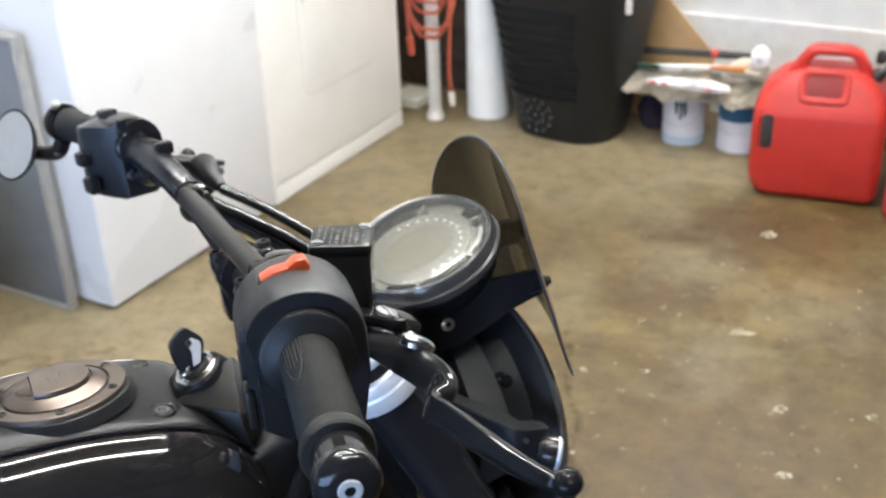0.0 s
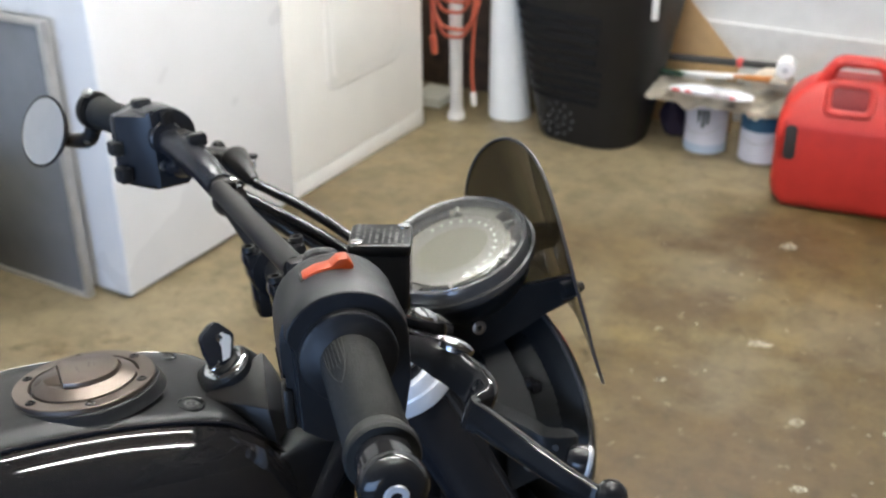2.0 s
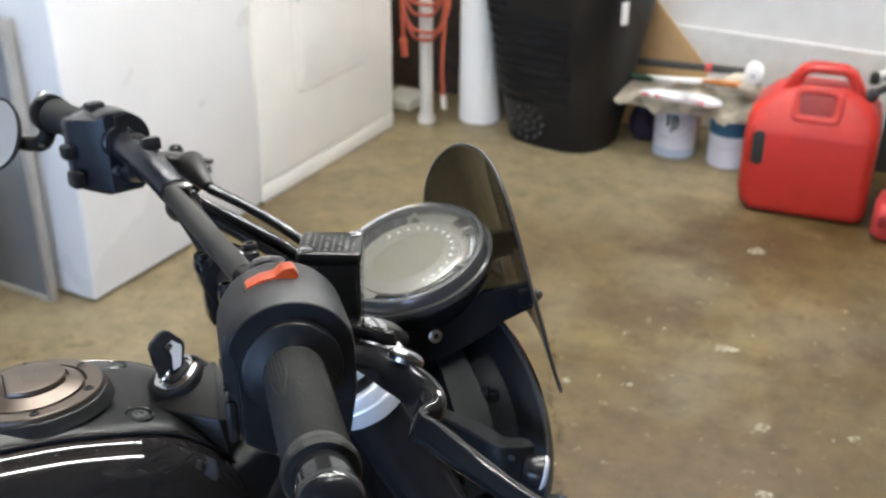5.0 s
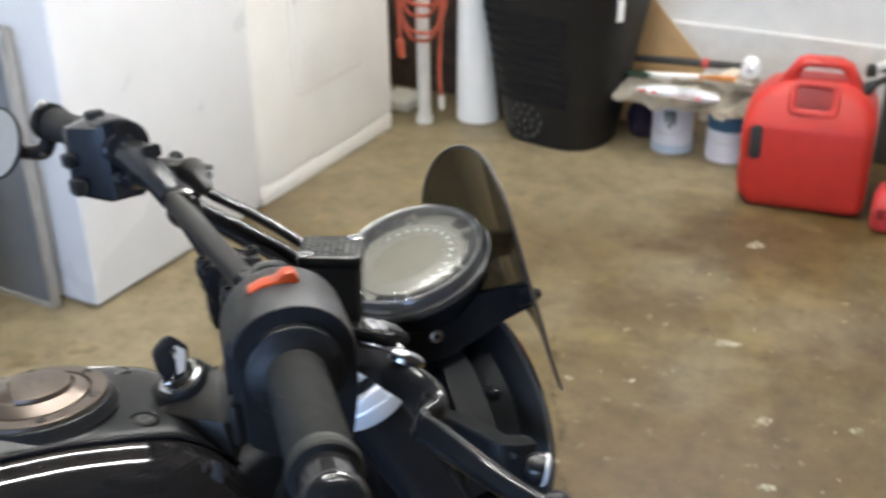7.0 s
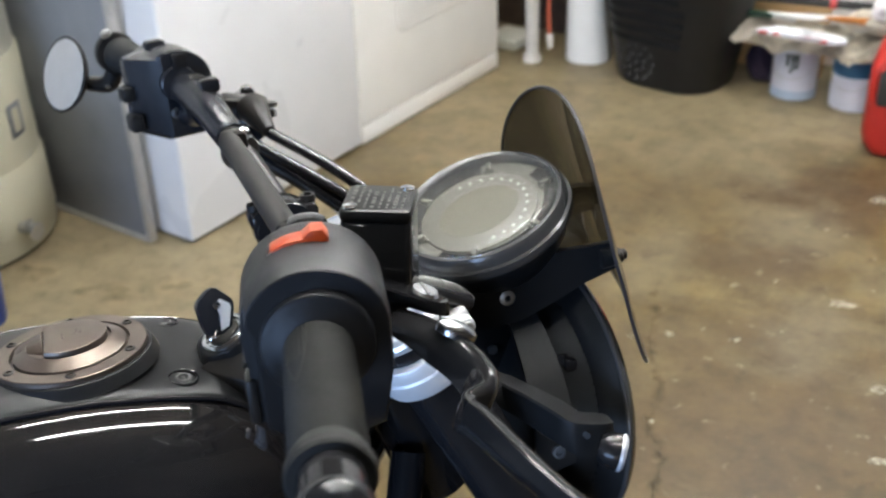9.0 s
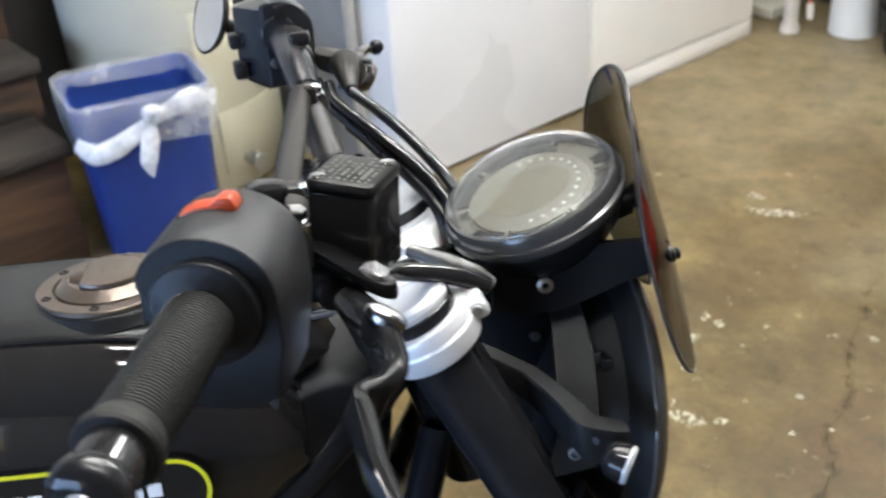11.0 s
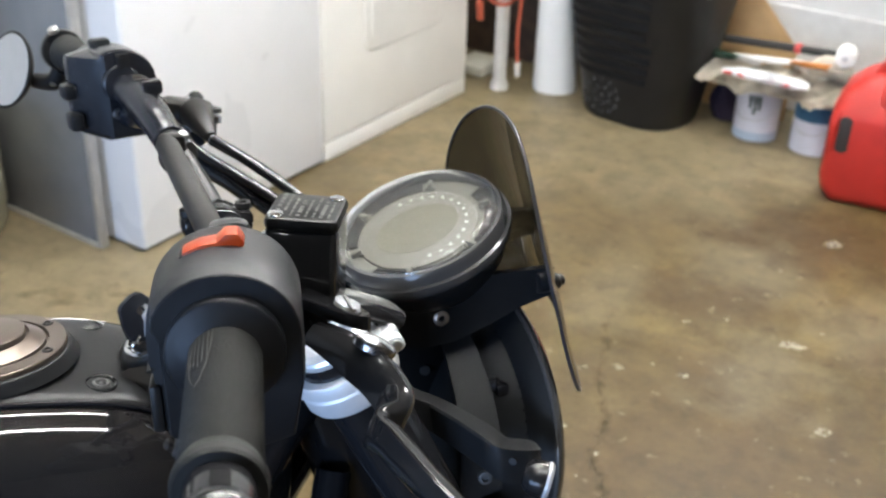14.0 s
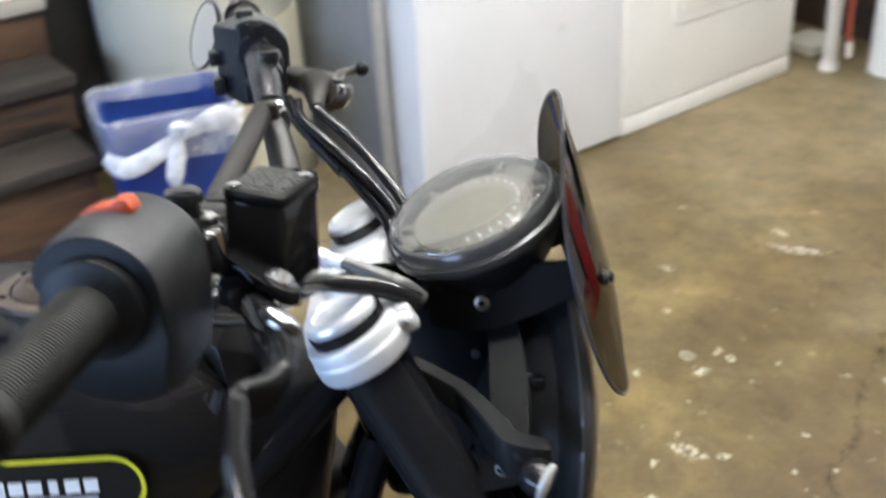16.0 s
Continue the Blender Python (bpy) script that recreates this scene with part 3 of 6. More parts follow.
part("lid", prism(lid_line, 0.0058, cap_m @ pose(0, 0, 0.0045), 0.0008), M_BRONZE, fuel_cap, "flat bronze lid with a chord cut away", crease=30)
part("key_flap", hull([cap_m @ Vector(v) for v in ((-0.0170, -0.012, 0.0045), (-0.0170, 0.020, 0.0045), (-0.0180, 0.000, 0.0098), (-0.0180, 0.018, 0.0098), (-0.0390, 0.000, 0.0010), (-0.0390, 0.014, 0.0010), (-0.0330, 0.002, 0.0056), (-0.0330, 0.014, 0.0056))], 0.0007, 1), M_BRONZE, fuel_cap, "small hinged keyhole flap")
for k, (u, v, ln) in enumerate(((-0.004, 0.003, 0.003), (-0.004, -0.001, 0.004), (-0.003, -0.005, 0.003), (0.006, 0.006, 0.005), (0.009, 0.002, 0.004), (0.005, 0.001, 0.003))):
    part("mark", box(cap_m @ Vector((u, v, 0.0104)), (0.0012, ln, 0.0003), 0, turn=spun(cap_n)), M_BRONZEDARK, fuel_cap)

# ignition lock on its faceted pedestal, with the key in it
lock_c, lock_n = Vector((0.1085, -0.0150, 0.9325)), Vector((-0.40, -0.12, 0.90)).normalized()
lock_m = Matrix.Translation(lock_c) @ spun(lock_n)
lock = part("ignition_lock", hull([(0.086, -0.026, 0.9125), (0.088, 0.020, 0.9130), (0.112, 0.050, 0.9015), (0.136, 0.056, 0.876), (0.150, -0.040, 0.860), (0.168, 0.040, 0.845)]
                                  + [lock_m @ Vector((0.0215 * math.cos(radians(a)), 0.0215 * math.sin(radians(a)), 0.0)) for a in range(0, 360, 20)]
                                  + [(0.136, -0.014, 0.928), (0.136, 0.012, 0.927), (0.148, -0.006, 0.918)], 0.0035, 3), M_MATTE, bike, "matte black ignition surround", crease=32)
# lighter black than the surround, to imitate lamp light on this facet
part("lock_gusset", hull([(0.082, -0.030, 0.9155), (0.126, -0.0715, 0.9125), (0.1385, -0.0215, 0.9395), (0.084, -0.022, 0.900), (0.130, -0.0720, 0.880), (0.150, -0.018, 0.915), (0.160, -0.030, 0.880), (0.120, 0.000, 0.900)], 0.0014, 2), M_SATIN, lock, "flat facet beside the lock, in a lighter black for its lit look", crease=32)
part("barrel", lathe([(0.0188, -0.004), (0.0188, 0.0016), (0.0170, 0.0030), (0.0150, 0.0030), (0.0140, 0.0008), (0.0, 0.0006)], lock_c, lock_n, 40), M_CHROME, lock, "chrome lock barrel")
part("barrel_core", lathe([(0.0125, 0.0), (0.0125, 0.0030), (0.0112, 0.0040), (0.0, 0.0042)], lock_c, lock_n, 32), M_SATIN, lock)
k_up, k_side = Vector((0.02, 0.30, 0.95)).normalized(), Vector((0.92, 0.18, -0.30))
k_side = (k_side - k_up * k_side.dot(k_up)).normalized()
kt = Matrix.Translation((0.1040, -0.0140, 0.9510)) @ Matrix((k_side, k_side.cross(k_up) * -1, k_up)).transposed().to_4x4()
key = part("key_head", prism([(-0.0060, -0.0175), (0.0050, -0.0175), (0.0105, -0.0130), (0.0145, 0.0000), (0.0150, 0.0050), (0.0130, 0.0085), (0.0040, 0.0170), (0.0000, 0.0182), (-0.0050, 0.0165), (-0.0130, 0.0100), (-0.0145, 0.0060), (-0.0130, -0.0060), (-0.0100, -0.0150)], 0.0080, kt @ pose(0, 0.0040, 0, 90, 0, 0), 0.0022), M_SWITCH, lock, "black plastic key head")
part("key_blade", box(kt @ Vector((0.0, 0, -0.020)), (0.007, 0.002, 0.010), 0.0003, 1, kt.to_3x3().to_4x4()), M_CHROME, lock)
part("key_badge", prism([(0.0010, -0.0140), (0.0075, -0.0120), (0.0110, 0.0010), (0.0105, 0.0045), (0.0040, 0.0090), (-0.0005, 0.0060), (0.0020, -0.0030)], 0.0008, kt @ pose(0, -0.0040, 0, 90, 0, 0), 0.0), M_SILVER, key, "bright metal key inlay")
part("key_pin", lathe([(0.0030, 0), (0.0030, 0.0016), (0.0016, 0.0022), (0, 0.0022)], kt @ Vector((0.0000, -0.0045, 0.0050)), kt.to_3x3() @ Vector((0, -1, 0)), 16), M_CHROME, key)
part("key_ring", sweep([kt @ Vector((-0.006 + 0.004 * math.cos(a), 0.006 * math.sin(a), -0.0165 + 0.004 * math.cos(a))) for a in np.linspace(0, 6.28, 12)], 0.0011, 8, 3), M_CHROME, key)

# logo pill on the tank side
pill_w, pill_h = 0.19, 0.052
pill_m = pose(-0.023, -0.1165, 0.829, 86, 0, 0)
decal = part("side_badge", prism(rounded(pill_w, pill_h, 0.0255, 10), 0.0016, pill_m), M_GLOSS, bike, "black pill-shaped badge with a yellow outline")
outer, inner = rounded(pill_w - 0.002, pill_h - 0.002, 0.0245, 10), rounded(pill_w - 0.0085, pill_h - 0.0085, 0.0215, 10)
ring = bmesh.new()
vo, vi = [ring.verts.new((x, y, 0.0022)) for x, y in outer], [ring.verts.new((x, y, 0.0022)) for x, y in inner]
for k in range(len(vo)):
    ring.faces.new((vo[k], vo[(k + 1) % len(vo)], vi[(k + 1) % len(vi)], vi[k]))
bmesh.ops.transform(ring, matrix=pill_m, verts=ring.verts)
part("outline", ring, M_LOGO, decal, "yellow outline")
for k, (w, h) in enumerate(((0.0110, 0.0120), (0.0100, 0.0105), (0.0095, 0.0105), (0.0110, 0.0140), (0.0100, 0.0105), (0.0105, 0.0105), (0.0065, 0.0105), (0.0105, 0.0105), (0.0100, 0.0105))):
    part("word_bar", box(pill_m @ Vector((-0.0560 + 0.0138 * k, 0.0020 - (h - 0.0105) * 0.3, 0.0024)), (w, 0.0008, h), 0, turn=pose(0, 0, 0, -4, 0, 0)), M_LOGOWHITE, decal)
part("small_bar", box(pill_m @ Vector((0.0330, -0.0095, 0.0024)), (0.050, 0.0008, 0.0042), 0, turn=pose(0, 0, 0, -4, 0, 0)), M_LOGOGREY, decal)
part("small_rule", box(pill_m @ Vector((0.0330, -0.0062, 0.0024)), (0.050, 0.0008, 0.0006), 0, turn=pose(0, 0, 0, -4, 0, 0)), M_LOGOGREY, decal)

# handlebar: tapered main tube, cross brace, clamps
ENDS = {-1: (Vector((0.0965, -0.441, 1.052)), Vector((0.125, -0.299, 1.0552))), 1: (Vector((0.087, 0.442, 1.061)), Vector((0.116, 0.300, 1.064)))}


bar_line = [(0.101, -0.418, 1.053), (0.125, -0.299, 1.058), (0.138, -0.235, 1.057), (0.150, -0.165, 1.047), (0.158, -0.117, 1.028), (0.170, -0.075, 1.000), (0.173, -0.045, 0.988), (0.173, 0.0, 0.985),
            (0.173, 0.045, 0.988), (0.170, 0.075, 1.000), (0.158, 0.117, 1.028), (0.147, 0.165, 1.050), (0.132, 0.235, 1.061), (0.116, 0.300, 1.064), (0.092, 0.418, 1.061)]
handlebar = part("handlebar", sweep(bar_line, [0.0105, 0.0105, 0.0105, 0.0105, 0.0112, 0.013, 0.0140, 0.0140, 0.0140, 0.013, 0.0112, 0.0105, 0.0105, 0.0105, 0.0105], 20, 5), M_SATIN, bike, "satin black tapered handlebar")
part("bar_sleeve", sweep([(0.131, 0.240, 1.0610), (0.139, 0.205, 1.0575), (0.147, 0.168, 1.0500), (0.1545, 0.134, 1.0370)], [0.0140, 0.0146, 0.0144, 0.0132], 20, 5), M_SWITCH, handlebar, "glossy black sleeve on the bar")
part("cross_brace", rod((0.150, -0.113, 1.039), (0.150, 0.113, 1.039), 0.0092, seg=22), M_SATIN, handlebar, "satin black cross brace")
for s in (-1, 1):
    part("brace_clamp", join(lathe([(0.0135, -0.009), (0.0142, -0.008), (0.0142, 0.008), (0.0135, 0.009)], (0.158, s * 0.117, 1.028), (0.08, -s * 0.42, 0.20), 24),
                             box((0.154, s * 0.114, 1.038), (0.021, 0.018, 0.019), 0.004)), M_SATIN, handlebar)
    part("brace_bolt", lathe([(0.0075, 0), (0.0078, 0.0016), (0.0052, 0.0018), (0.005, 0.006), (0.0035, 0.0075), (0, 0.008)], (0.162, s * 0.117, 1.0405), (0.3, 0, 1), 18), M_CHROME, handlebar, "chrome clamp bolt")
    part("riser", join(box((0.172, s * 0.040, 0.962), (0.042, 0.028, 0.036), 0.006), lathe([(0.0235, -0.014), (0.0245, -0.012), (0.0245, 0.012), (0.0235, 0.014)], (0.173, s * 0.040, 0.985), (0, 1, 0), 28),
                       box((0.173, s * 0.040, 0.996), (0.054, 0.027, 0.018), 0.006)), M_LEVER, handlebar, "black handlebar riser clamp")
    for dx in (-0.021, 0.021):
        part("riser_bolt", lathe([(0.0062, 0), (0.006, 0.005), (0.0035, 0.0052), (0.0035, 0.002), (0, 0.002)], (0.173 + dx, s * 0.040, 1.0035), (0, 0, 1), 16), M_SATIN, handlebar)


def grip_frame(s):
    """z runs from the end of the bar inwards; s = -1: the bike's right."""
    end, inn = ENDS[s]
    a = (inn - end).normalized()
    fwd = (Vector((1, 0, 0)) - a * a.x).normalized()
    up = a.cross(fwd) * (1 if s < 0 else -1)
    up = up if up.z > 0 else -up
    m = Matrix((fwd, up, a)).transposed().to_4x4()
    return Matrix.Translation(end) @ m


for s in (-1, 1):
    g = grip_frame(s)
    prof = [(0.0125, 0.030), (0.0178, 0.0302), (0.0188, 0.032), (0.0188, 0.036), (0.0176, 0.038), (0.0171, 0.042)]
    for k in range(44):
        z = 0.044 + 0.0022 * k
        prof += [(0.0164, z), (0.0170, z + 0.0005), (0.0170, z + 0.0012), (0.0164, z + 0.0017)]
    prof += [(0.0168, 0.141), (0.0170, 0.147), (0.012, 0.1475)]
    grip = lathe(prof, (0, 0, 0), (0, 0, 1), 36)
    bmesh.ops.transform(grip, matrix=g, verts=grip.verts)
    grip = part("grip", grip, M_RUBBER, handlebar, "ribbed black rubber grip", crease=25)
    # a smooth tongue with fine ribs, pointed towards the end of the bar
    pad = [sweep([(0.01705 * math.cos(radians(q)), 0.01705 * math.sin(radians(q)), z) for q, z in ((q0, 0.133), (q0 + (128 - q0) * 0.15, 0.112), (q0 + (128 - q0) * 0.55, 0.095), (128, 0.087))], 0.00026, 6, 4) for q0 in (104, 152)]
    for k in range(5):
        q = 111 + 8 * k
        pad.append(sweep([(0.01705 * math.cos(radians(q)), 0.01705 * math.sin(radians(q)), z) for z in (0.132, 0.120, 0.104 + 0.0018 * abs(k - 2))], 0.00028, 6, 2))
    pad = join(*pad)
    bmesh.ops.transform(pad, matrix=g, verts=pad.verts)
    part("chevron_ribs", pad, M_RUBBER, grip)
    weight = lathe([(0.0, -0.0010), (0.0095, -0.001), (0.0145, 0.0012), (0.0163, 0.0045), (0.0166, 0.0100), (0.0155, 0.0125), (0.0142, 0.0130), (0.0142, 0.0300), (0.010, 0.031)], (0, 0, 0), (0, 0, 1), 36)
    bmesh.ops.transform(weight, matrix=g, verts=weight.verts)
    weight = part("bar_end", weight, M_LEVER, handlebar, "gloss black bar-end weight")
    screw = lathe([(0.0, 0.0005), (0.0026, 0.0005), (0.0028, -0.0022), (0.0055, -0.0022), (0.0060, -0.0008), (0.006, 0.001)], (0, 0, 0), (0, 0, 1), 24)
    bmesh.ops.transform(screw, matrix=g, verts=screw.verts)
    part("end_screw", screw, M_CAPSILVER, weight, "steel socket screw")

# right-hand control: throttle and switch housing
g = grip_frame(-1)


def on_grip(bm, m=None):
    bmesh.ops.transform(bm, matrix=g if m is None else m, verts=bm.verts)
    return bm


def housing_ring(z, k, left=-1.0, dy=0.0):
    pts = []
    for a in range(0, 181, 12):
        pts.append((0.0368 * k * math.cos(radians(a)), 0.0058 + dy + 0.0335 * k * math.sin(radians(a)), z))
    pts += [(-0.0372 * k, -0.010, z), (-0.0355 * k, -0.016, z), (-0.0340 * k, -0.046 * k, z), (-0.016 * k, -0.056 * k, z), (0.010 * k, -0.058 * k, z), (0.030 * k, -0.052 * k, z), (0.0365 * k, -0.020, z)]
    return [(max(x, left if y < 0.006 else left - 0.0035 if y < 0.014 else x), y, zz) for x, y, zz in pts]


housing = part("switch_housing", on_grip(loft([housing_ring(0.1440, 0.50, -0.029), housing_ring(0.1440, 0.935, -0.029), housing_ring(0.1447, 0.958, -0.0298), housing_ring(0.1490, 0.980, -0.0300), housing_ring(0.1540, 0.992, -0.0302), housing_ring(0.1546, 0.994), housing_ring(0.160, 1.0), housing_ring(0.198, 1.0), housing_ring(0.204, 0.97), housing_ring(0.2065, 0.9)])),
               M_PLASTIC, bike, "matte black throttle and switch housing", crease=30)
part("throttle_flange", on_grip(lathe([(0.0168, 0.1338), (0.0178, 0.1342), (0.0215, 0.1362), (0.0255, 0.1378), (0.0268, 0.1381), (0.0276, 0.1388), (0.0279, 0.1398), (0.0279, 0.1452), (0.02, 0.1455)], (0, 0, 0), (0, 0, 1), 44)), M_PLASTIC, housing, crease=30)
switch = part("kill_switch", on_grip(join(hull([(x, y, z) for x, y in ((-0.0190, 0.028), (-0.0182, 0.0362), (-0.010, 0.0398), (0.000, 0.0412), (0.009, 0.0408), (0.0118, 0.037), (0.0118, 0.028)) for z in (0.1750, 0.1872)], 0.0012, 2),
                                            hull([(x, y, z) for x, y in ((-0.003, 0.0400), (0.0030, 0.0446), (0.0088, 0.0446), (0.0115, 0.0400), (0.0115, 0.038)) for z in (0.1753, 0.1869)], 0.0012, 2))), M_ORANGE, housing, "orange kill switch rocker")
part("switch_bezel", on_grip(box((-0.0035, 0.0335, 0.1812), (0.033, 0.004, 0.015), 0.0015)), M_SATIN, housing)
part("seam", on_grip(box((-0.0368, -0.013, 0.172), (0.0025, 0.0012, 0.040), 0.0003, 1)), M_FORK, housing)
part("start_button", on_grip(box((-0.0352, -0.034, 0.160), (0.006, 0.026, 0.016), 0.002)), M_SATIN, housing)

# front brake master cylinder with its reservoir and lever
RN, RL, RB = Vector((0.2108, -0.1990, 1.0705)), Vector((0.1735, -0.1815, 1.0735)), Vector((0.2200, -0.1580, 1.0720))
rc = (RL + RB) / 2
ex, ey = (RN - RL).normalized(), (RB - RN).normalized()
ez = ex.cross(ey).normalized()
ey = ez.cross(ex)
res_m = Matrix.Translation(rc) @ Matrix((ex, ey, ez)).transposed().to_4x4()
W, D = 0.0420, 0.0430
reservoir = part("brake_reservoir", prism(rounded(W - 0.0005, D - 0.0005, 0.0040), 0.056, res_m @ pose(0, 0, -0.0635), 0.0015), M_LEVER, bike, "gloss black brake fluid reservoir")
lid = part("lid", prism(rounded(W + 0.0006, D + 0.0006, 0.0045), 0.0085, res_m @ pose(0, 0, -0.0085), 0.0030, 2), M_LID, reservoir, "black lid with raised lettering")
for sx, sy in ((-1, -1), (1, 1)):
    part("lid_screw", lathe([(0.0046, 0), (0.0044, 0.0010), (0.0030, 0.0014), (0, 0.0012)], res_m @ Vector((sx * 0.0150, sy * 0.0155, -0.0002)), ez, 20), M_CHROME, lid, "chrome lid screw")
rng = random.Random(4)
for row in range(8):
    x = -0.0155 + 0.0044 * row
    y, stop = (-0.0085, 0.0165) if row < 2 else (-0.0165, 0.0085) if row > 5 else (-0.0165, 0.0165)
    stop -= rng.choice((0.0, 0.003, 0.006))
    while y < stop:
        ln = rng.uniform(0.0010, 0.0026)
        part("raised_line", box(res_m @ Vector((x, y + ln / 2, 0.0001)), (0.0014 if row % 3 else 0.0022, ln, 0.0005), 0, turn=res_m.to_3x3().to_4x4()), M_RAISEDGLINT, lid)
        y += ln + rng.choice((0.0006, 0.0008, 0.0022, 0.0034))
part("knob", join(lathe([(0.0095, -0.030), (0.0100, -0.004), (0.0115, -0.003), (0.0120, 0.001), (0.0105, 0.004), (0.006, 0.0052), (0, 0.0055)], (0.148, -0.188, 1.0715), (0.05, 0, 1), 28)), M_LEVER, bike, "black domed cap on the bar")
master = part("brake_master_cylinder", join(rod((0.168, -0.150, 1.012), (0.180, -0.206, 1.010), 0.0105, bevel=0.003), box((0.180, -0.180, 1.014), (0.036, 0.046, 0.020), 0.005),
                                            hull([(0.140, -0.215, 1.035), (0.140, -0.185, 1.035), (0.172, -0.215, 1.030), (0.172, -0.185, 1.030), (0.140, -0.215, 1.060), (0.140, -0.185, 1.060), (0.168, -0.212, 1.055), (0.168, -0.188, 1.055)], 0.004),
                                            loft([[q + Vector((0, 0, h)) for h, q in ((0.0, a_), (0.0, b_), (-0.0012, b_ + (b_ - a_) * 0.06), (-0.0075, b_ + (b_ - a_) * 0.06), (-0.0085, b_), (-0.0085, a_), (-0.0075, a_ + (a_ - b_) * 0.06), (-0.0012, a_ + (a_ - b_) * 0.06))] for a_, b_ in
                                                  [(Vector(c_) + Vector((-0.70, -0.66, 0.28)) * w_, Vector(c_) + Vector((0.70, 0.66, -0.28)) * w_) for c_, w_ in (((0.160, -0.176, 1.0380), 0.0085), ((0.178, -0.193, 1.0350), 0.0090), ((0.192, -0.2085, 1.0315), 0.0098), ((0.2035, -0.2203, 1.0288), 0.0100), ((0.2085, -0.2262, 1.0276), 0.0085), ((0.2115, -0.2300, 1.0268), 0.0056), ((0.2130, -0.2318, 1.0262), 0.0022))]])), M_BLADE, bike, "gloss black brake master cylinder", crease=45)
part("clamp_bolt", join(lathe([(0.0085, -0.006), (0.0085, -0.004), (0.0066, -0.0036), (0.0066, 0.0015), (0.0055, 0.0026), (0.0, 0.0028)], (0.1631, -0.1994, 1.0615), (0.05, -0.05, 1), 6), rod((0.162, -0.199, 1.030), (0.163, -0.1994, 1.056), 0.009, bevel=0.001, seg=16)), M_CHROME, master, "chrome hexagon clamp bolt", smooth=False)
part("pivot_screw", lathe([(0.0085, -0.002), (0.0088, 0.0015), (0.0075, 0.0032), (0.0010, 0.0036), (0, 0.0028)], (0.2035, -0.2203, 1.0288), (0.36, -0.10, 0.92), 24), M_PIVOT, master, "bright slotted pivot screw")
part("screw_slot", box((0.2047, -0.2206, 1.0321), (0.0016, 0.0140, 0.0010), 0, turn=spun(Vector((0.36, -0.10, 0.92)).normalized())), M_DULL, master)


LEVER_UP = Vector((0.42, 0.0, 0.9075)).normalized()


def blade(line, side=1):
    """A bladed lever: a flat top ribbon with tall sides. line: x, y, z, half width, height."""
    path = smooth_line([(x, side * y, z) for x, y, z, _, _ in line], 5)
    rings = []
    for i, p in enumerate(path):
        f = i / (len(path) - 1) * (len(line) - 1)
        w = float(np.interp(f, range(len(line)), [q[3] for q in line]))
        h = float(np.interp(f, range(len(line)), [q[4] for q in line]))
        t = (path[min(i + 1, len(path) - 1)] - path[max(i - 1, 0)]).normalized()
        out = t.cross(LEVER_UP).normalized()
        cr = float(np.interp(f, (6.0, 9.0), (1.0, 0.22)))
        rings.append([p + out * (a * w) + LEVER_UP * b for a, b in ((-0.45, -0.14 * w * cr), (0.0, 0.0), (0.45, -0.14 * w * cr), (0.80, -0.45 * w * cr), (1.0, -1.0 * w * cr), (1.0, -0.5 * w - 0.45 * h), (0.9, 0.0012 - h), (0.6, -h), (-0.6, -h), (-0.9, 0.0012 - h), (-1.0, -0.5 * w - 0.45 * h), (-1.0, -1.0 * w * cr), (-0.80, -0.45 * w * cr))])
    return loft(rings)


LEV = [(0.1915, -0.216, 1.021, 0.0085, 0.016), (0.2005, -0.236, 1.022, 0.0095, 0.020), (0.2078, -0.254, 1.021, 0.0100, 0.023), (0.2125, -0.270, 1.019, 0.0074, 0.024), (0.2147, -0.286, 1.017, 0.0066, 0.025), (0.2130, -0.298, 1.016, 0.0064, 0.025),
       (0.2080, -0.3065, 1.015, 0.0058, 0.026), (0.2010, -0.3100, 1.015, 0.0050, 0.024), (0.1960, -0.3130, 1.015, 0.0038, 0.021), (0.1938, -0.3190, 1.015, 0.0034, 0.019), (0.1958, -0.328, 1.015, 0.0044, 0.017),
       (0.1983, -0.346, 1.014, 0.0046, 0.016), (0.2017, -0.372, 1.0125, 0.0044, 0.014), (0.2072, -0.396, 1.009, 0.0042, 0.012), (0.2132, -0.412, 1.006, 0.0042, 0.010), (0.2170, -0.419, 1.004, 0.0045, 0.008)]
ball = [(0.0, -0.0085), (0.005, -0.007), (0.0082, -0.003), (0.0088, 0.0), (0.0082, 0.003), (0.005, 0.007), (0, 0.0085)]
lever = part("brake_lever", join(blade(LEV), lathe(ball, (0.219, -0.421, 1.001), (0, 0, 1), 24)), M_BLADE, bike, "gloss black bladed brake lever with a ball end", crease=50)
ov_x, ov_n = Vector((0.82, -0.22, -0.48)).normalized(), Vector((0.48, 0.0, 0.86))
ov_n = (ov_n - ov_x * ov_n.dot(ov_x)).normalized()
ov_m = Matrix.Translation((0.2088, -0.2590, 1.0225)) @ Matrix((ov_x, ov_n.cross(ov_x), ov_n)).transposed().to_4x4()
oval = lathe([(0.0116, -0.0040), (0.0122, -0.0010), (0.0119, 0.0006), (0.0108, 0.0019), (0.0088, 0.0030), (0.0060, 0.0038), (0.0030, 0.0041), (0.0, 0.0042)], (0, 0, 0), (0, 0, 1), 36, 0.60)
bmesh.ops.transform(oval, matrix=ov_m, verts=oval.verts)
part("pivot_cover", oval, M_PIVOT, lever, "polished oval pivot cover", crease=45)

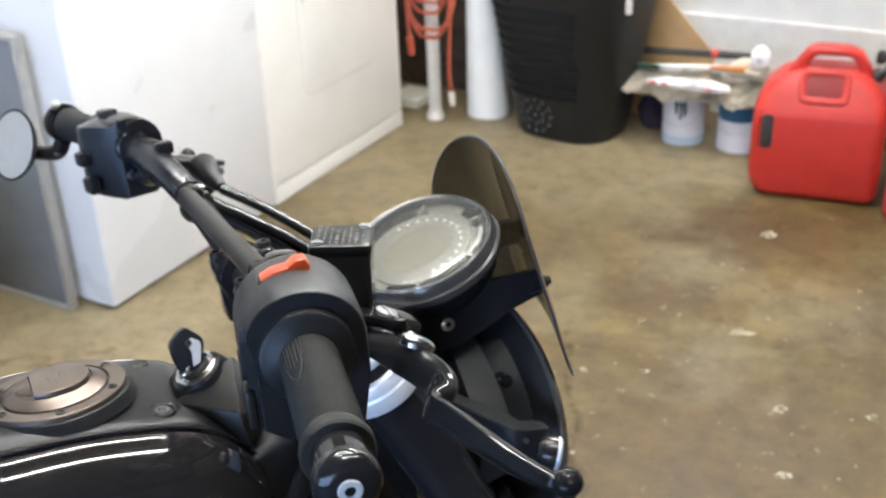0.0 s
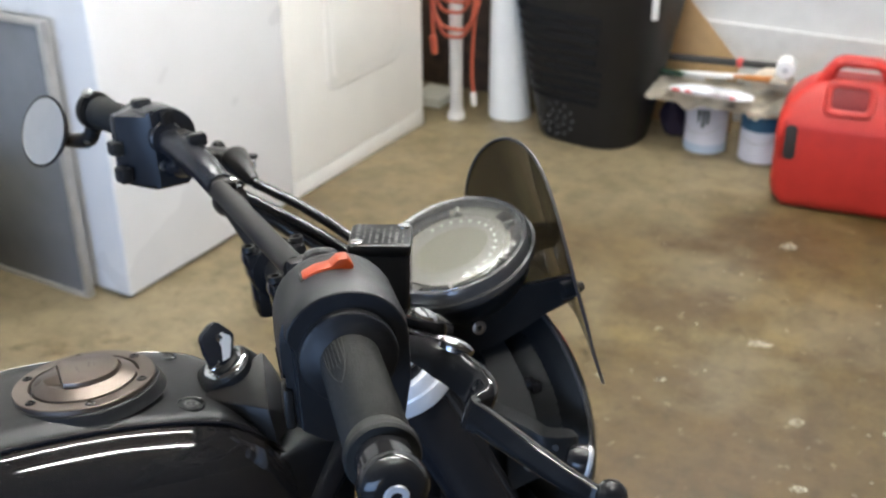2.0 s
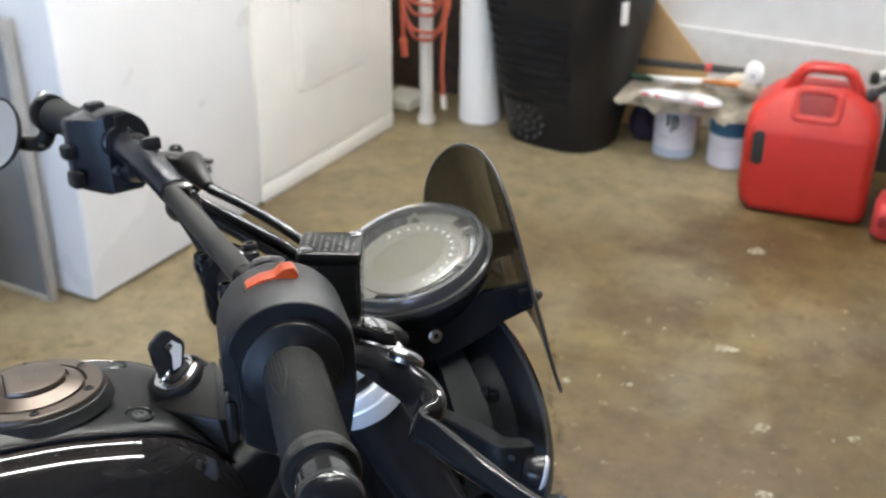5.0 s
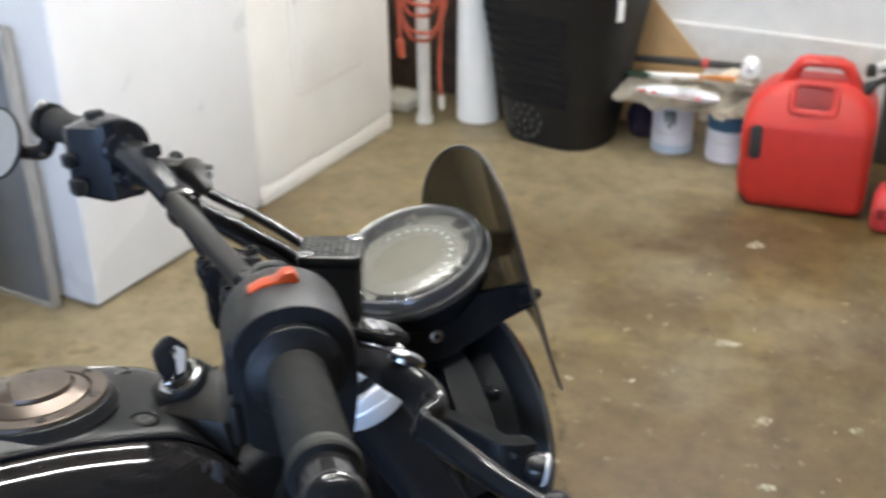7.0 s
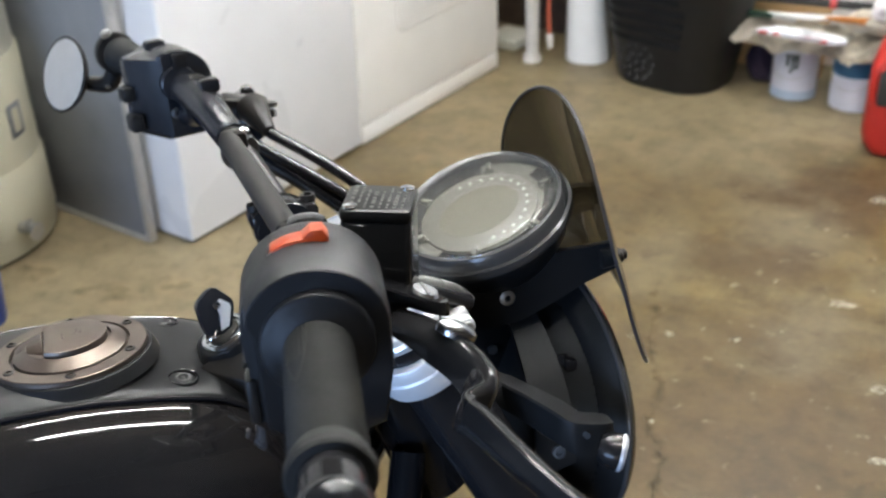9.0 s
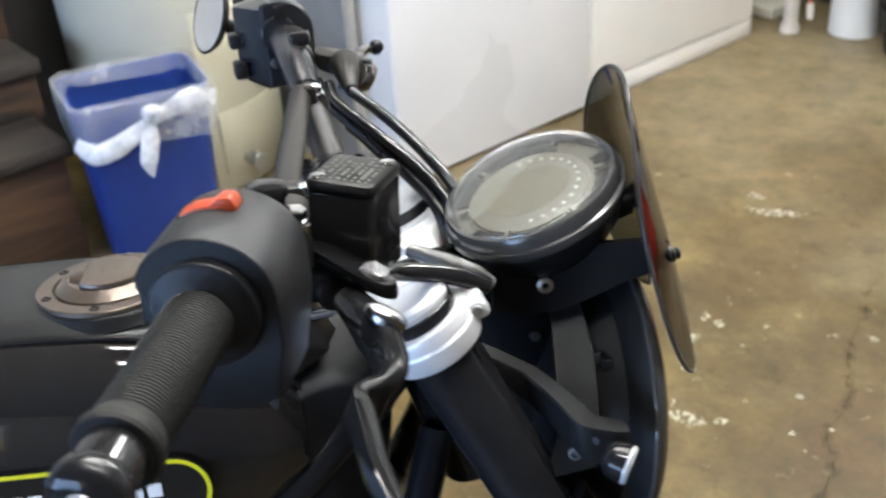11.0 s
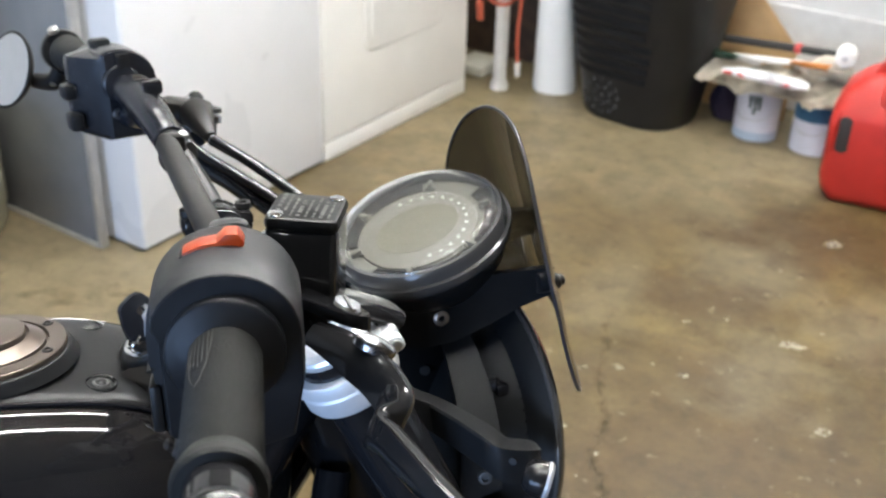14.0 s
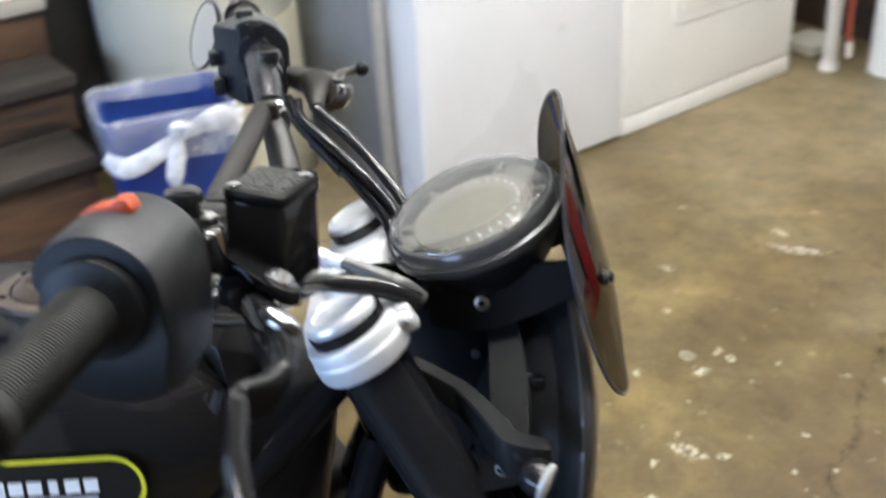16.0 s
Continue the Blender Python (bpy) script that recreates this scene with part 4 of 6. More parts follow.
# left-hand control, clutch and bar-end mirror
gl = grip_frame(1)
def left_ring(z, k, rear=-1.0):
    arc = [(0.034 * k * math.cos(radians(a)), 0.030 * k * math.sin(radians(a)), z) for a in range(0, 121, 15)]
    pts = [(-0.030 * k, -0.048 * k, z), (-0.022 * k, -0.052 * k, z), (0.018 * k, -0.052 * k, z), (0.028 * k, -0.044 * k, z), (0.033 * k, -0.022 * k, z)] + arc + [(-0.034 * k, 0.022 * k, z), (-0.036 * k, 0.018 * k, z), (-0.036 * k, -0.036 * k, z)]
    return [(max(x, rear), y, zz) for x, y, zz in pts]


# the rear face slants in towards the bar
lsw = part("switch_housing", on_grip(loft([left_ring(zz, kk, rr) for zz, kk, rr in ((0.148, 0.74, -1), (0.150, 0.90, -1), (0.156, 0.97, -1), (0.170, 1.0, -0.0355), (0.1715, 1.0, -0.0345), (0.205, 0.98, -0.0145), (0.2065, 0.97, -0.0130), (0.209, 0.93, -0.0115))]), gl), M_SWITCH, bike, "black faceted left switch housing", crease=24)
part("rocker", on_grip(join(box((0.003, 0.0185, 0.2105), (0.013, 0.0150, 0.007), 0.0015), box((-0.0005, 0.0185, 0.2135), (0.006, 0.0120, 0.005), 0.0012)), gl), M_LEVER, lsw, "gloss black rocker")
part("housing_bolt", on_grip(lathe([(0.0050, 0.0), (0.0050, 0.0030), (0.0036, 0.0040), (0.0024, 0.0040), (0.0022, 0.0020), (0, 0.0020)], (-0.0060, -0.0270, 0.2085), (0, 0, 1), 18), gl), M_DULL, lsw)
part("bar_boss", on_grip(lathe([(0.0165, 0.206), (0.0165, 0.2125), (0.0150, 0.2140), (0.011, 0.2142)], (0, 0, 0), (0, 0, 1), 28), gl), M_SWITCH, lsw)
part("wiring_loom", on_grip(sweep([(0.004, -0.030, 0.200), (0.006, -0.028, 0.222), (0.008, -0.024, 0.245), (0.010, -0.020, 0.268), (0.010, -0.022, 0.285)], [0.012, 0.0115, 0.0105, 0.009, 0.0075], 14, 5), gl), M_SWITCH, lsw, "taped black wiring loom under the bar")
part("thumb_switch", on_grip(box((-0.037, -0.010, 0.168), (0.012, 0.014, 0.020), 0.003), gl), M_PLASTIC, lsw)
part("horn_button", on_grip(box((-0.036, -0.036, 0.176), (0.012, 0.016, 0.022), 0.003), gl), M_PLASTIC, lsw)
part("top_switch", on_grip(box((-0.004, 0.0300, 0.168), (0.018, 0.008, 0.016), 0.003), gl), M_PLASTIC, lsw)
part("grip_collar", on_grip(lathe([(0.017, 0.136), (0.026, 0.1365), (0.027, 0.139), (0.027, 0.148), (0.02, 0.1485)], (0, 0, 0), (0, 0, 1), 36), gl), M_PLASTIC, lsw)
part("side_latch", on_grip(box((0.026, -0.030, 0.185), (0.012, 0.010, 0.010), 0.003), gl), M_SATIN, lsw)
perch = part("clutch_perch", join(hull([(0.160, 0.208, 1.036), (0.160, 0.226, 1.040), (0.190, 0.196, 1.030), (0.190, 0.232, 1.034), (0.160, 0.208, 1.052), (0.160, 0.226, 1.055), (0.200, 0.192, 1.020), (0.206, 0.232, 1.020), (0.200, 0.192, 1.044), (0.206, 0.232, 1.042)], 0.006),
                                  rod((0.186, 0.206, 1.041), (0.1912, 0.157, 1.0285), 0.0145, 0.0060, bevel=0.003), lathe([(0.0155, -0.009), (0.016, -0.008), (0.016, 0.008), (0.0155, 0.009)], (0.142, 0.218, 1.058), (-0.2, 1, 0), 24)), M_SATIN, bike, "black clutch lever perch")
part("bar_clamp", join(rod((0.141, 0.205, 1.055), (0.146, 0.180, 1.050), 0.0165, bevel=0.002, seg=24), box((0.150, 0.190, 1.070), (0.018, 0.016, 0.012), 0.003)), M_LEVER, perch)
part("perch_bolt", lathe([(0.006, 0), (0.006, 0.004), (0.004, 0.0045), (0, 0.0045)], (0.205, 0.215, 1.036), (0.2, 0, 1), 16), M_DULL, perch)
part("clutch_lever", join(blade([(x - 0.003, y + 0.004, z, w, h * 0.8) for x, y, z, w, h in LEV], -1), lathe(ball, (0.215, 0.417, 1.001), (0, 0, 1), 20)), M_BLADE, bike, "gloss black clutch lever with a ball end", crease=38)
part("lever_top", lathe([(0.010, -0.004), (0.010, 0.002), (0.006, 0.004), (0, 0.0042)], (0.203, 0.232, 1.026), (0.05, 0.1, 1), 24, 0.75), M_CHROME, bike, "polished clutch pivot cover")
mc, mn = Vector((0.0344, 0.4815, 1.0362)), Vector((-0.817, -0.462, 0.347)).normalized()
mirror = part("mirror", lathe([(0.0, -0.013), (0.020, -0.011), (0.035, -0.006), (0.0405, 0.0), (0.0412, 0.0025), (0.0392, 0.0035), (0.0387, 0.0022), (0.0, 0.0022)], mc, mn, 56), M_SATIN, bike, "round black bar-end mirror")
part("mirror_glass", lathe([(0.0384, 0.0024), (0.0382, 0.0028), (0.020, 0.0033), (0.0, 0.0035)], mc, mn, 56), M_MIRROR, mirror, "round mirror glass")
ge = gl @ Vector((0, 0, 0.008))
part("mirror_stem", join(lathe([(0.0205, -0.006), (0.0215, -0.004), (0.0215, 0.004), (0.0205, 0.006)], ge, gl.to_3x3() @ Vector((0, 0, 1)), 28),
                                sweep([ge + Vector((-0.004, 0.0, -0.018)), ge + Vector((-0.014, 0.012, -0.034)), mc - mn * 0.016 + Vector((0, 0, -0.006)), mc - mn * 0.008], [0.009, 0.0095, 0.0075, 0.009], 14, 5)), M_SATIN, mirror)
for d in ((-0.006, -0.010, 0.021), (-0.012, 0.004, -0.034)):
    part("stem_bolt", lathe([(0.0055, 0), (0.0055, 0.004), (0.003, 0.005), (0, 0.005)], ge + Vector(d), (-0.3, -0.3, 0.8), 14), M_STEEL, mirror)

# cables and hoses
for pts, r in (([(0.1914, 0.155, 1.0278), (0.222, 0.118, 1.010), (0.250, 0.080, 0.988), (0.270, 0.052, 0.962), (0.277, 0.032, 0.920), (0.272, 0.010, 0.860)], 0.0050),
               ([(0.172, 0.178, 1.030), (0.1775, 0.1546, 1.0206), (0.208, 0.114, 1.003), (0.238, 0.080, 0.983), (0.262, 0.052, 0.958), (0.270, 0.032, 0.915), (0.264, 0.012, 0.860)], 0.0046),
               ([(0.160, 0.200, 1.026), (0.175, 0.165, 1.012), (0.200, 0.1286, 0.998), (0.232, 0.086, 0.974), (0.255, 0.054, 0.950), (0.262, 0.032, 0.910), (0.255, 0.010, 0.86)], 0.0068),
               ([(0.146, -0.240, 1.030), (0.150, -0.205, 1.000), (0.175, -0.130, 0.965), (0.215, -0.050, 0.952), (0.262, 0.010, 0.93), (0.270, 0.010, 0.86)], 0.0040)):
    part("cable", sweep(pts, r, 10, 6), M_HOSE, bike, "black control cable")
part("cable_sleeve", sweep([(0.190, 0.142, 1.003), (0.203, 0.124, 0.996), (0.216, 0.107, 0.986)], 0.0086, 12, 5), M_HOSE, bike)
hose = part("brake_hose", sweep([(0.203, -0.058, 0.976), (0.225, -0.066, 0.972), (0.248, -0.074, 0.965), (0.268, -0.078, 0.955), (0.280, -0.076, 0.944)], [0.0040, 0.0046, 0.0064, 0.0072, 0.0060], 12, 6), M_HOSEGREY, bike, "smoky grey brake hose")
part("hose_sleeve", sweep([(0.200, -0.140, 0.990), (0.212, -0.112, 0.978), (0.232, -0.098, 0.969), (0.255, -0.090, 0.960), (0.277, -0.084, 0.947)], [0.0060, 0.0066, 0.0068, 0.0070, 0.0066], 12, 6), M_LEVER, bike, "gloss black banjo hose")
part("hose_ferrule", join(rod((0.196, -0.060, 0.979), (0.214, -0.063, 0.9745), 0.0068, bevel=0.001, seg=12), rod((0.214, -0.063, 0.9745), (0.224, -0.066, 0.972), 0.0058, 0.0050, bevel=0.001, seg=14)), M_CAPSILVER, bike, "silver hose ferrule")

# silver top clamp, forks
RAKE = Vector((0.42, 0, -0.9075)).normalized()
CLAMP = Vector((0.232, 0.0, 0.926))
plate = [(-0.047, -0.050), (-0.040, -0.084), (-0.029, -0.108), (-0.008, -0.126), (0.020, -0.122), (0.034, -0.098), (0.034, -0.070), (0.018, -0.040), (0.022, 0.0)]
plate = plate + [(x, -y) for x, y in plate[-2::-1]]
cm = Matrix.Translation(CLAMP) @ Matrix((Vector((0.9075, 0, 0.42)), Vector((0, 1, 0)), -RAKE)).transposed().to_4x4()
yoke = part("top_clamp", prism(plate, 0.020, cm @ pose(0, 0, -0.012), 0.004, 3), M_SILVER, bike, "silver aluminium top fork clamp")
for k in range(6):
    part("mark", box(cm @ Vector((-0.002, -0.022 + 0.008 * k, 0.0083)), (0.008, 0.005, 0.0006), 0, turn=cm.to_3x3().to_4x4()), M_STEEL, yoke)
part("stem_nut", lathe([(0.020, 0.006), (0.020, 0.016), (0.017, 0.020), (0.010, 0.0205), (0.009, 0.016), (0, 0.016)], cm @ Vector((-0.010, 0, 0)), -RAKE, 32), M_CAPSILVER, yoke)
for s in (-1, 1):
    c = cm @ Vector((0, s * 0.098, 0))
    part("clamp_ring", lathe([(0.0300, -0.017), (0.0345, -0.016), (0.0362, -0.012), (0.0362, -0.002), (0.0350, 0.000), (0.0350, 0.008), (0.0340, 0.0100), (0.0285, 0.0105)], c, -RAKE, 48), M_SILVER, yoke, "silver clamp ring", crease=30)
    part("pinch_lug", join(box(cm @ Vector((0.036, s * 0.092, -0.003)), (0.018, 0.014, 0.022), 0.004, 3, cm.to_3x3().to_4x4()), rod(cm @ Vector((0.038, s * 0.106, -0.002)), cm @ Vector((0.038, s * 0.086, -0.002)), 0.0066, bevel=0.0015, seg=18)), M_SILVER, yoke)
    part("pinch_screw", rod(cm @ Vector((0.038, s * 0.1062, -0.002)), cm @ Vector((0.038, s * 0.1085, -0.002)), 0.0042, bevel=0.001, seg=16), M_STEEL, yoke)
    fork = part("fork_leg", lathe([(0.0270, 0.0190), (0.0270, 0.010), (0.0270, 0.009), (0.0270, -0.24), (0.0300, -0.245), (0.0300, -0.30), (0.0215, -0.305), (0.0215, -0.56), (0.027, -0.57), (0.027, -0.64)][::-1], c, -RAKE, 36), M_FORK, bike, "black fork leg")
    part("fork_collar", lathe([(0.0275, 0.0100), (0.0285, 0.0110), (0.0285, 0.0190), (0.0272, 0.0200)], c, -RAKE, 44), M_FORK, fork)
    part("fork_cap", lathe([(0.0272, 0.0195), (0.0275, 0.0235), (0.0262, 0.0262), (0.0205, 0.0285), (0.0195, 0.0270), (0.0, 0.0262)], c, -RAKE, 48), M_CAPSILVER, fork, "silver machined fork cap", crease=28)
lower_c = cm @ Vector((0, 0, -0.19))
part("lower_clamp", join(box(lower_c, (0.05, 0.20, 0.035), 0.008, 3, cm.to_3x3().to_4x4()), *[lathe([(0.038, -0.018), (0.038, 0.018)], lower_c + Vector((0, s * 0.098, 0)), RAKE, 32) for s in (-1, 1)]), M_SATIN, bike, "black lower fork clamp")

# instrument
gn = Vector((-0.316, -0.165, 0.934)).normalized()
gc = Vector((0.321, -0.006, 0.985))
gauge = part("instrument", lathe([(0.0, -0.066), (0.022, -0.064), (0.037, -0.056), (0.049, -0.046), (0.0595, -0.033), (0.0655, -0.020), (0.0680, -0.012), (0.0680, -0.008), (0.060, -0.008)], gc, gn, 64), M_PLASTIC, bike, "round black digital instrument", crease=50)
part("rim", lathe([(0.0675, -0.014), (0.0708, -0.012), (0.0720, -0.008), (0.0714, -0.0045), (0.0690, -0.0035), (0.0682, 0.0030), (0.0662, 0.0060), (0.0628, 0.0062), (0.0620, -0.006)], gc, gn, 72), M_GAUGERIM, gauge, "smoky clear plastic rim", crease=28)
part("face", lathe([(0.0618, -0.006), (0.0618, -0.003), (0.0, -0.0028)], gc, gn, 64), M_FACE, gauge, "dark grey dial")
gm = Matrix.Translation(gc) @ Matrix(((Vector((1, 0, 0)) - gn * gn.x).normalized(), gn.cross((Vector((1, 0, 0)) - gn * gn.x).normalized()), gn)).transposed().to_4x4()


def dial(bm):
    bmesh.ops.transform(bm, matrix=gm, verts=bm.verts)
    return bm


part("pale_ring", dial(lathe([(0.0475, -0.0030), (0.0470, -0.0016), (0.0460, -0.0012), (0.0, -0.0012)], (-0.002, 0, 0), (0, 0, 1), 64)), M_RINGFACE, gauge, "pale grey scale ring")
part("display", dial(lathe([(0.0338, -0.0014), (0.0336, -0.0009), (0.0, -0.0008)], (-0.002, 0, 0), (0, 0, 1), 56, 0.84)), M_LCD, gauge, "olive grey liquid crystal display")
for k in range(15):
    a = radians(-96 + 13.4 * k)
    part("dot", dial(lathe([(0.0014, -0.0012), (0.0014, -0.0004), (0, -0.0003)], (-0.002 + 0.0392 * math.cos(a), 0.0392 * math.sin(a), 0), (0, 0, 1), 10)), M_DOT, gauge)
for a in (-118, -62, -8, 60, 128, 180):
    ar = radians(a)
    part("tab", dial(join(box((0.0535 * math.cos(ar), 0.0535 * math.sin(ar), 0.0000), (0.009, 0.0040, 0.005), 0.0012, 2, pose(0, 0, 0, 0, 0, a)),
                          box((0.0500 * math.cos(ar), 0.0500 * math.sin(ar), -0.0012), (0.0035, 0.0085, 0.003), 0.0010, 2, pose(0, 0, 0, 0, 0, a)))), M_FACE, gauge)
# dark edge band; its gaps imitate reflections that wash it pale
for a0, a1 in ((68, 168), (-150, 18)):
    band = [[((r * math.cos(radians(a))), r * math.sin(radians(a)), z) for r, z in ((0.0505, -0.0034), (0.0505, -0.0016), (0.0612, -0.0006), (0.0616, -0.0034))] for a in range(a0, a1 + 1, 5)]
    part("dark_band", dial(loft(band)), M_FORK, gauge, "dark strip of the dial edge, left out where reflections pale it")
glass = part("lens", dial(lathe([(0.0652, 0.0040), (0.0646, 0.0072), (0.0622, 0.0094), (0.0575, 0.0104), (0.045, 0.0107), (0.025, 0.0109), (0.0, 0.0110), (0.0, 0.0090), (0.025, 0.0089), (0.045, 0.0087), (0.0565, 0.0084), (0.0606, 0.0076), (0.0624, 0.0058), (0.0628, 0.0040), (0.0652, 0.0040)], (0, 0, 0), (0, 0, 1), 72, cap=False)), M_GLASS, gauge, "clear flat lens with a rounded edge", crease=60)
glass.visible_shadow = False
part("mount_bolt", lathe([(0.0062, 0), (0.0062, 0.002), (0.0045, 0.003), (0.0028, 0.003), (0.0026, 0.0008), (0, 0.0008)], (0.3235, -0.0428, 0.9230), (-0.05, -1, 0.05), 22), M_STEEL, gauge)

# headlight bowl, brackets, indicator
HL, HLN = Vector((0.3778, 0.0, 0.8045)), Vector((1.0, 0.0853, -0.0727)).normalized()
headlight = part("headlight", lathe([(0.0, -0.068), (0.034, -0.064), (0.066, -0.051), (0.084, -0.034), (0.0925, -0.020), (0.0950, -0.0145), (0.0960, -0.0125), (0.1030, -0.0105), (0.1125, -0.0060), (0.1180, 0.0), (0.1175, 0.004), (0.107, 0.012)], HL, HLN, 80), M_SHELL, bike, "matte black round headlight shell", crease=24)
part("headlight_rim", lathe([(0.1170, -0.0012), (0.1188, -0.0010), (0.1198, 0.0004), (0.1190, 0.0030), (0.1140, 0.0090), (0.105, 0.0140)], HL, HLN, 80), M_GAUGERIM, headlight)
part("headlight_glass", lathe([(0.106, 0.012), (0.085, 0.021), (0.040, 0.027), (0, 0.028)], HL, HLN, 56), M_LENS, headlight, "clear headlight glass")
hm = Matrix.Translation(HL) @ spun(HLN)
for k in range(26):
    a = radians(8 + 5.2 * k - 30)
    p = hm @ Vector((0, 0, -0.0132)) + (Vector((0, -math.cos(a), math.sin(a))) - HLN * HLN.dot(Vector((0, -math.cos(a), math.sin(a))))).normalized() * 0.0968
    part("stitch", box(p, (0.0010, 0.0010, 0.0028), 0.0002, 1, pose(0, 0, 0, math.degrees(a), 0, 0)), M_FORK, headlight)
part("shell_hook", join(rod((0.362, -0.0660, 0.8690), (0.350, -0.0530, 0.8630), 0.0058, bevel=0.001, seg=18), box((0.363, -0.067, 0.866), (0.010, 0.012, 0.010), 0.002)), M_FORK, headlight)
for s in (-1, 1):
    rib = part("headlight_bracket", loft([[(x0, s * y, z - 0.006), (x1, s * y, z), (x1 + 0.001, s * (y - 0.0035), z - 0.001), (x0, s * (y - 0.0035), z - 0.007)] for x0, x1, y, z in (
        (0.318, 0.336, 0.030, 0.926), (0.324, 0.344, 0.031, 0.914), (0.327, 0.3495, 0.036, 0.902), (0.327, 0.3530, 0.048, 0.888), (0.326, 0.3545, 0.062, 0.874), (0.325, 0.3545, 0.076, 0.860), (0.323, 0.3535, 0.087, 0.846), (0.318, 0.3510, 0.100, 0.830), (0.310, 0.3450, 0.112, 0.806))]), M_SHELL, bike, "black curved headlight bracket", crease=50)
    part("bracket_screw", lathe([(0.0052, 0), (0.005, 0.003), (0.003, 0.0032), (0.003, 0.001), (0, 0.001)], (0.3305, s * 0.1135, 0.8215), (-0.3, s, 0.2), 16), M_DULL, rib)
    arm = part("indicator_arm", loft([[(x, s * y, z), (x + dx, s * (y - dy), z + 0.0015), (x + dx + 0.002, s * (y - dy), z - 0.001), (x + dx + 0.001, s * (y - dy), z - h), (x + 0.002, s * y, z - h), (x - 0.001, s * (y + 0.0005), z - 0.002)] for x, y, z, h, dx, dy in (
        (0.262, 0.066, 0.8900, 0.014, 0.009, 0.004), (0.282, 0.074, 0.8815, 0.020, 0.009, 0.004), (0.3000, 0.0820, 0.8735, 0.026, 0.009, 0.004), (0.3120, 0.1010, 0.8690, 0.028, 0.010, 0.005), (0.3230, 0.1240, 0.8650, 0.029, 0.011, 0.008),
        (0.3290, 0.1370, 0.8620, 0.029, 0.010, 0.011), (0.3330, 0.1400, 0.8605, 0.029, 0.007, 0.013), (0.342, 0.1415, 0.8580, 0.029, 0.003, 0.014), (0.353, 0.1415, 0.8550, 0.028, 0.002, 0.014), (0.361, 0.1405, 0.8530, 0.026, 0.000, 0.012), (0.365, 0.1375, 0.8510, 0.022, -0.001, 0.008))]), M_SHELL, bike, "black turn signal arm", crease=32)
    part("arm_hole", lathe([(0.0030, 0.0), (0.0030, 0.0012), (0, 0.0012)], (0.3405, s * 0.1425, 0.850), (-0.7, s * 0.7, 0.1), 12), M_GLOSS, arm)
    sig = part("turn_signal", lathe([(0.0, -0.010), (0.0085, -0.009), (0.0125, -0.005), (0.0138, 0.0), (0.0138, 0.006), (0.0120, 0.008)], (0.352, s * 0.157, 0.842), (0.8, s * 0.45, -0.25), 28), M_LEVER, arm, "small black turn signal")
    part("signal_rim", lathe([(0.0120, 0.0060), (0.0140, 0.0065), (0.0143, 0.0085), (0.0125, 0.0105), (0.0, 0.0115)], (0.352, s * 0.157, 0.842), (0.8, s * 0.45, -0.25), 28), M_LENS, sig, "clear signal lens")

part("headlight_stay", join(hull([(x, s * y, z) for s in (-1, 1) for x, y, z in ((0.262, 0.0185, 0.918), (0.335, 0.0185, 0.926), (0.346, 0.0185, 0.900), (0.352, 0.0185, 0.840), (0.300, 0.0185, 0.765), (0.255, 0.0185, 0.820))], 0.004),
                            *[hull([(0.300, s * 0.030, 0.938), (0.345, s * 0.028, 0.938), (0.300, s * 0.038, 0.930), (0.352, s * 0.038, 0.934), (0.304, s * 0.036, 0.912), (0.342, s * 0.036, 0.912), (0.330, s * 0.020, 0.905), (0.310, s * 0.020, 0.905)], 0.004) for s in (-1, 1)]), M_SHELL, bike, "black headlight stays")
for s in (-1, 1):
    part("stay_screw", lathe([(0.0042, 0), (0.004, 0.002), (0, 0.0024)], (0.3175, s * 0.0190, 0.8674), (-0.1, s, 0.15), 14), M_DULL, bike)

# smoked fly screen: rounded top, two lower tips, an arch between them
grid, T = bmesh.new(), 0.0024
cols, rows_n = 36, 26


def screen_high(y):
    return 0.9456 + 0.1230 * math.sqrt(max(0.0, 1 - (abs(y) / 0.106) ** 2.1))


def screen_low(y):
    y = abs(y)
    if y < 0.069:
        return 0.912 - 0.0555 * (y / 0.069) ** 3
    return 0.8565 + 0.0891 * (1 - math.sqrt(max(0.0, 1 - ((y - 0.069) / 0.0375) ** 2.6)))


def screen_at(y, z):
    edge = 0.3929 + (0.935 - z) * (0.205 if z < 0.935 else 0.258) + 0.44 * max(0.0, 0.935 - z) ** 2
    return Vector((edge + 0.0324 - 2.75 * y * y, y, z))


layers = []
for back in (0.0, T):
    rows_v = []
    for i in range(rows_n + 1):
        line = []
        for j in range(cols + 1):
            f = -1 + 2 * j / cols
            ytry = 0.106 * math.sin(f * math.pi / 2)
            z = screen_low(ytry) + (screen_high(ytry) - screen_low(ytry)) * i / rows_n
            p = screen_at(ytry, z) - Vector((back, 0, -0.15 * back))
            line.append(grid.verts.new(p))
        rows_v.append(line)
    layers.append(rows_v)
for L_i, rows_v in enumerate(layers):
    for i in range(rows_n):
        for j in range(cols):
            q = (rows_v[i][j], rows_v[i][j + 1], rows_v[i + 1][j + 1], rows_v[i + 1][j])
            grid.faces.new(q if L_i == 0 else q[::-1])
a, b = layers
for j in range(cols):
    grid.faces.new((a[0][j], b[0][j], b[0][j + 1], a[0][j + 1]))
    grid.faces.new((a[rows_n][j], a[rows_n][j + 1], b[rows_n][j + 1], b[rows_n][j]))
for i in range(rows_n):
    grid.faces.new((a[i][0], a[i + 1][0], b[i + 1][0], b[i][0]))
    grid.faces.new((a[i][cols], b[i][cols], b[i + 1][cols], a[i + 1][cols]))
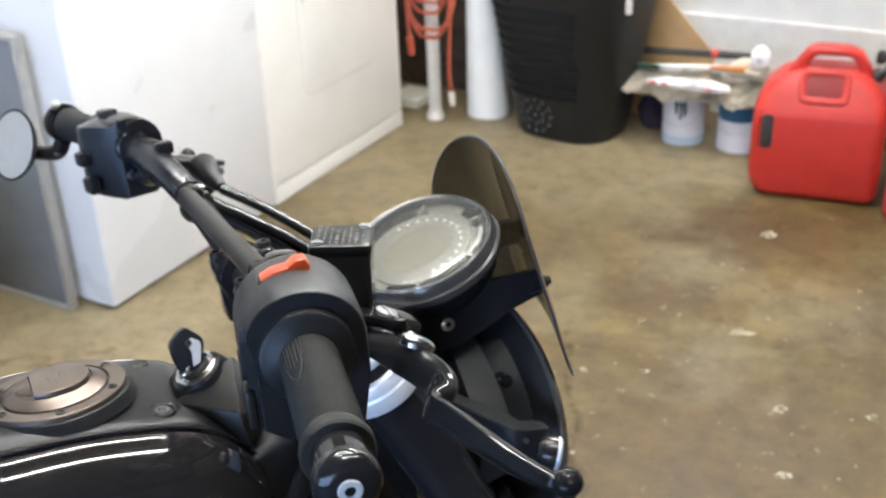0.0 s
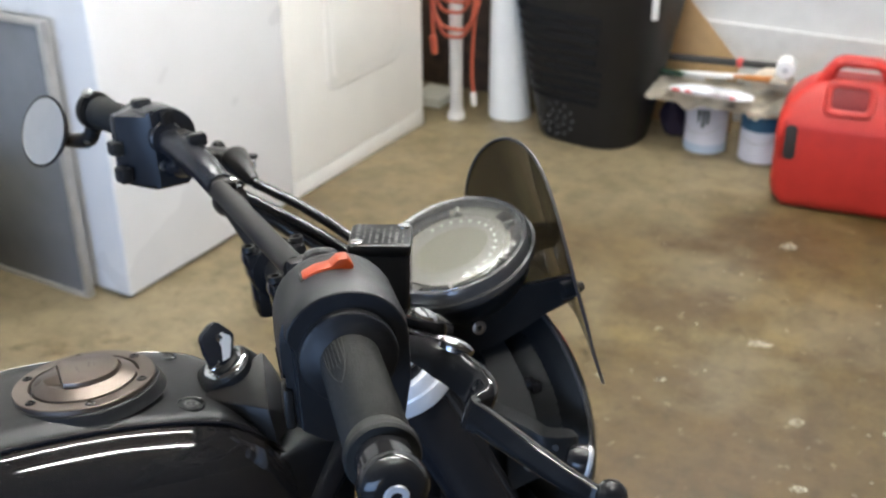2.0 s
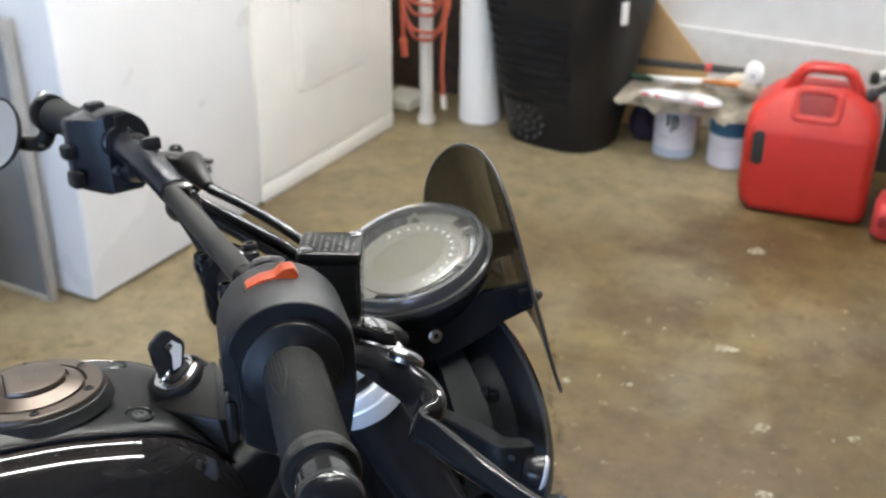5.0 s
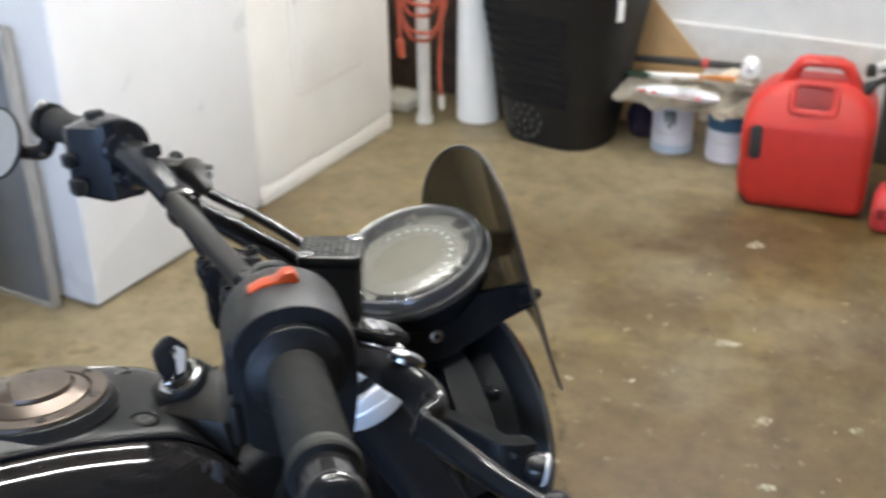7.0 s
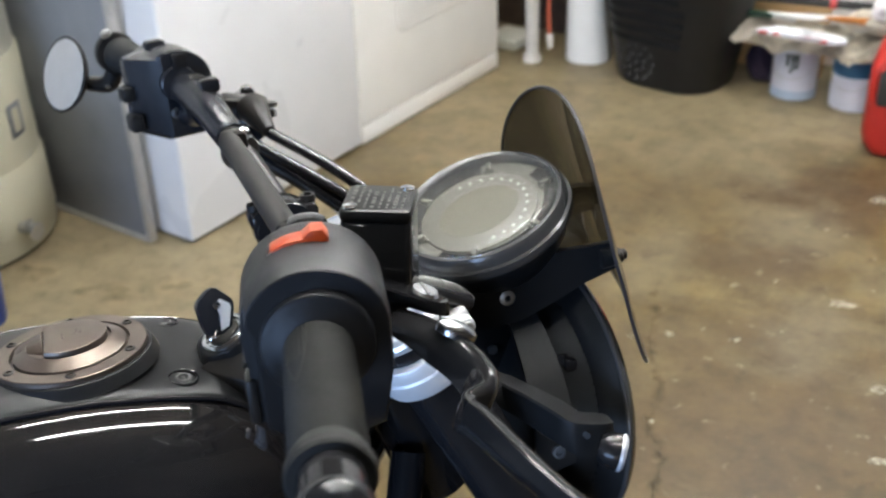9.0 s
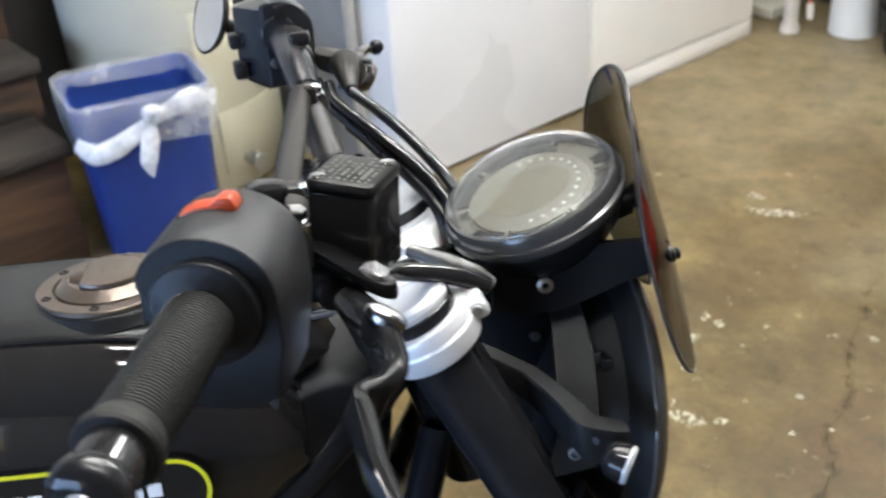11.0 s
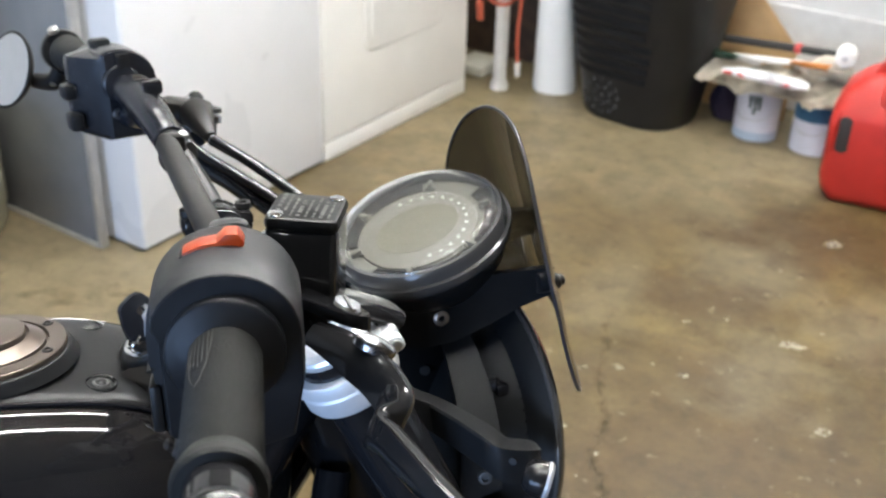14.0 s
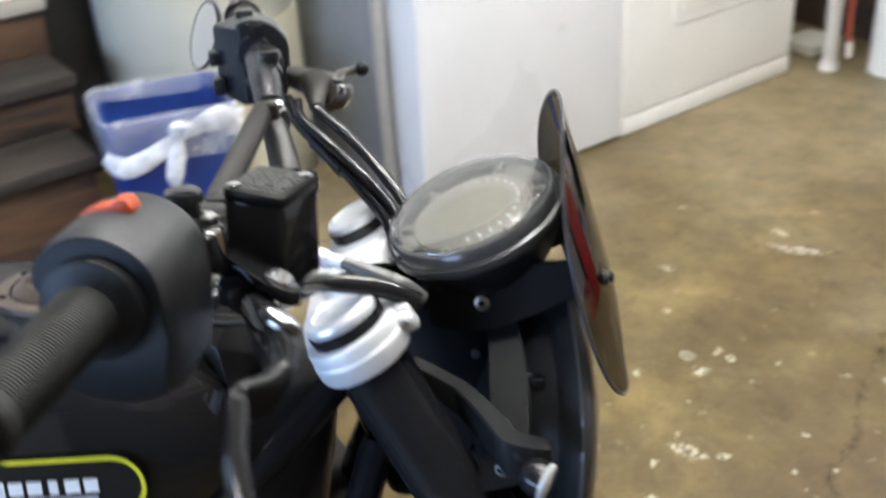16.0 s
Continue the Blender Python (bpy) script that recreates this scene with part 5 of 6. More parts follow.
bmesh.ops.recalc_face_normals(grid, faces=grid.faces)
rim_line = [q.co.copy() for q in a[0]] + [a[i][cols].co.copy() for i in range(1, rows_n)] + [q.co.copy() for q in a[rows_n][::-1]] + [a[i][0].co.copy() for i in range(rows_n - 1, -1, -1)]
rim_line = [q - Vector((T * 0.5, 0, -0.15 * T * 0.5)) for q in rim_line]
screen = part("fly_screen", grid, M_SMOKE, bike, "smoked transparent fly screen", crease=50)
part("screen_edge", sweep(rim_line, 0.0015, 8, 1), M_EDGE, screen, "polished grey edge of the screen")
for s in (-1, 1):
    side_y = [(x, s * (0.0395 + 0.0140 * min(1.0, max(0.0, (x - 0.325) / 0.075))), lo, hi) for x, lo, hi in ((0.284, 0.906, 0.952), (0.310, 0.899, 0.956), (0.335, 0.902, 0.956), (0.360, 0.913, 0.955), (0.385, 0.926, 0.956), (0.4120, 0.934, 0.956))]
    part("screen_bracket", join(loft([[(x, y + s * 0.0035, lo), (x, y + s * 0.0035, hi), (x, y - s * 0.0035, hi), (x, y - s * 0.0035, lo)] for x, y, lo, hi in side_y]),
                                rod((0.398, s * 0.0555, 0.9445), (0.4125, s * 0.0555, 0.9450), 0.0085, bevel=0.001)), M_SHELL, screen, "black screen bracket")
    part("screen_bolt", lathe([(0.0062, -0.004), (0.0062, -0.001), (0.0046, 0.0), (0.0044, 0.0028), (0.0030, 0.0040), (0, 0.0040)], (0.4175, s * 0.0545, 0.9435), (1, 0, 0.1), 18), M_SATIN, screen)

# frame, engine, wheels and tail below
WHEEL = 0.290
AX = CLAMP + RAKE * 0.53
AX.z = WHEEL
for name, x in (("front_wheel", AX.x), ("rear_wheel", AX.x - 1.357)):
    wheel = part(name, lathe([(0.222, -0.032), (0.237, -0.055), (0.271, -0.058), (0.287, -0.030), (0.290, 0.0), (0.287, 0.030), (0.271, 0.058), (0.237, 0.055), (0.222, 0.032)], (x, 0, WHEEL), (0, 1, 0), 56), M_TYRE, bike, "black motorcycle tyre")
    part("rim", lathe([(0.203, -0.030), (0.227, -0.042), (0.230, 0.042), (0.203, 0.030), (0.203, -0.030)], (x, 0, WHEEL), (0, 1, 0), 48), M_SATIN, wheel)
    part("hub", rod((x, -0.085, WHEEL), (x, 0.085, WHEEL), 0.032, bevel=0.006), M_SATIN, wheel)
    for k in range(16):
        a = radians(22.5 * k)
        part("spoke", rod((x + 0.03 * math.cos(a), 0.02 * (-1) ** k, WHEEL + 0.03 * math.sin(a)), (x + 0.210 * math.cos(a + 0.15), 0.0, WHEEL + 0.210 * math.sin(a + 0.15)), 0.0022, seg=6), M_SATIN, wheel)
stem_low = CLAMP + RAKE * 0.20 + Vector((-0.05, 0, 0))
part("steering_head", rod(CLAMP + Vector((-0.012, 0, -0.015)), stem_low, 0.030, bevel=0.004), M_FORK, bike)
frame_bms = []
for s in (-1, 1):
    frame_bms += [sweep([(0.215, s * 0.030, 0.865), (0.120, s * 0.085, 0.790), (0.0, s * 0.115, 0.720), (-0.15, s * 0.125, 0.640), (-0.32, s * 0.11, 0.50)], 0.0145, 12, 5),
                  sweep([(0.235, s * 0.030, 0.800), (0.200, s * 0.075, 0.700), (0.165, s * 0.110, 0.580), (0.120, s * 0.125, 0.450)], 0.0145, 12, 5),
                  sweep([(0.120, s * 0.090, 0.790), (0.150, s * 0.105, 0.690), (0.165, s * 0.110, 0.580)], 0.010, 10, 5),
                  sweep([(-0.10, s * 0.10, 0.72), (-0.35, s * 0.10, 0.80), (-0.62, s * 0.07, 0.86)], 0.012, 10, 5)]
part("frame", join(*frame_bms), M_FORK, bike, "black tubular trellis frame")
part("radiator_shroud", hull([(0.110, s * y, z) for s in (-1, 1) for y, z in ((0.135, 0.70), (0.120, 0.60))] + [(0.175, s * y, z) for s in (-1, 1) for y, z in ((0.120, 0.73), (0.125, 0.52))] + [(0.205, s * y, z) for s in (-1, 1) for y, z in ((0.105, 0.69), (0.11, 0.55))], 0.006), M_PLASTIC, bike, "black radiator shroud")
part("front_cowl", hull([(0.085, s * y, z) for s in (-1, 1) for y, z in ((0.085, 0.86), (0.095, 0.74))] + [(0.150, s * y, z) for s in (-1, 1) for y, z in ((0.060, 0.872), (0.085, 0.80), (0.090, 0.72))] + [(x, s * y, z) for s in (-1, 1) for x, y, z in ((0.200, 0.040, 0.858), (0.202, 0.048, 0.832), (0.188, 0.052, 0.74))], 0.008, 3), M_PLASTIC, bike, "black front cowl under the tank")
part("engine", join(box((-0.12, 0, 0.42), (0.40, 0.22, 0.26), 0.03, 3), box((-0.02, 0, 0.60), (0.16, 0.17, 0.22), 0.02, 3, pose(0, 0, 0, 0, 14, 0)), lathe([(0.085, -0.14), (0.10, -0.12), (0.10, 0.12), (0.085, 0.14)], (-0.10, 0, 0.40), (0, 1, 0), 32)), M_SATIN, bike, "black single-cylinder engine")
part("seat", loft([[(x, y * w, z + h) for y, h in ((-1, -0.05), (-1.05, -0.02), (-0.8, 0.012), (0, 0.02), (0.8, 0.012), (1.05, -0.02), (1, -0.05))] for x, w, z in ((-0.34, 0.075, 0.865), (-0.45, 0.10, 0.835), (-0.60, 0.11, 0.835), (-0.75, 0.095, 0.865), (-0.86, 0.07, 0.875))]), M_SEAT, bike, "black stitched seat")
part("swingarm", join(*[sweep([(-0.30, s * 0.10, 0.40), (-0.55, s * 0.095, 0.35), (AX.x - 1.357, s * 0.09, WHEEL)], 0.022, 12, 4) for s in (-1, 1)]), M_SATIN, bike)
tip = Vector((-0.22, 0.27, 0.0))
part("side_stand", join(sweep([(-0.16, 0.12, 0.28), (-0.19, 0.19, 0.15), (tip.x, tip.y, 0.045)], 0.011, 10, 4), box((tip.x, tip.y, 0.042), (0.06, 0.045, 0.008), 0.002)), M_SATIN, bike, "black side stand, folded out")


# ---- machines along the left wall ----
def washer():
    ob = thing("washing_machine", pose(0, 0, 0), "plain white washing machine against the wall", "washing machine")
    part("body", join(box((-2.100, 2.1665, 0.466), (0.65, 0.697, 0.918), 0.010, 4)), M_WHITE, ob)
    part("plinth", box((-2.11, 2.1625, 0.006), (0.60, 0.64, 0.012), 0.002), M_DARK, ob)
    part("console", box((-2.34, 2.1625, 0.99), (0.14, 0.67, 0.14), 0.02, 3), M_WHITE, ob)
    return ob


def dryer():
    ob = thing("tumble_dryer", pose(0, 0, 0), "cream-white front-loading tumble dryer with a square door", "dryer")
    part("body", box((-2.100, 2.8965, 0.495), (0.65, 0.755, 0.87), 0.012, 4), M_CREAM, ob)
    part("kick_panel", box((-2.103, 2.8965, 0.031), (0.650, 0.750, 0.058), 0.003), M_CREAM, ob)
    face = pose(-1.7775, 2.915, 0.60, 90, 0, 90)
    # the gap is a flat sheet with its shade put into the colour
    part("door_gap", prism(rounded(0.421, 0.626, 0.048, 8), 0.0030, face), M_CREAMSHADE, ob, "darker cream strip painted as the shaded gap round the dryer door")
    door = part("door", prism(rounded(0.415, 0.62, 0.045, 8), 0.0060, face, 0.0045, 4), M_CREAM, ob, "flush square dryer door")
    part("door_panel", prism(rounded(0.345, 0.55, 0.03, 8), 0.0026, face @ pose(0, 0, 0.0055), 0.0022, 3), M_CREAM, door)
    part("handle", box((-1.766, 2.735, 0.64), (0.014, 0.014, 0.13), 0.004, 3), M_CREAM, door)
    part("console", box((-2.34, 2.8925, 1.0), (0.14, 0.74, 0.15), 0.02, 3), M_CREAM, ob)
    return ob


washer()
dryer()

panel = thing("metal_panel", pose(0, 0, 0), "dark grey sheet metal panel with a pale edge, by the washer", "metal panel")
part("sheet", box((-2.103, 1.783, 0.366), (0.43, 0.018, 0.712), 0.003), M_SHEET, panel)
part("edge_trim", join(box((-1.886, 1.781, 0.3645), (0.018, 0.026, 0.729), 0.004), box((-2.103, 1.781, 0.722), (0.43, 0.026, 0.014), 0.004)), M_TRIM, panel, "pale worn metal edge")
part("foot_rail", box((-2.103, 1.781, 0.006), (0.43, 0.028, 0.012), 0.003), M_TRIM, panel)

# water heater
heater = thing("water_heater", pose(-2.355, 1.515, 0), "cream upright water heater tank standing on the floor", "water heater")
part("tank", lathe([(0.20, 0.0), (0.245, 0.012), (0.258, 0.04), (0.258, 1.35), (0.24, 1.40), (0.0, 1.42)], (0, 0, 0), (0, 0, 1), 72), M_HEATER, heater, "cream tank jacket")


def jacket(a0, a1, z0, z1, r0, r1, step=3):
    rings = []
    for a in np.arange(a0, a1 + 0.1, step):
        c, s = math.cos(radians(a)), math.sin(radians(a))
        rings.append([(r * c, r * s, z) for r, z in ((r0, z0 + 0.0), (r1 - 0.006, z0), (r1, z0 + 0.008), (r1, z1 - 0.008), (r1 - 0.006, z1), (r0, z1))])
    return loft(rings)


part("lower_jacket", jacket(-12, 92, 0.01, 0.50, 0.255, 0.266), M_HEATER2, heater, "yellowed cream lower jacket")
part("burner_cover", jacket(-6, 58, 0.06, 0.235, 0.264, 0.272), M_HEATER2, heater)
d = radians(8)
valve = part("drain_valve", join(rod((0.262 * math.cos(d), 0.262 * math.sin(d), 0.09), (0.32 * math.cos(d), 0.32 * math.sin(d), 0.09), 0.014, bevel=0.002), rod((0.298, 0.042, 0.085), (0.298, 0.042, 0.115), 0.010, bevel=0.002), lathe([(0.022, -0.003), (0.024, 0.0), (0.022, 0.003)], (0.320, 0.045, 0.09), (1, 0.14, 0), 20)), M_STEEL, heater, "dull brass drain valve")
part("rating_label", jacket(18, 31, 0.30, 0.395, 0.264, 0.268), M_SHEET, heater, "small grey rating label")
for k in range(5):
    part("label_line", jacket(21, 29 - (k % 2) * 2, 0.322 + 0.012 * k, 0.326 + 0.012 * k, 0.266, 0.2687), M_HEATER2, heater)

# blue waste bin with a white bag
bin_m = pose(-1.900, 1.210, 0, 0, 0, 76) @ Matrix.Diagonal((0.95, 1.10, 1.0, 1.0))


def ring_at(z, w, dp, r, cy, n=5):
    return [(x, y + cy, z) for x, y in rounded(w, dp, r, n)]


waste = thing("waste_bin", bin_m, "blue plastic waste bin lined with a knotted white bag", "waste bin")
part("bucket", loft([[(x + 0.012, y, z) for x, y, z in ring_at(*q)] for q in ((0.0, 0.262, 0.165, 0.03, 0.095), (0.01, 0.270, 0.172, 0.034, 0.095), (0.41, 0.322, 0.215, 0.04, 0.100), (0.425, 0.328, 0.222, 0.04, 0.100), (0.425, 0.316, 0.208, 0.038, 0.100), (0.05, 0.262, 0.163, 0.03, 0.095))]), M_BLUE, waste, "blue plastic bucket", crease=50)
bag_rings = []
for z, g_, k in ((0.318, 0.013, 1.6), (0.345, 0.015, 1.2), (0.38, 0.015, 0.8), (0.41, 0.012, 0.5), (0.430, 0.011, 0.4), (0.437, 0.003, 0.4), (0.428, -0.008, 0.6), (0.398, -0.013, 1.4)):
    t = z / 0.425
    ring0 = rounded(0.268 + 0.060 * t + 2 * g_, 0.170 + 0.05 * t + 2 * g_, 0.045, 12)
    line = []
    for i, (x, y) in enumerate(ring0):
        a = math.atan2(y, x)
        line.append((0.012 + x * (1 + 0.010 * k * math.sin(9 * a + 12 * z)), y * (1 + 0.014 * k * math.sin(11 * a - 9 * z)) + 0.098, z + 0.006 * k * (math.sin(5 * a + 1) + 0.7 * math.sin(13 * a))))
    bag_rings.append(line)
part("bag", loft(bag_rings, cap=False), M_BAG, waste, "thin white plastic bin bag", crease=80)
part("bag_knot", join(sweep([(-0.150, 0.020, 0.345), (-0.120, -0.014, 0.326), (-0.070, -0.024, 0.336), (-0.015, -0.028, 0.362), (0.026, -0.030, 0.384), (0.070, -0.028, 0.398), (0.120, -0.022, 0.404), (0.168, 0.000, 0.378)], [0.016, 0.026, 0.026, 0.020, 0.014, 0.020, 0.030, 0.036], 12, 5, 0.42, (0, 1, 0)),
                      sweep([(0.018, -0.032, 0.378), (0.006, -0.036, 0.338), (-0.006, -0.034, 0.290), (-0.004, -0.030, 0.250)], [0.012, 0.022, 0.021, 0.004], 10, 5, 0.40, (0, 1, 0)),
                      sweep([(0.030, -0.034, 0.378), (0.036, -0.040, 0.406), (0.012, -0.042, 0.410), (0.012, -0.036, 0.378)], [0.010, 0.013, 0.013, 0.009], 10, 5, 0.7, (0, 1, 0))), M_BAGKNOT, waste, "knotted bag end")

# rough wooden steps
steps = thing("wooden_steps", pose(0, 0, 0), "rough brown wooden steps with worn grey treads", "steps")
for k, (xf, z, y1) in enumerate(((-2.05, 0.325, 1.075), (-2.225, 0.465, 1.115), (-2.42, 0.605, 1.14))):
    zlow = 0.0 if k == 0 else (0.325, 0.465)[k - 1] - 0.01
    part("riser", box((xf - 0.03, y1 - 0.55, (z - 0.035 + zlow) / 2), (0.05, 1.10, z - 0.035 - zlow), 0.004), M_STEP, steps, "rough brown timber riser")
    part("tread", box((xf - 0.085, y1 - 0.55, z - 0.017), (0.205, 1.12, 0.034), 0.006), M_PALE if k == 2 else M_TREAD, steps, "pale worn tread" if k == 2 else "worn grey tread")
part("side_board", box((-2.40, 1.06, 0.14), (0.62, 0.03, 0.28), 0.004), M_BROWN, steps)
solo("storage_box", box((-2.52, 0.93, 0.672), (0.20, 0.50, 0.13), 0.008), M_ROLL, "pale box standing on the top step", "box")

solo("dark_board", box((-2.66, 1.16, 0.60), (0.03, 0.50, 1.20), 0.004), M_DARK, "dark board standing on edge beside the steps", "board")

# ---- corner beyond the dryer ----
dark_board = solo("dark_board", box((-1.98, 3.70, 0.62), (0.74, 0.03, 1.24), 0.004), M_BROWN, "dark brown boarding standing against the wall", "board")
solo("grey_block", box((-1.87, 3.50, 0.020), (0.13, 0.15, 0.040), 0.010, 3), M_HEATER, "small grey block on the floor", "block")
pipe = thing("stand_pipe", pose(-1.708, 3.385, 0), "grey vertical pipe standing on the floor", "pipe")
part("tube", rod((0, 0, 0.004), (0.0, 0.0, 1.5), 0.0235), M_PIPE, pipe)
part("foot", lathe([(0.032, 0.0), (0.032, 0.02), (0.026, 0.03)], (0, 0, 0), (0, 0, 1), 24), M_PIPE, pipe)
loops = []
for k, (dx, low, wide, y) in enumerate(((0.0, 0.315, 0.085, 3.345), (0.008, 0.345, 0.100, 3.338), (-0.006, 0.40, 0.092, 3.350), (0.004, 0.44, 0.105, 3.342))):
    c = -1.694 + dx
    loops.append(sweep([(c - wide * 0.8, y, 0.78), (c - wide, y, 0.60), (c - wide * 0.92, y, low + 0.09), (c - wide * 0.5, y - 0.006, low + 0.012), (c, y - 0.008, low), (c + wide * 0.5, y - 0.006, low + 0.012), (c + wide * 0.92, y, low + 0.09), (c + wide, y, 0.60), (c + wide * 0.8, y, 0.78), (c, y + 0.0, 0.86), (c - wide * 0.8, y, 0.78)], 0.0062, 8, 5))
loops.append(sweep([(-1.600, 3.345, 0.62), (-1.612, 3.345, 0.38), (-1.622, 3.345, 0.22), (-1.616, 3.345, 0.115)], 0.0062, 8, 5))
loops.append(sweep([(-1.785, 3.345, 0.62), (-1.780, 3.340, 0.42), (-1.770, 3.335, 0.30)], 0.0062, 8, 5))
cord = thing("extension_cord", pose(0, 0, 0), "coiled orange extension cord hanging round the pipe", "extension cord")
part("coil", join(*loops), M_CORD, cord)
part("socket", rod((-1.772, 3.335, 0.31), (-1.766, 3.335, 0.245), 0.014, 0.012, bevel=0.003), M_CORD, cord, "orange socket end")
part("plug", rod((-1.616, 3.345, 0.125), (-1.612, 3.345, 0.075), 0.012, 0.010, bevel=0.003), M_PIPE, cord, "pale plug")
roll = thing("white_roll", pose(-1.556, 3.513, 0), "tall white roll of sheeting standing on end", "roll")
part("sheeting", loft([[(cx_ + r_ * math.cos(radians(a)), r_ * math.sin(radians(a)), z_) for a in range(0, 360, 8)] for r_, cx_, z_ in ((0.0770, 0.0, 0.0), (0.0785, 0.0, 0.005), (0.0650, -0.012, 0.22), (0.0540, -0.022, 0.45), (0.0500, -0.026, 1.10), (0.020, -0.026, 1.102), (0.020, -0.026, 1.05))]), M_ROLL, roll)

part("core", lathe([(0.0215, 1.04), (0.0215, 1.108), (0.0185, 1.108), (0.0185, 1.04)], (-0.026, 0, 0), (0, 0, 1), 28), M_CARD, roll, "brown cardboard core")

# black slatted laundry hamper
hamper = thing("laundry_hamper", pose(-1.222, 3.500, 0, 0, 0, -6), "tall black plastic laundry hamper with slotted sides", "laundry hamper")


def hamper_ring(z, k=1.0):
    t = z / 0.62
    return [(x * k, y * k, z) for x, y in rounded(0.365 + 0.215 * t, 0.300 + 0.13 * t, 0.13 + 0.02 * t, 8)]


part("basket", loft([hamper_ring(0.0, 0.96), hamper_ring(0.012), hamper_ring(0.60), hamper_ring(0.62, 1.04), hamper_ring(0.625, 1.03), hamper_ring(0.62, 0.97), hamper_ring(0.03, 0.93)]), M_HAMPER, hamper, crease=50)
for row in range(12):
    z = 0.165 + 0.036 * row
    side = [q for q in hamper_ring(z, 1.003) if q[1] < -0.06 and q[0] < 0.12]
    side = sorted(side)
    line = [Vector(side[0])] + [Vector(a).lerp(Vector(b), f) for a, b in zip(side, side[1:]) for f in (0.5, 1.0)]
    part("slat", loft([[p + Vector((0, -0.002, h)) for h in (-0.010, 0.010)] + [p + Vector((0, 0.004, h)) for h in (0.010, -0.010)] for p in line]), M_SLAT, hamper, smooth=False)
for rr_, num in ((0.0, 1), (0.030, 7), (0.058, 12)):
    for j in range(num):
        a = 2 * math.pi * j / num + rr_ * 9
        z = 0.085 + rr_ * math.sin(a)
        t = z / 0.62
        part("hole", lathe([(0.0075, 0.0), (0.0075, 0.003), (0, 0.003)], (-0.055 + rr_ * math.cos(a) * 1.05, -(0.300 + 0.13 * t) / 2 - 0.001, z), (0, -1, 0.1), 12), M_HOLE, hamper)
part("tag", box((0.262, -0.120, 0.500), (0.024, 0.006, 0.072), 0.002, 2, pose(0, 0, 0, 0, 0, 60)), M_ROLL, hamper, "small white tag")

# cardboard sheet leaning on the wall
solo("cardboard_sheet", prism([(-1.30, 0.0), (-0.80, 0.0), (-0.80, 0.235), (-0.823, 0.263), (-0.990, 0.428), (-1.170, 0.610), (-1.30, 0.62)], 0.008, pose(0, 3.722, 0, 84, 0, 0)), M_CARD, "brown cardboard sheet leaning on the wall", "cardboard")

# paint cans, tray and painting clutter
def paint_can(x, y, r, h, lower, upper, foot, label):
    ob = thing("paint_can", pose(x, y, 0), label, "paint can", "paint cans")
    part("can", lathe([(r * 0.95, 0), (r, 0.004), (r, h * 0.66), (r * 0.995, h * 0.66)], (0, 0, 0), (0, 0, 1), 40), lower, ob)
    part("foot_band", lathe([(r * 1.002, 0.002), (r * 1.006, 0.004), (r * 1.006, 0.030), (r * 1.002, 0.032)], (0, 0, 0), (0, 0, 1), 40), foot, ob)
    part("band", lathe([(r, h * 0.66), (r * 1.004, h * 0.67), (r * 1.004, h - 0.006), (r, h - 0.004)], (0, 0, 0), (0, 0, 1), 40), upper, ob)
    part("rim", lathe([(r * 1.0, h - 0.006), (r * 1.02, h - 0.003), (r * 1.0, h), (r * 0.9, h), (r * 0.88, h - 0.005), (0, h - 0.005)], (0, 0, 0), (0, 0, 1), 40), M_STEEL, ob)
    part("handle", sweep([(-r * 1.01, 0, h * 0.8), (-r * 0.7, -r * 0.75, h * 0.5), (0, -r * 1.05, h * 0.42), (r * 0.7, -r * 0.75, h * 0.5), (r * 1.01, 0, h * 0.8)], 0.0018, 6, 5), M_STEEL, ob, "thin wire handle")
    return ob


can = paint_can(-0.835, 3.545, 0.0705, 0.172, M_CANWHITE, M_CANWHITE, M_CANPALE, "white paint can with drips on its label")
part("drip", join(*[sweep([(0.010 + dx, -0.0712, 0.155), (0.012 + dx, -0.0716, 0.12), (0.008 + dx, -0.0716, 0.155 - ln)], [0.006, 0.004, 0.005], 8, 4, 0.25, (0, 1, 0)) for dx, ln in ((0, 0.06), (0.014, 0.045), (-0.016, 0.04))]), M_GREEN, can, "dried dark drips")
paint_can(-0.648, 3.545, 0.0690, 0.165, M_CANWHITE, M_CANBLUE, M_CANWHITE, "paint can with a white label and a blue band")
tray = solo("paint_tray", hull([(-1.005, 3.44, 0.178), (-1.005, 3.66, 0.178), (-0.53, 3.44, 0.178), (-0.53, 3.66, 0.178), (-1.02, 3.425, 0.192), (-1.02, 3.67, 0.192), (-0.515, 3.425, 0.192), (-0.515, 3.67, 0.192)], 0.003), M_CLOTH, "grey paint tray lying on the paint cans", "paint tray")
rng = random.Random(11)
cloth, rows_c = bmesh.new(), []
for i in range(15):
    line = []
    for j in range(40):
        x, y = -1.03 + 0.0130 * j, 3.415 + 0.0165 * i
        fold = 0.012 * math.sin(31 * x + 9 * y) + 0.009 * math.sin(57 * x - 23 * y + 1.0) + 0.006 * rng.uniform(-1, 1)
        edge = min(i, 14 - i, j, 39 - j)
        line.append(cloth.verts.new((x + 0.004 * rng.uniform(-1, 1), y + 0.006 * math.sin(17 * x), 0.212 + fold - (0.022 if edge == 0 else 0.004 if edge == 1 else 0))))
    rows_c.append(line)
for ra, rb in zip(rows_c, rows_c[1:]):
    for j in range(39):
        cloth.faces.new((ra[j], ra[j + 1], rb[j + 1], rb[j]))
bmesh.ops.solidify(cloth, geom=cloth.faces[:], thickness=0.003)
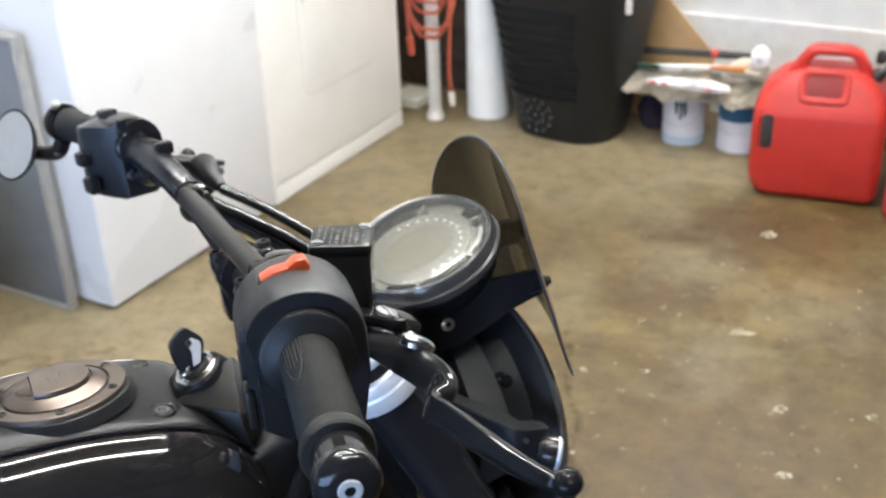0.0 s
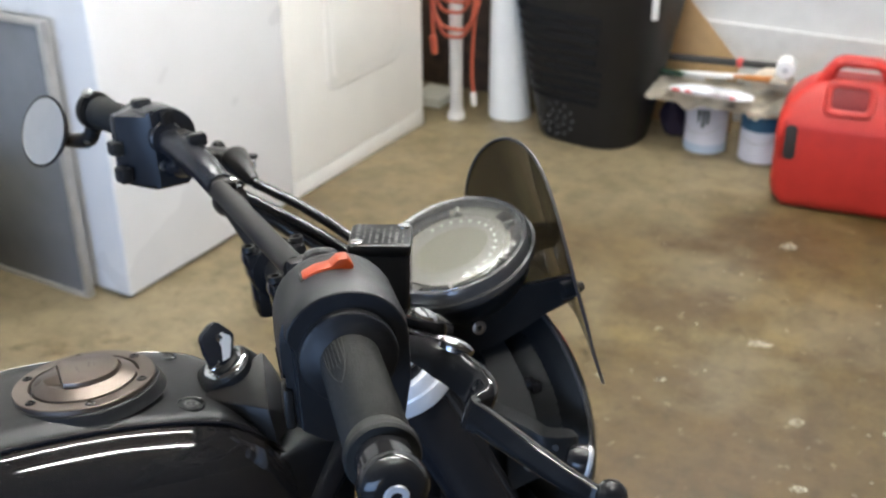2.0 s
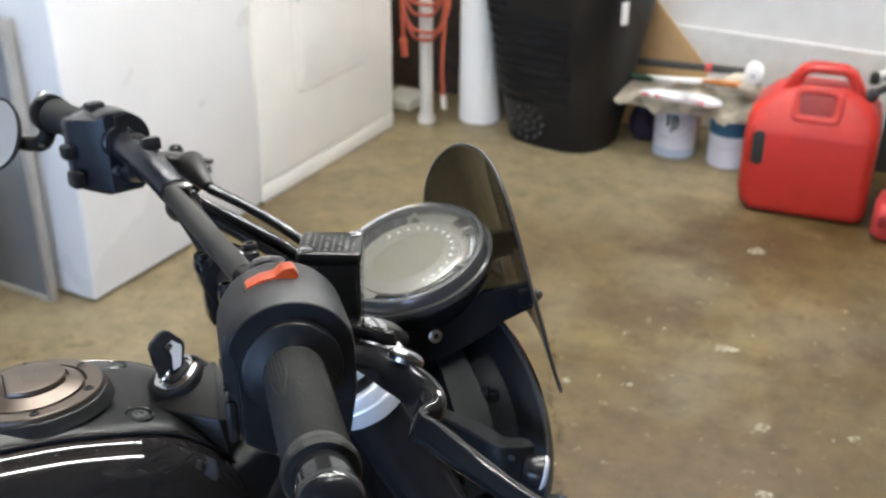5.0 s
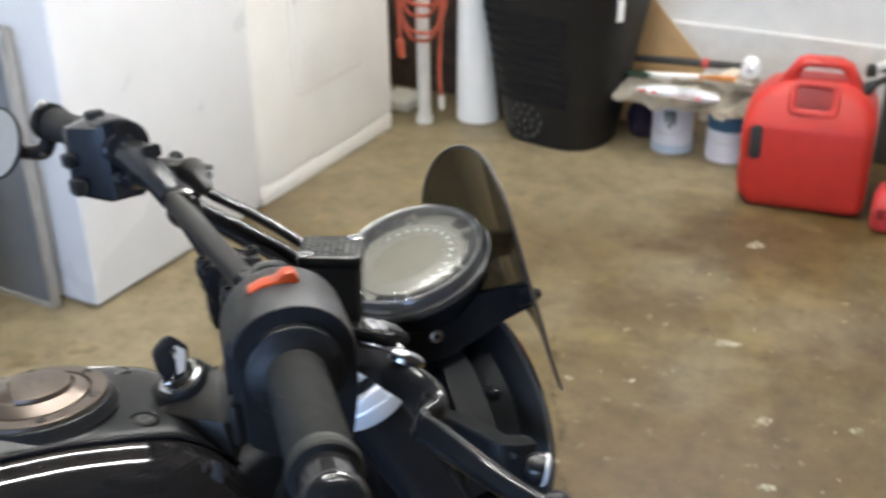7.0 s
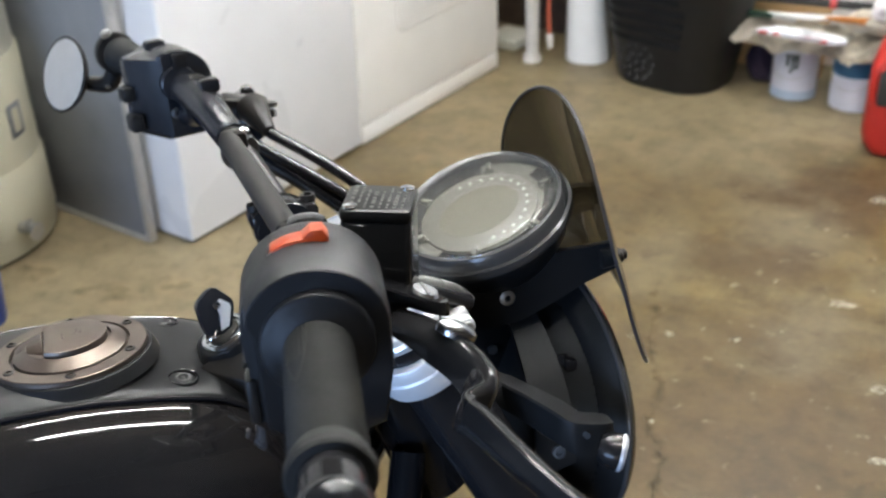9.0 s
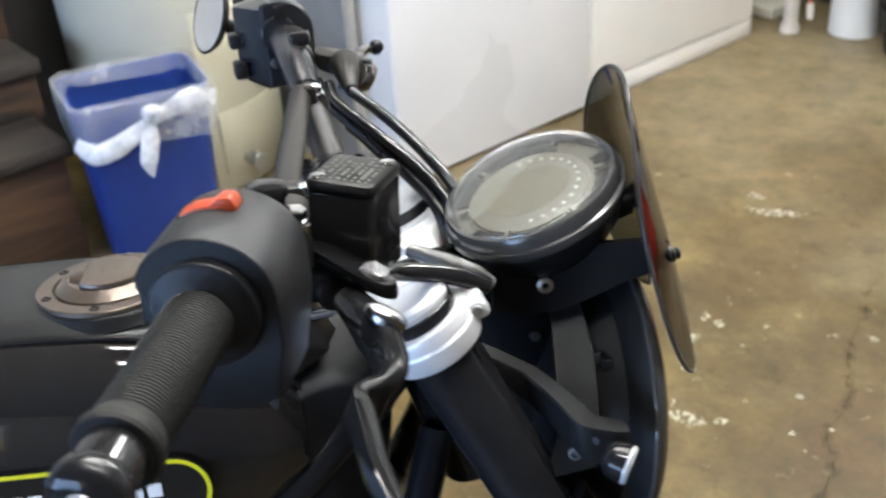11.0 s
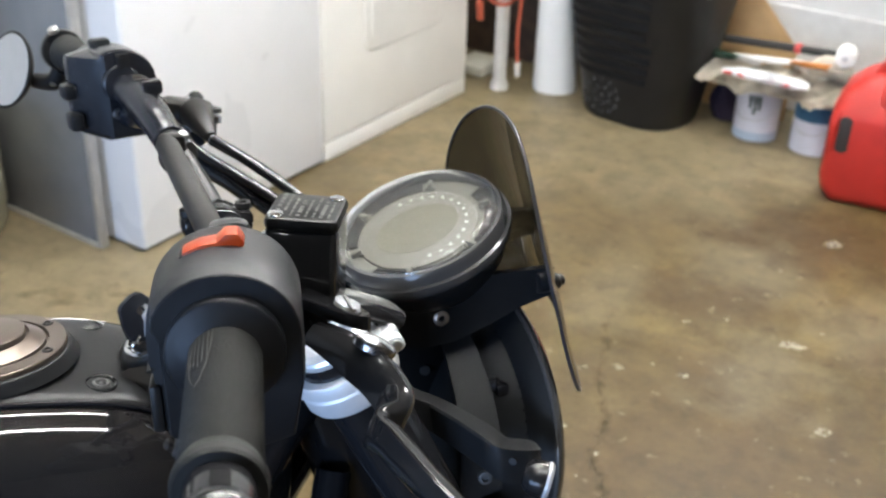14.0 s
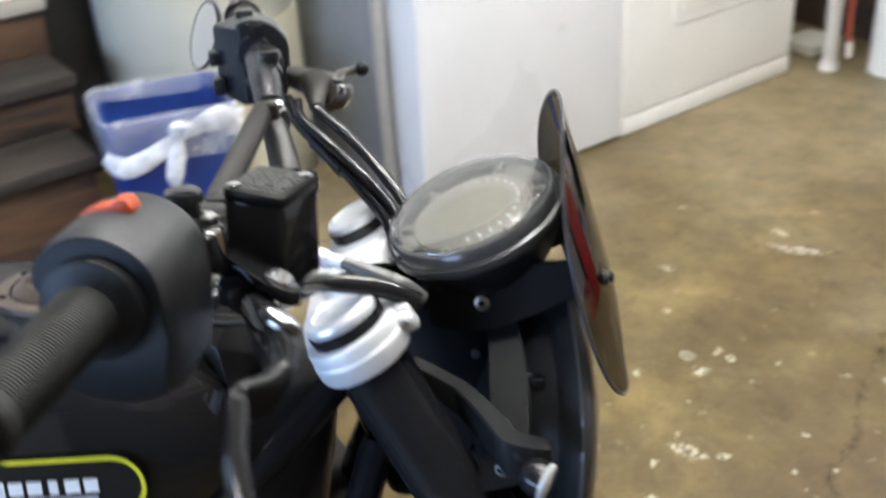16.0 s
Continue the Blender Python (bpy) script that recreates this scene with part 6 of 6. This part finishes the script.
solo("drop_cloth", cloth, M_CLOTH, "crumpled grey drop cloth on the paint tray", "drop cloth")
lump = bmesh.new()
bmesh.ops.create_icosphere(lump, subdivisions=3, radius=1.0)
for v in lump.verts:
    k = 1 + 0.12 * math.sin(5 * v.co.x + 3 * v.co.z) + 0.10 * math.sin(7 * v.co.y - 4 * v.co.x)
    v.co = Vector((-0.955 + 0.055 * k * v.co.x, 3.62 + 0.070 * k * v.co.y, max(0.0, 0.070 + 0.080 * k * v.co.z)))
solo("rag", lump, M_PURPLE, "crumpled dark purple rag on the floor by the cans", "rag")
tool = thing("scraper", pose(0, 0, 0), "paint scraper with a dark green handle", "scraper")
part("handle", sweep([(-1.04, 3.52, 0.246), (-0.99, 3.51, 0.252), (-0.94, 3.505, 0.254), (-0.91, 3.50, 0.254)], [0.008, 0.012, 0.010, 0.007], 10, 4), M_GREEN, tool)
part("blade", box((-0.875, 3.495, 0.254), (0.075, 0.035, 0.002), 0.0006, 1, pose(0, 0, 0, 4, 2, -4)), M_STEEL, tool, "steel scraper blade")
pack = thing("plastic_packet", pose(0, 0, 0), "white plastic packet with red print lying on the cloth", "packet")
part("wrap", sweep([(-0.925, 3.425, 0.232), (-0.86, 3.415, 0.240), (-0.78, 3.412, 0.243), (-0.70, 3.418, 0.240), (-0.66, 3.43, 0.236)], [0.012, 0.026, 0.029, 0.027, 0.016], 14, 5, 0.6, (0, 0, 1)), M_BAGKNOT, pack)
part("print", join(*[box((-0.90 + 0.045 * k, 3.3895, 0.240), (0.026, 0.002, 0.010), 0) for k in range(5)]), M_PRINT, pack, "red print")
brush = thing("paint_brush", pose(0, 0, 0), "paint brush with an orange-brown wooden handle", "paint brush")
part("handle", sweep([(-0.76, 3.54, 0.262), (-0.71, 3.53, 0.268), (-0.66, 3.525, 0.273), (-0.63, 3.52, 0.275)], [0.005, 0.010, 0.009, 0.014], 10, 4), M_BRUSH, brush)
part("bristles", box((-0.605, 3.515, 0.275), (0.055, 0.05, 0.016), 0.004), M_CLOTH, brush)
pole = thing("roller_pole", pose(0, 0, 0), "black roller pole with red ends lying on the tray", "roller pole")
part("tube", rod((-1.08, 3.63, 0.262), (-0.62, 3.62, 0.292), 0.013), M_DARK, pole)
part("red_end", rod((-1.10, 3.63, 0.261), (-1.075, 3.63, 0.2625), 0.0155, bevel=0.002), M_PRINT, pole, "red end")
part("red_sleeve", rod((-0.775, 3.624, 0.282), (-0.755, 3.624, 0.2835), 0.0165, bevel=0.002), M_PRINT, pole, "red sleeve")
stick = solo("mixing_stick", box((-0.86, 3.56, 0.246), (0.26, 0.03, 0.012), 0.003, 2, pose(0, 0, 0, 0, -4, 6)), M_ROLL, "pale wooden mixing stick on the tray", "stick")
roller = thing("paint_roller", pose(0, 0, 0), "white paint roller sleeve standing on the cloth", "paint roller")
part("sleeve", rod((-0.590, 3.500, 0.318), (-0.604, 3.575, 0.318), 0.029, bevel=0.005), M_ROLL, roller)
part("core", rod((-0.5895, 3.497, 0.318), (-0.592, 3.515, 0.318), 0.009, bevel=0.002), M_STEEL, roller)
part("rag", sweep([(-0.70, 3.56, 0.24), (-0.66, 3.57, 0.262), (-0.61, 3.56, 0.262), (-0.56, 3.55, 0.245)], [0.02, 0.035, 0.034, 0.02], 10, 4), M_CLOTH, roller)


# red fuel cans
def fuel_can(name, place, outline, depth, shoulder, mat, label):
    ob = thing(name, place, label, "fuel can", "fuel cans")
    body = prism(outline, depth, pose(0, depth, 0, 90, 0, 0), min(0.035, depth * 0.2), 4)
    for z in (shoulder - 0.006, shoulder + 0.006):
        bmesh.ops.bisect_plane(body, geom=body.verts[:] + body.edges[:] + body.faces[:], plane_co=(0, 0, z), plane_no=(0, 0, 1))
    for v in body.verts:
        v.co.y += max(0.0, v.co.z - shoulder) * 0.45 * min(1.0, max(0.0, 1 - v.co.y / (0.6 * depth)))
    part("body", body, mat, ob, crease=50)
    return ob


big_line = [(-0.155, 0.0), (0.165, 0.0), (0.188, 0.012), (0.197, 0.035), (0.198, 0.285), (0.187, 0.325), (0.158, 0.352), (0.115, 0.380), (-0.080, 0.380), (-0.130, 0.358), (-0.172, 0.325), (-0.192, 0.285), (-0.197, 0.24), (-0.198, 0.072), (-0.188, 0.034)]
can5 = fuel_can("fuel_can", pose(-0.340, 3.212, 0, 0, 0, 8), big_line, 0.215, 0.255, M_RED, "large red plastic fuel can with moulded handles")
can5.scale.x = 0.94
part("top_handle", framed([(-0.125, 0.345), (-0.085, 0.405), (-0.058, 0.438), (-0.030, 0.448), (0.070, 0.448), (0.102, 0.434), (0.130, 0.395), (0.150, 0.345)],
                          [(-0.050, 0.388), (-0.047, 0.400), (-0.038, 0.414), (-0.022, 0.422), (0.064, 0.422), (0.080, 0.413), (0.088, 0.400), (0.092, 0.388)], 0.062, pose(0, 0.136, 0, 90, 0, 0), 0.012), M_RED, can5, "moulded carrying handle", crease=60)
# flat dark red sheet; the recess shade is in its colour
part("front_recess_shade", prism(rounded(0.110, 0.070, 0.012), 0.004, pose(0.006, 0.0420, 0.3405, 66, 0, 0), 0.001), M_REDSHADE, can5, "dark red patch painted as the shaded recess under the front grip")
part("front_grip", framed(rounded(0.150, 0.105, 0.026), rounded(0.106, 0.062, 0.014), 0.022, pose(0.006, 0.0540, 0.336, 66, 0, 0), 0.006), M_RED, can5, "front tilting grip", crease=60)
# near-black sheet painting the shade behind the side grip
part("side_recess_shade", prism(rounded(0.036, 0.104, 0.014), 0.006, pose(-0.148, 0.0035, 0.208, 90, 0, 0), 0.001), M_DARK, can5)
part("side_grip", sweep([(-0.172, 0.018, 0.270), (-0.178, 0.008, 0.240), (-0.180, 0.006, 0.208), (-0.178, 0.008, 0.175), (-0.172, 0.018, 0.145)], 0.013, 10, 5), M_RED, can5)
part("spout", join(rod((0.135, 0.10, 0.350), (0.165, 0.10, 0.385), 0.022, 0.018, bevel=0.003), rod((0.160, 0.10, 0.380), (0.215, 0.13, 0.405), 0.013, 0.010, bevel=0.002), lathe([(0.026, -0.012), (0.028, -0.008), (0.028, 0.010), (0.024, 0.013)], (0.135, 0.10, 0.350), (0.6, 0, 0.75), 22)), M_DARK, can5, "black pouring spout")
small_line = [(-0.095, 0.0), (0.115, 0.0), (0.128, 0.010), (0.130, 0.085), (0.118, 0.110), (0.075, 0.122), (-0.075, 0.122), (-0.105, 0.110), (-0.115, 0.080), (-0.115, 0.018)]
can1 = fuel_can("fuel_can", pose(-0.015, 3.175, 0, 0, 0, 5), small_line, 0.15, 0.085, M_RED2, "small red plastic fuel can with a yellow cap")
part("handle", framed([(-0.095, 0.100), (-0.080, 0.150), (-0.062, 0.172), (-0.040, 0.180), (0.050, 0.180), (0.074, 0.172), (0.092, 0.150), (0.105, 0.100)],
                      [(-0.050, 0.118), (-0.048, 0.135), (-0.042, 0.146), (-0.030, 0.150), (0.042, 0.150), (0.054, 0.146), (0.060, 0.135), (0.062, 0.118)], 0.048, pose(0, 0.100, 0, 90, 0, 0), 0.010), M_RED2, can1, "moulded handle", crease=60)
# flat dark red sheet in place of a shaded hollow
part("recess", prism(rounded(0.024, 0.034, 0.009), 0.004, pose(-0.087, 0.0015, 0.065, 90, 0, 0), 0.001), M_REDSHADE, can1)
part("cap", lathe([(0.015, 0), (0.015, 0.012), (0.012, 0.015), (0, 0.015)], (-0.068, 0.085, 0.150), (-0.2, 0, 1), 20), M_YELLOW, can1, "yellow vent cap")

# leaning things beside the cans
solo("dark_board", box((-0.130, 3.735, 0.155), (0.160, 0.05, 0.31), 0.006, 2, pose(0, 0, 0, -3, 0, 0)), M_DARK, "dark slab standing against the wall", "board")
solo("grey_batten", box((-0.042, 3.690, 0.448), (0.038, 0.022, 0.90), 0.003, 2, pose(0, 0, 0, -5, 1, 0)), M_PIPE, "pale grey batten leaning on the wall", "batten")
wand = thing("spray_wand", pose(-0.104, 0, -0.069), "spray gun with a red grip lying on the dark slab", "spray gun")
part("tube", rod((-0.155, 3.68, 0.385), (0.02, 3.72, 0.47), 0.012), M_ROLL, wand)
part("red_grip", rod((-0.085, 3.695, 0.42), (-0.045, 3.705, 0.44), 0.018, bevel=0.003), M_PRINT, wand, "red grip")
part("black_body", join(box((-0.06, 3.70, 0.392), (0.15, 0.03, 0.026), 0.006), box((-0.15, 3.68, 0.385), (0.03, 0.035, 0.04), 0.008)), M_DARK, wand)
part("yellow_clip", box((-0.018, 3.685, 0.395), (0.022, 0.02, 0.026), 0.003), M_YELLOW, wand)

# ---- floor marks ----
def blob(x, y, r, z, rng, stretch=1.0, turn=0.0):
    bm = bmesh.new()
    n = 11
    c = bm.verts.new((x, y, z + 0.0012))
    ca, sa = math.cos(turn), math.sin(turn)
    ring0 = []
    for k in range(n):
        a = 2 * math.pi * k / n
        q = r * rng.uniform(0.55, 1.25)
        u, v = q * math.cos(a) * stretch, q * math.sin(a)
        ring0.append(bm.verts.new((x + u * ca - v * sa, y + u * sa + v * ca, z)))
    for k in range(n):
        bm.faces.new((c, ring0[k], ring0[(k + 1) % n]))
    return bm


rng = random.Random(21)
flecks = []
for x, y, r, st in ((-1.11, 2.405, 0.020, 1.3), (-1.02, 2.38, 0.022, 3.2), (-1.36, 2.333, 0.009, 1.0), (-1.174, 2.084, 0.012, 1.5), (-1.05, 1.95, 0.009, 1.3), (-0.905, 1.857, 0.014, 1.6), (-0.85, 1.838, 0.015, 1.8), (-0.833, 1.915, 0.008, 1.0),
                    (-0.925, 1.735, 0.012, 1.5), (-0.694, 1.635, 0.017, 2.4), (-0.645, 1.674, 0.010, 1.6), (-0.644, 1.491, 0.015, 1.2), (-0.636, 1.451, 0.010, 1.4), (-0.65, 2.042, 0.008, 1.5), (-0.59, 2.089, 0.010, 1.3), (-1.12, 2.553, 0.009, 1.0),
                    (-0.103, 2.724, 0.007, 1.0), (-0.545, 2.35, 0.009, 1.3), (-0.462, 2.145, 0.009, 1.4), (-0.153, 2.13, 0.013, 1.2), (0.023, 2.183, 0.011, 1.3), (-0.387, 2.943, 0.022, 1.4), (-0.313, 2.403, 0.018, 1.8), (-0.09, 1.915, 0.011, 1.8)):
    flecks.append(blob(x, y, r, 0.0015, rng, st, rng.uniform(0.1, 0.8)))
for k in range(20):
    x, y = rng.gauss(-0.80, 0.16), rng.gauss(1.78, 0.17)
    flecks.append(blob(x, y, rng.choice((0.003, 0.004, 0.006, 0.009)), 0.0013, rng, rng.uniform(1, 2.2), rng.uniform(0, 3)))
for k in range(36):
    x, y = rng.uniform(-1.5, 0.6), rng.uniform(1.2, 3.2)
    flecks.append(blob(x, y, rng.choice((0.002, 0.0025, 0.003, 0.005)), 0.0014, rng, rng.uniform(1, 1.8), rng.uniform(0, 3)))
for k in range(32):
    x, y = rng.uniform(-0.62, 0.55), rng.uniform(1.45, 2.75)
    flecks.append(blob(x, y, rng.choice((0.003, 0.004, 0.005, 0.007)), 0.0015, rng, rng.uniform(1, 1.7), rng.uniform(0, 3)))
solo("paint_flecks", join(*flecks), M_SPECK, "dried pale paint flecks on the concrete", "paint flecks", kind="stuff")
solo("dry_leaf", blob(0.02, 3.01, 0.025, 0.003, rng, 1.3, 0.4), M_LEAF, "dry orange-brown leaf on the floor", "leaf")


def crack(name, pts, w, mat, z, label):
    line = smooth_line([(x, y * 0.994, z) for x, y in pts], 10)
    bm, prev, r2 = bmesh.new(), None, random.Random(len(pts))
    for i, p in enumerate(line):
        t = (line[min(i + 1, len(line) - 1)] - line[max(i - 1, 0)]).normalized()
        nrm = Vector((-t.y, t.x, 0))
        p = p + nrm * r2.uniform(-0.006, 0.006)
        ww = w * r2.uniform(0.35, 1.2)
        pair = (bm.verts.new(p + nrm * ww), bm.verts.new(p - nrm * ww))
        if prev:
            bm.faces.new((prev[0], prev[1], pair[1], pair[0]))
        prev = pair
    return solo(name, bm, mat, label, "crack", "floor cracks")


NEAR = [(-0.70, 2.27), (-0.65, 2.16), (-0.60, 2.03), (-0.53, 1.92), (-0.49, 1.80), (-0.42, 1.70), (-0.38, 1.5)]
FAR = [(-0.74, 3.48), (-0.76, 3.25), (-0.72, 3.01), (-0.66, 2.92), (-0.69, 2.66), (-0.72, 2.38), (-0.70, 2.27)]
crack("floor_crack", NEAR, 0.0017, M_CRACK, 0.0013, "dark branching crack in the concrete floor")
crack("floor_crack", FAR, 0.0015, M_CRACKFAINT, 0.0013, "faint hairline crack in the concrete floor")
crack("floor_crack", [(-0.72, 3.01), (-0.55, 3.08), (-0.30, 3.02)], 0.0011, M_CRACKFAINT, 0.0015, "faint hairline crack in the concrete floor")
crack("damp_smear", NEAR, 0.014, M_SMEAR, 0.0009, "damp dark smear along the floor crack")
for x, y, r, st, tn in ((-1.78, 1.56, 0.050, 2.0, 0.5), (-1.68, 1.66, 0.03, 1.6, 0.2), (-2.02, 1.50, 0.045, 1.5, 0.9)):
    solo("rust_stain", blob(x, y, r, 0.0010, rng, st, tn), M_RUST, "rusty water stain on the concrete", "stain", "rust stains")
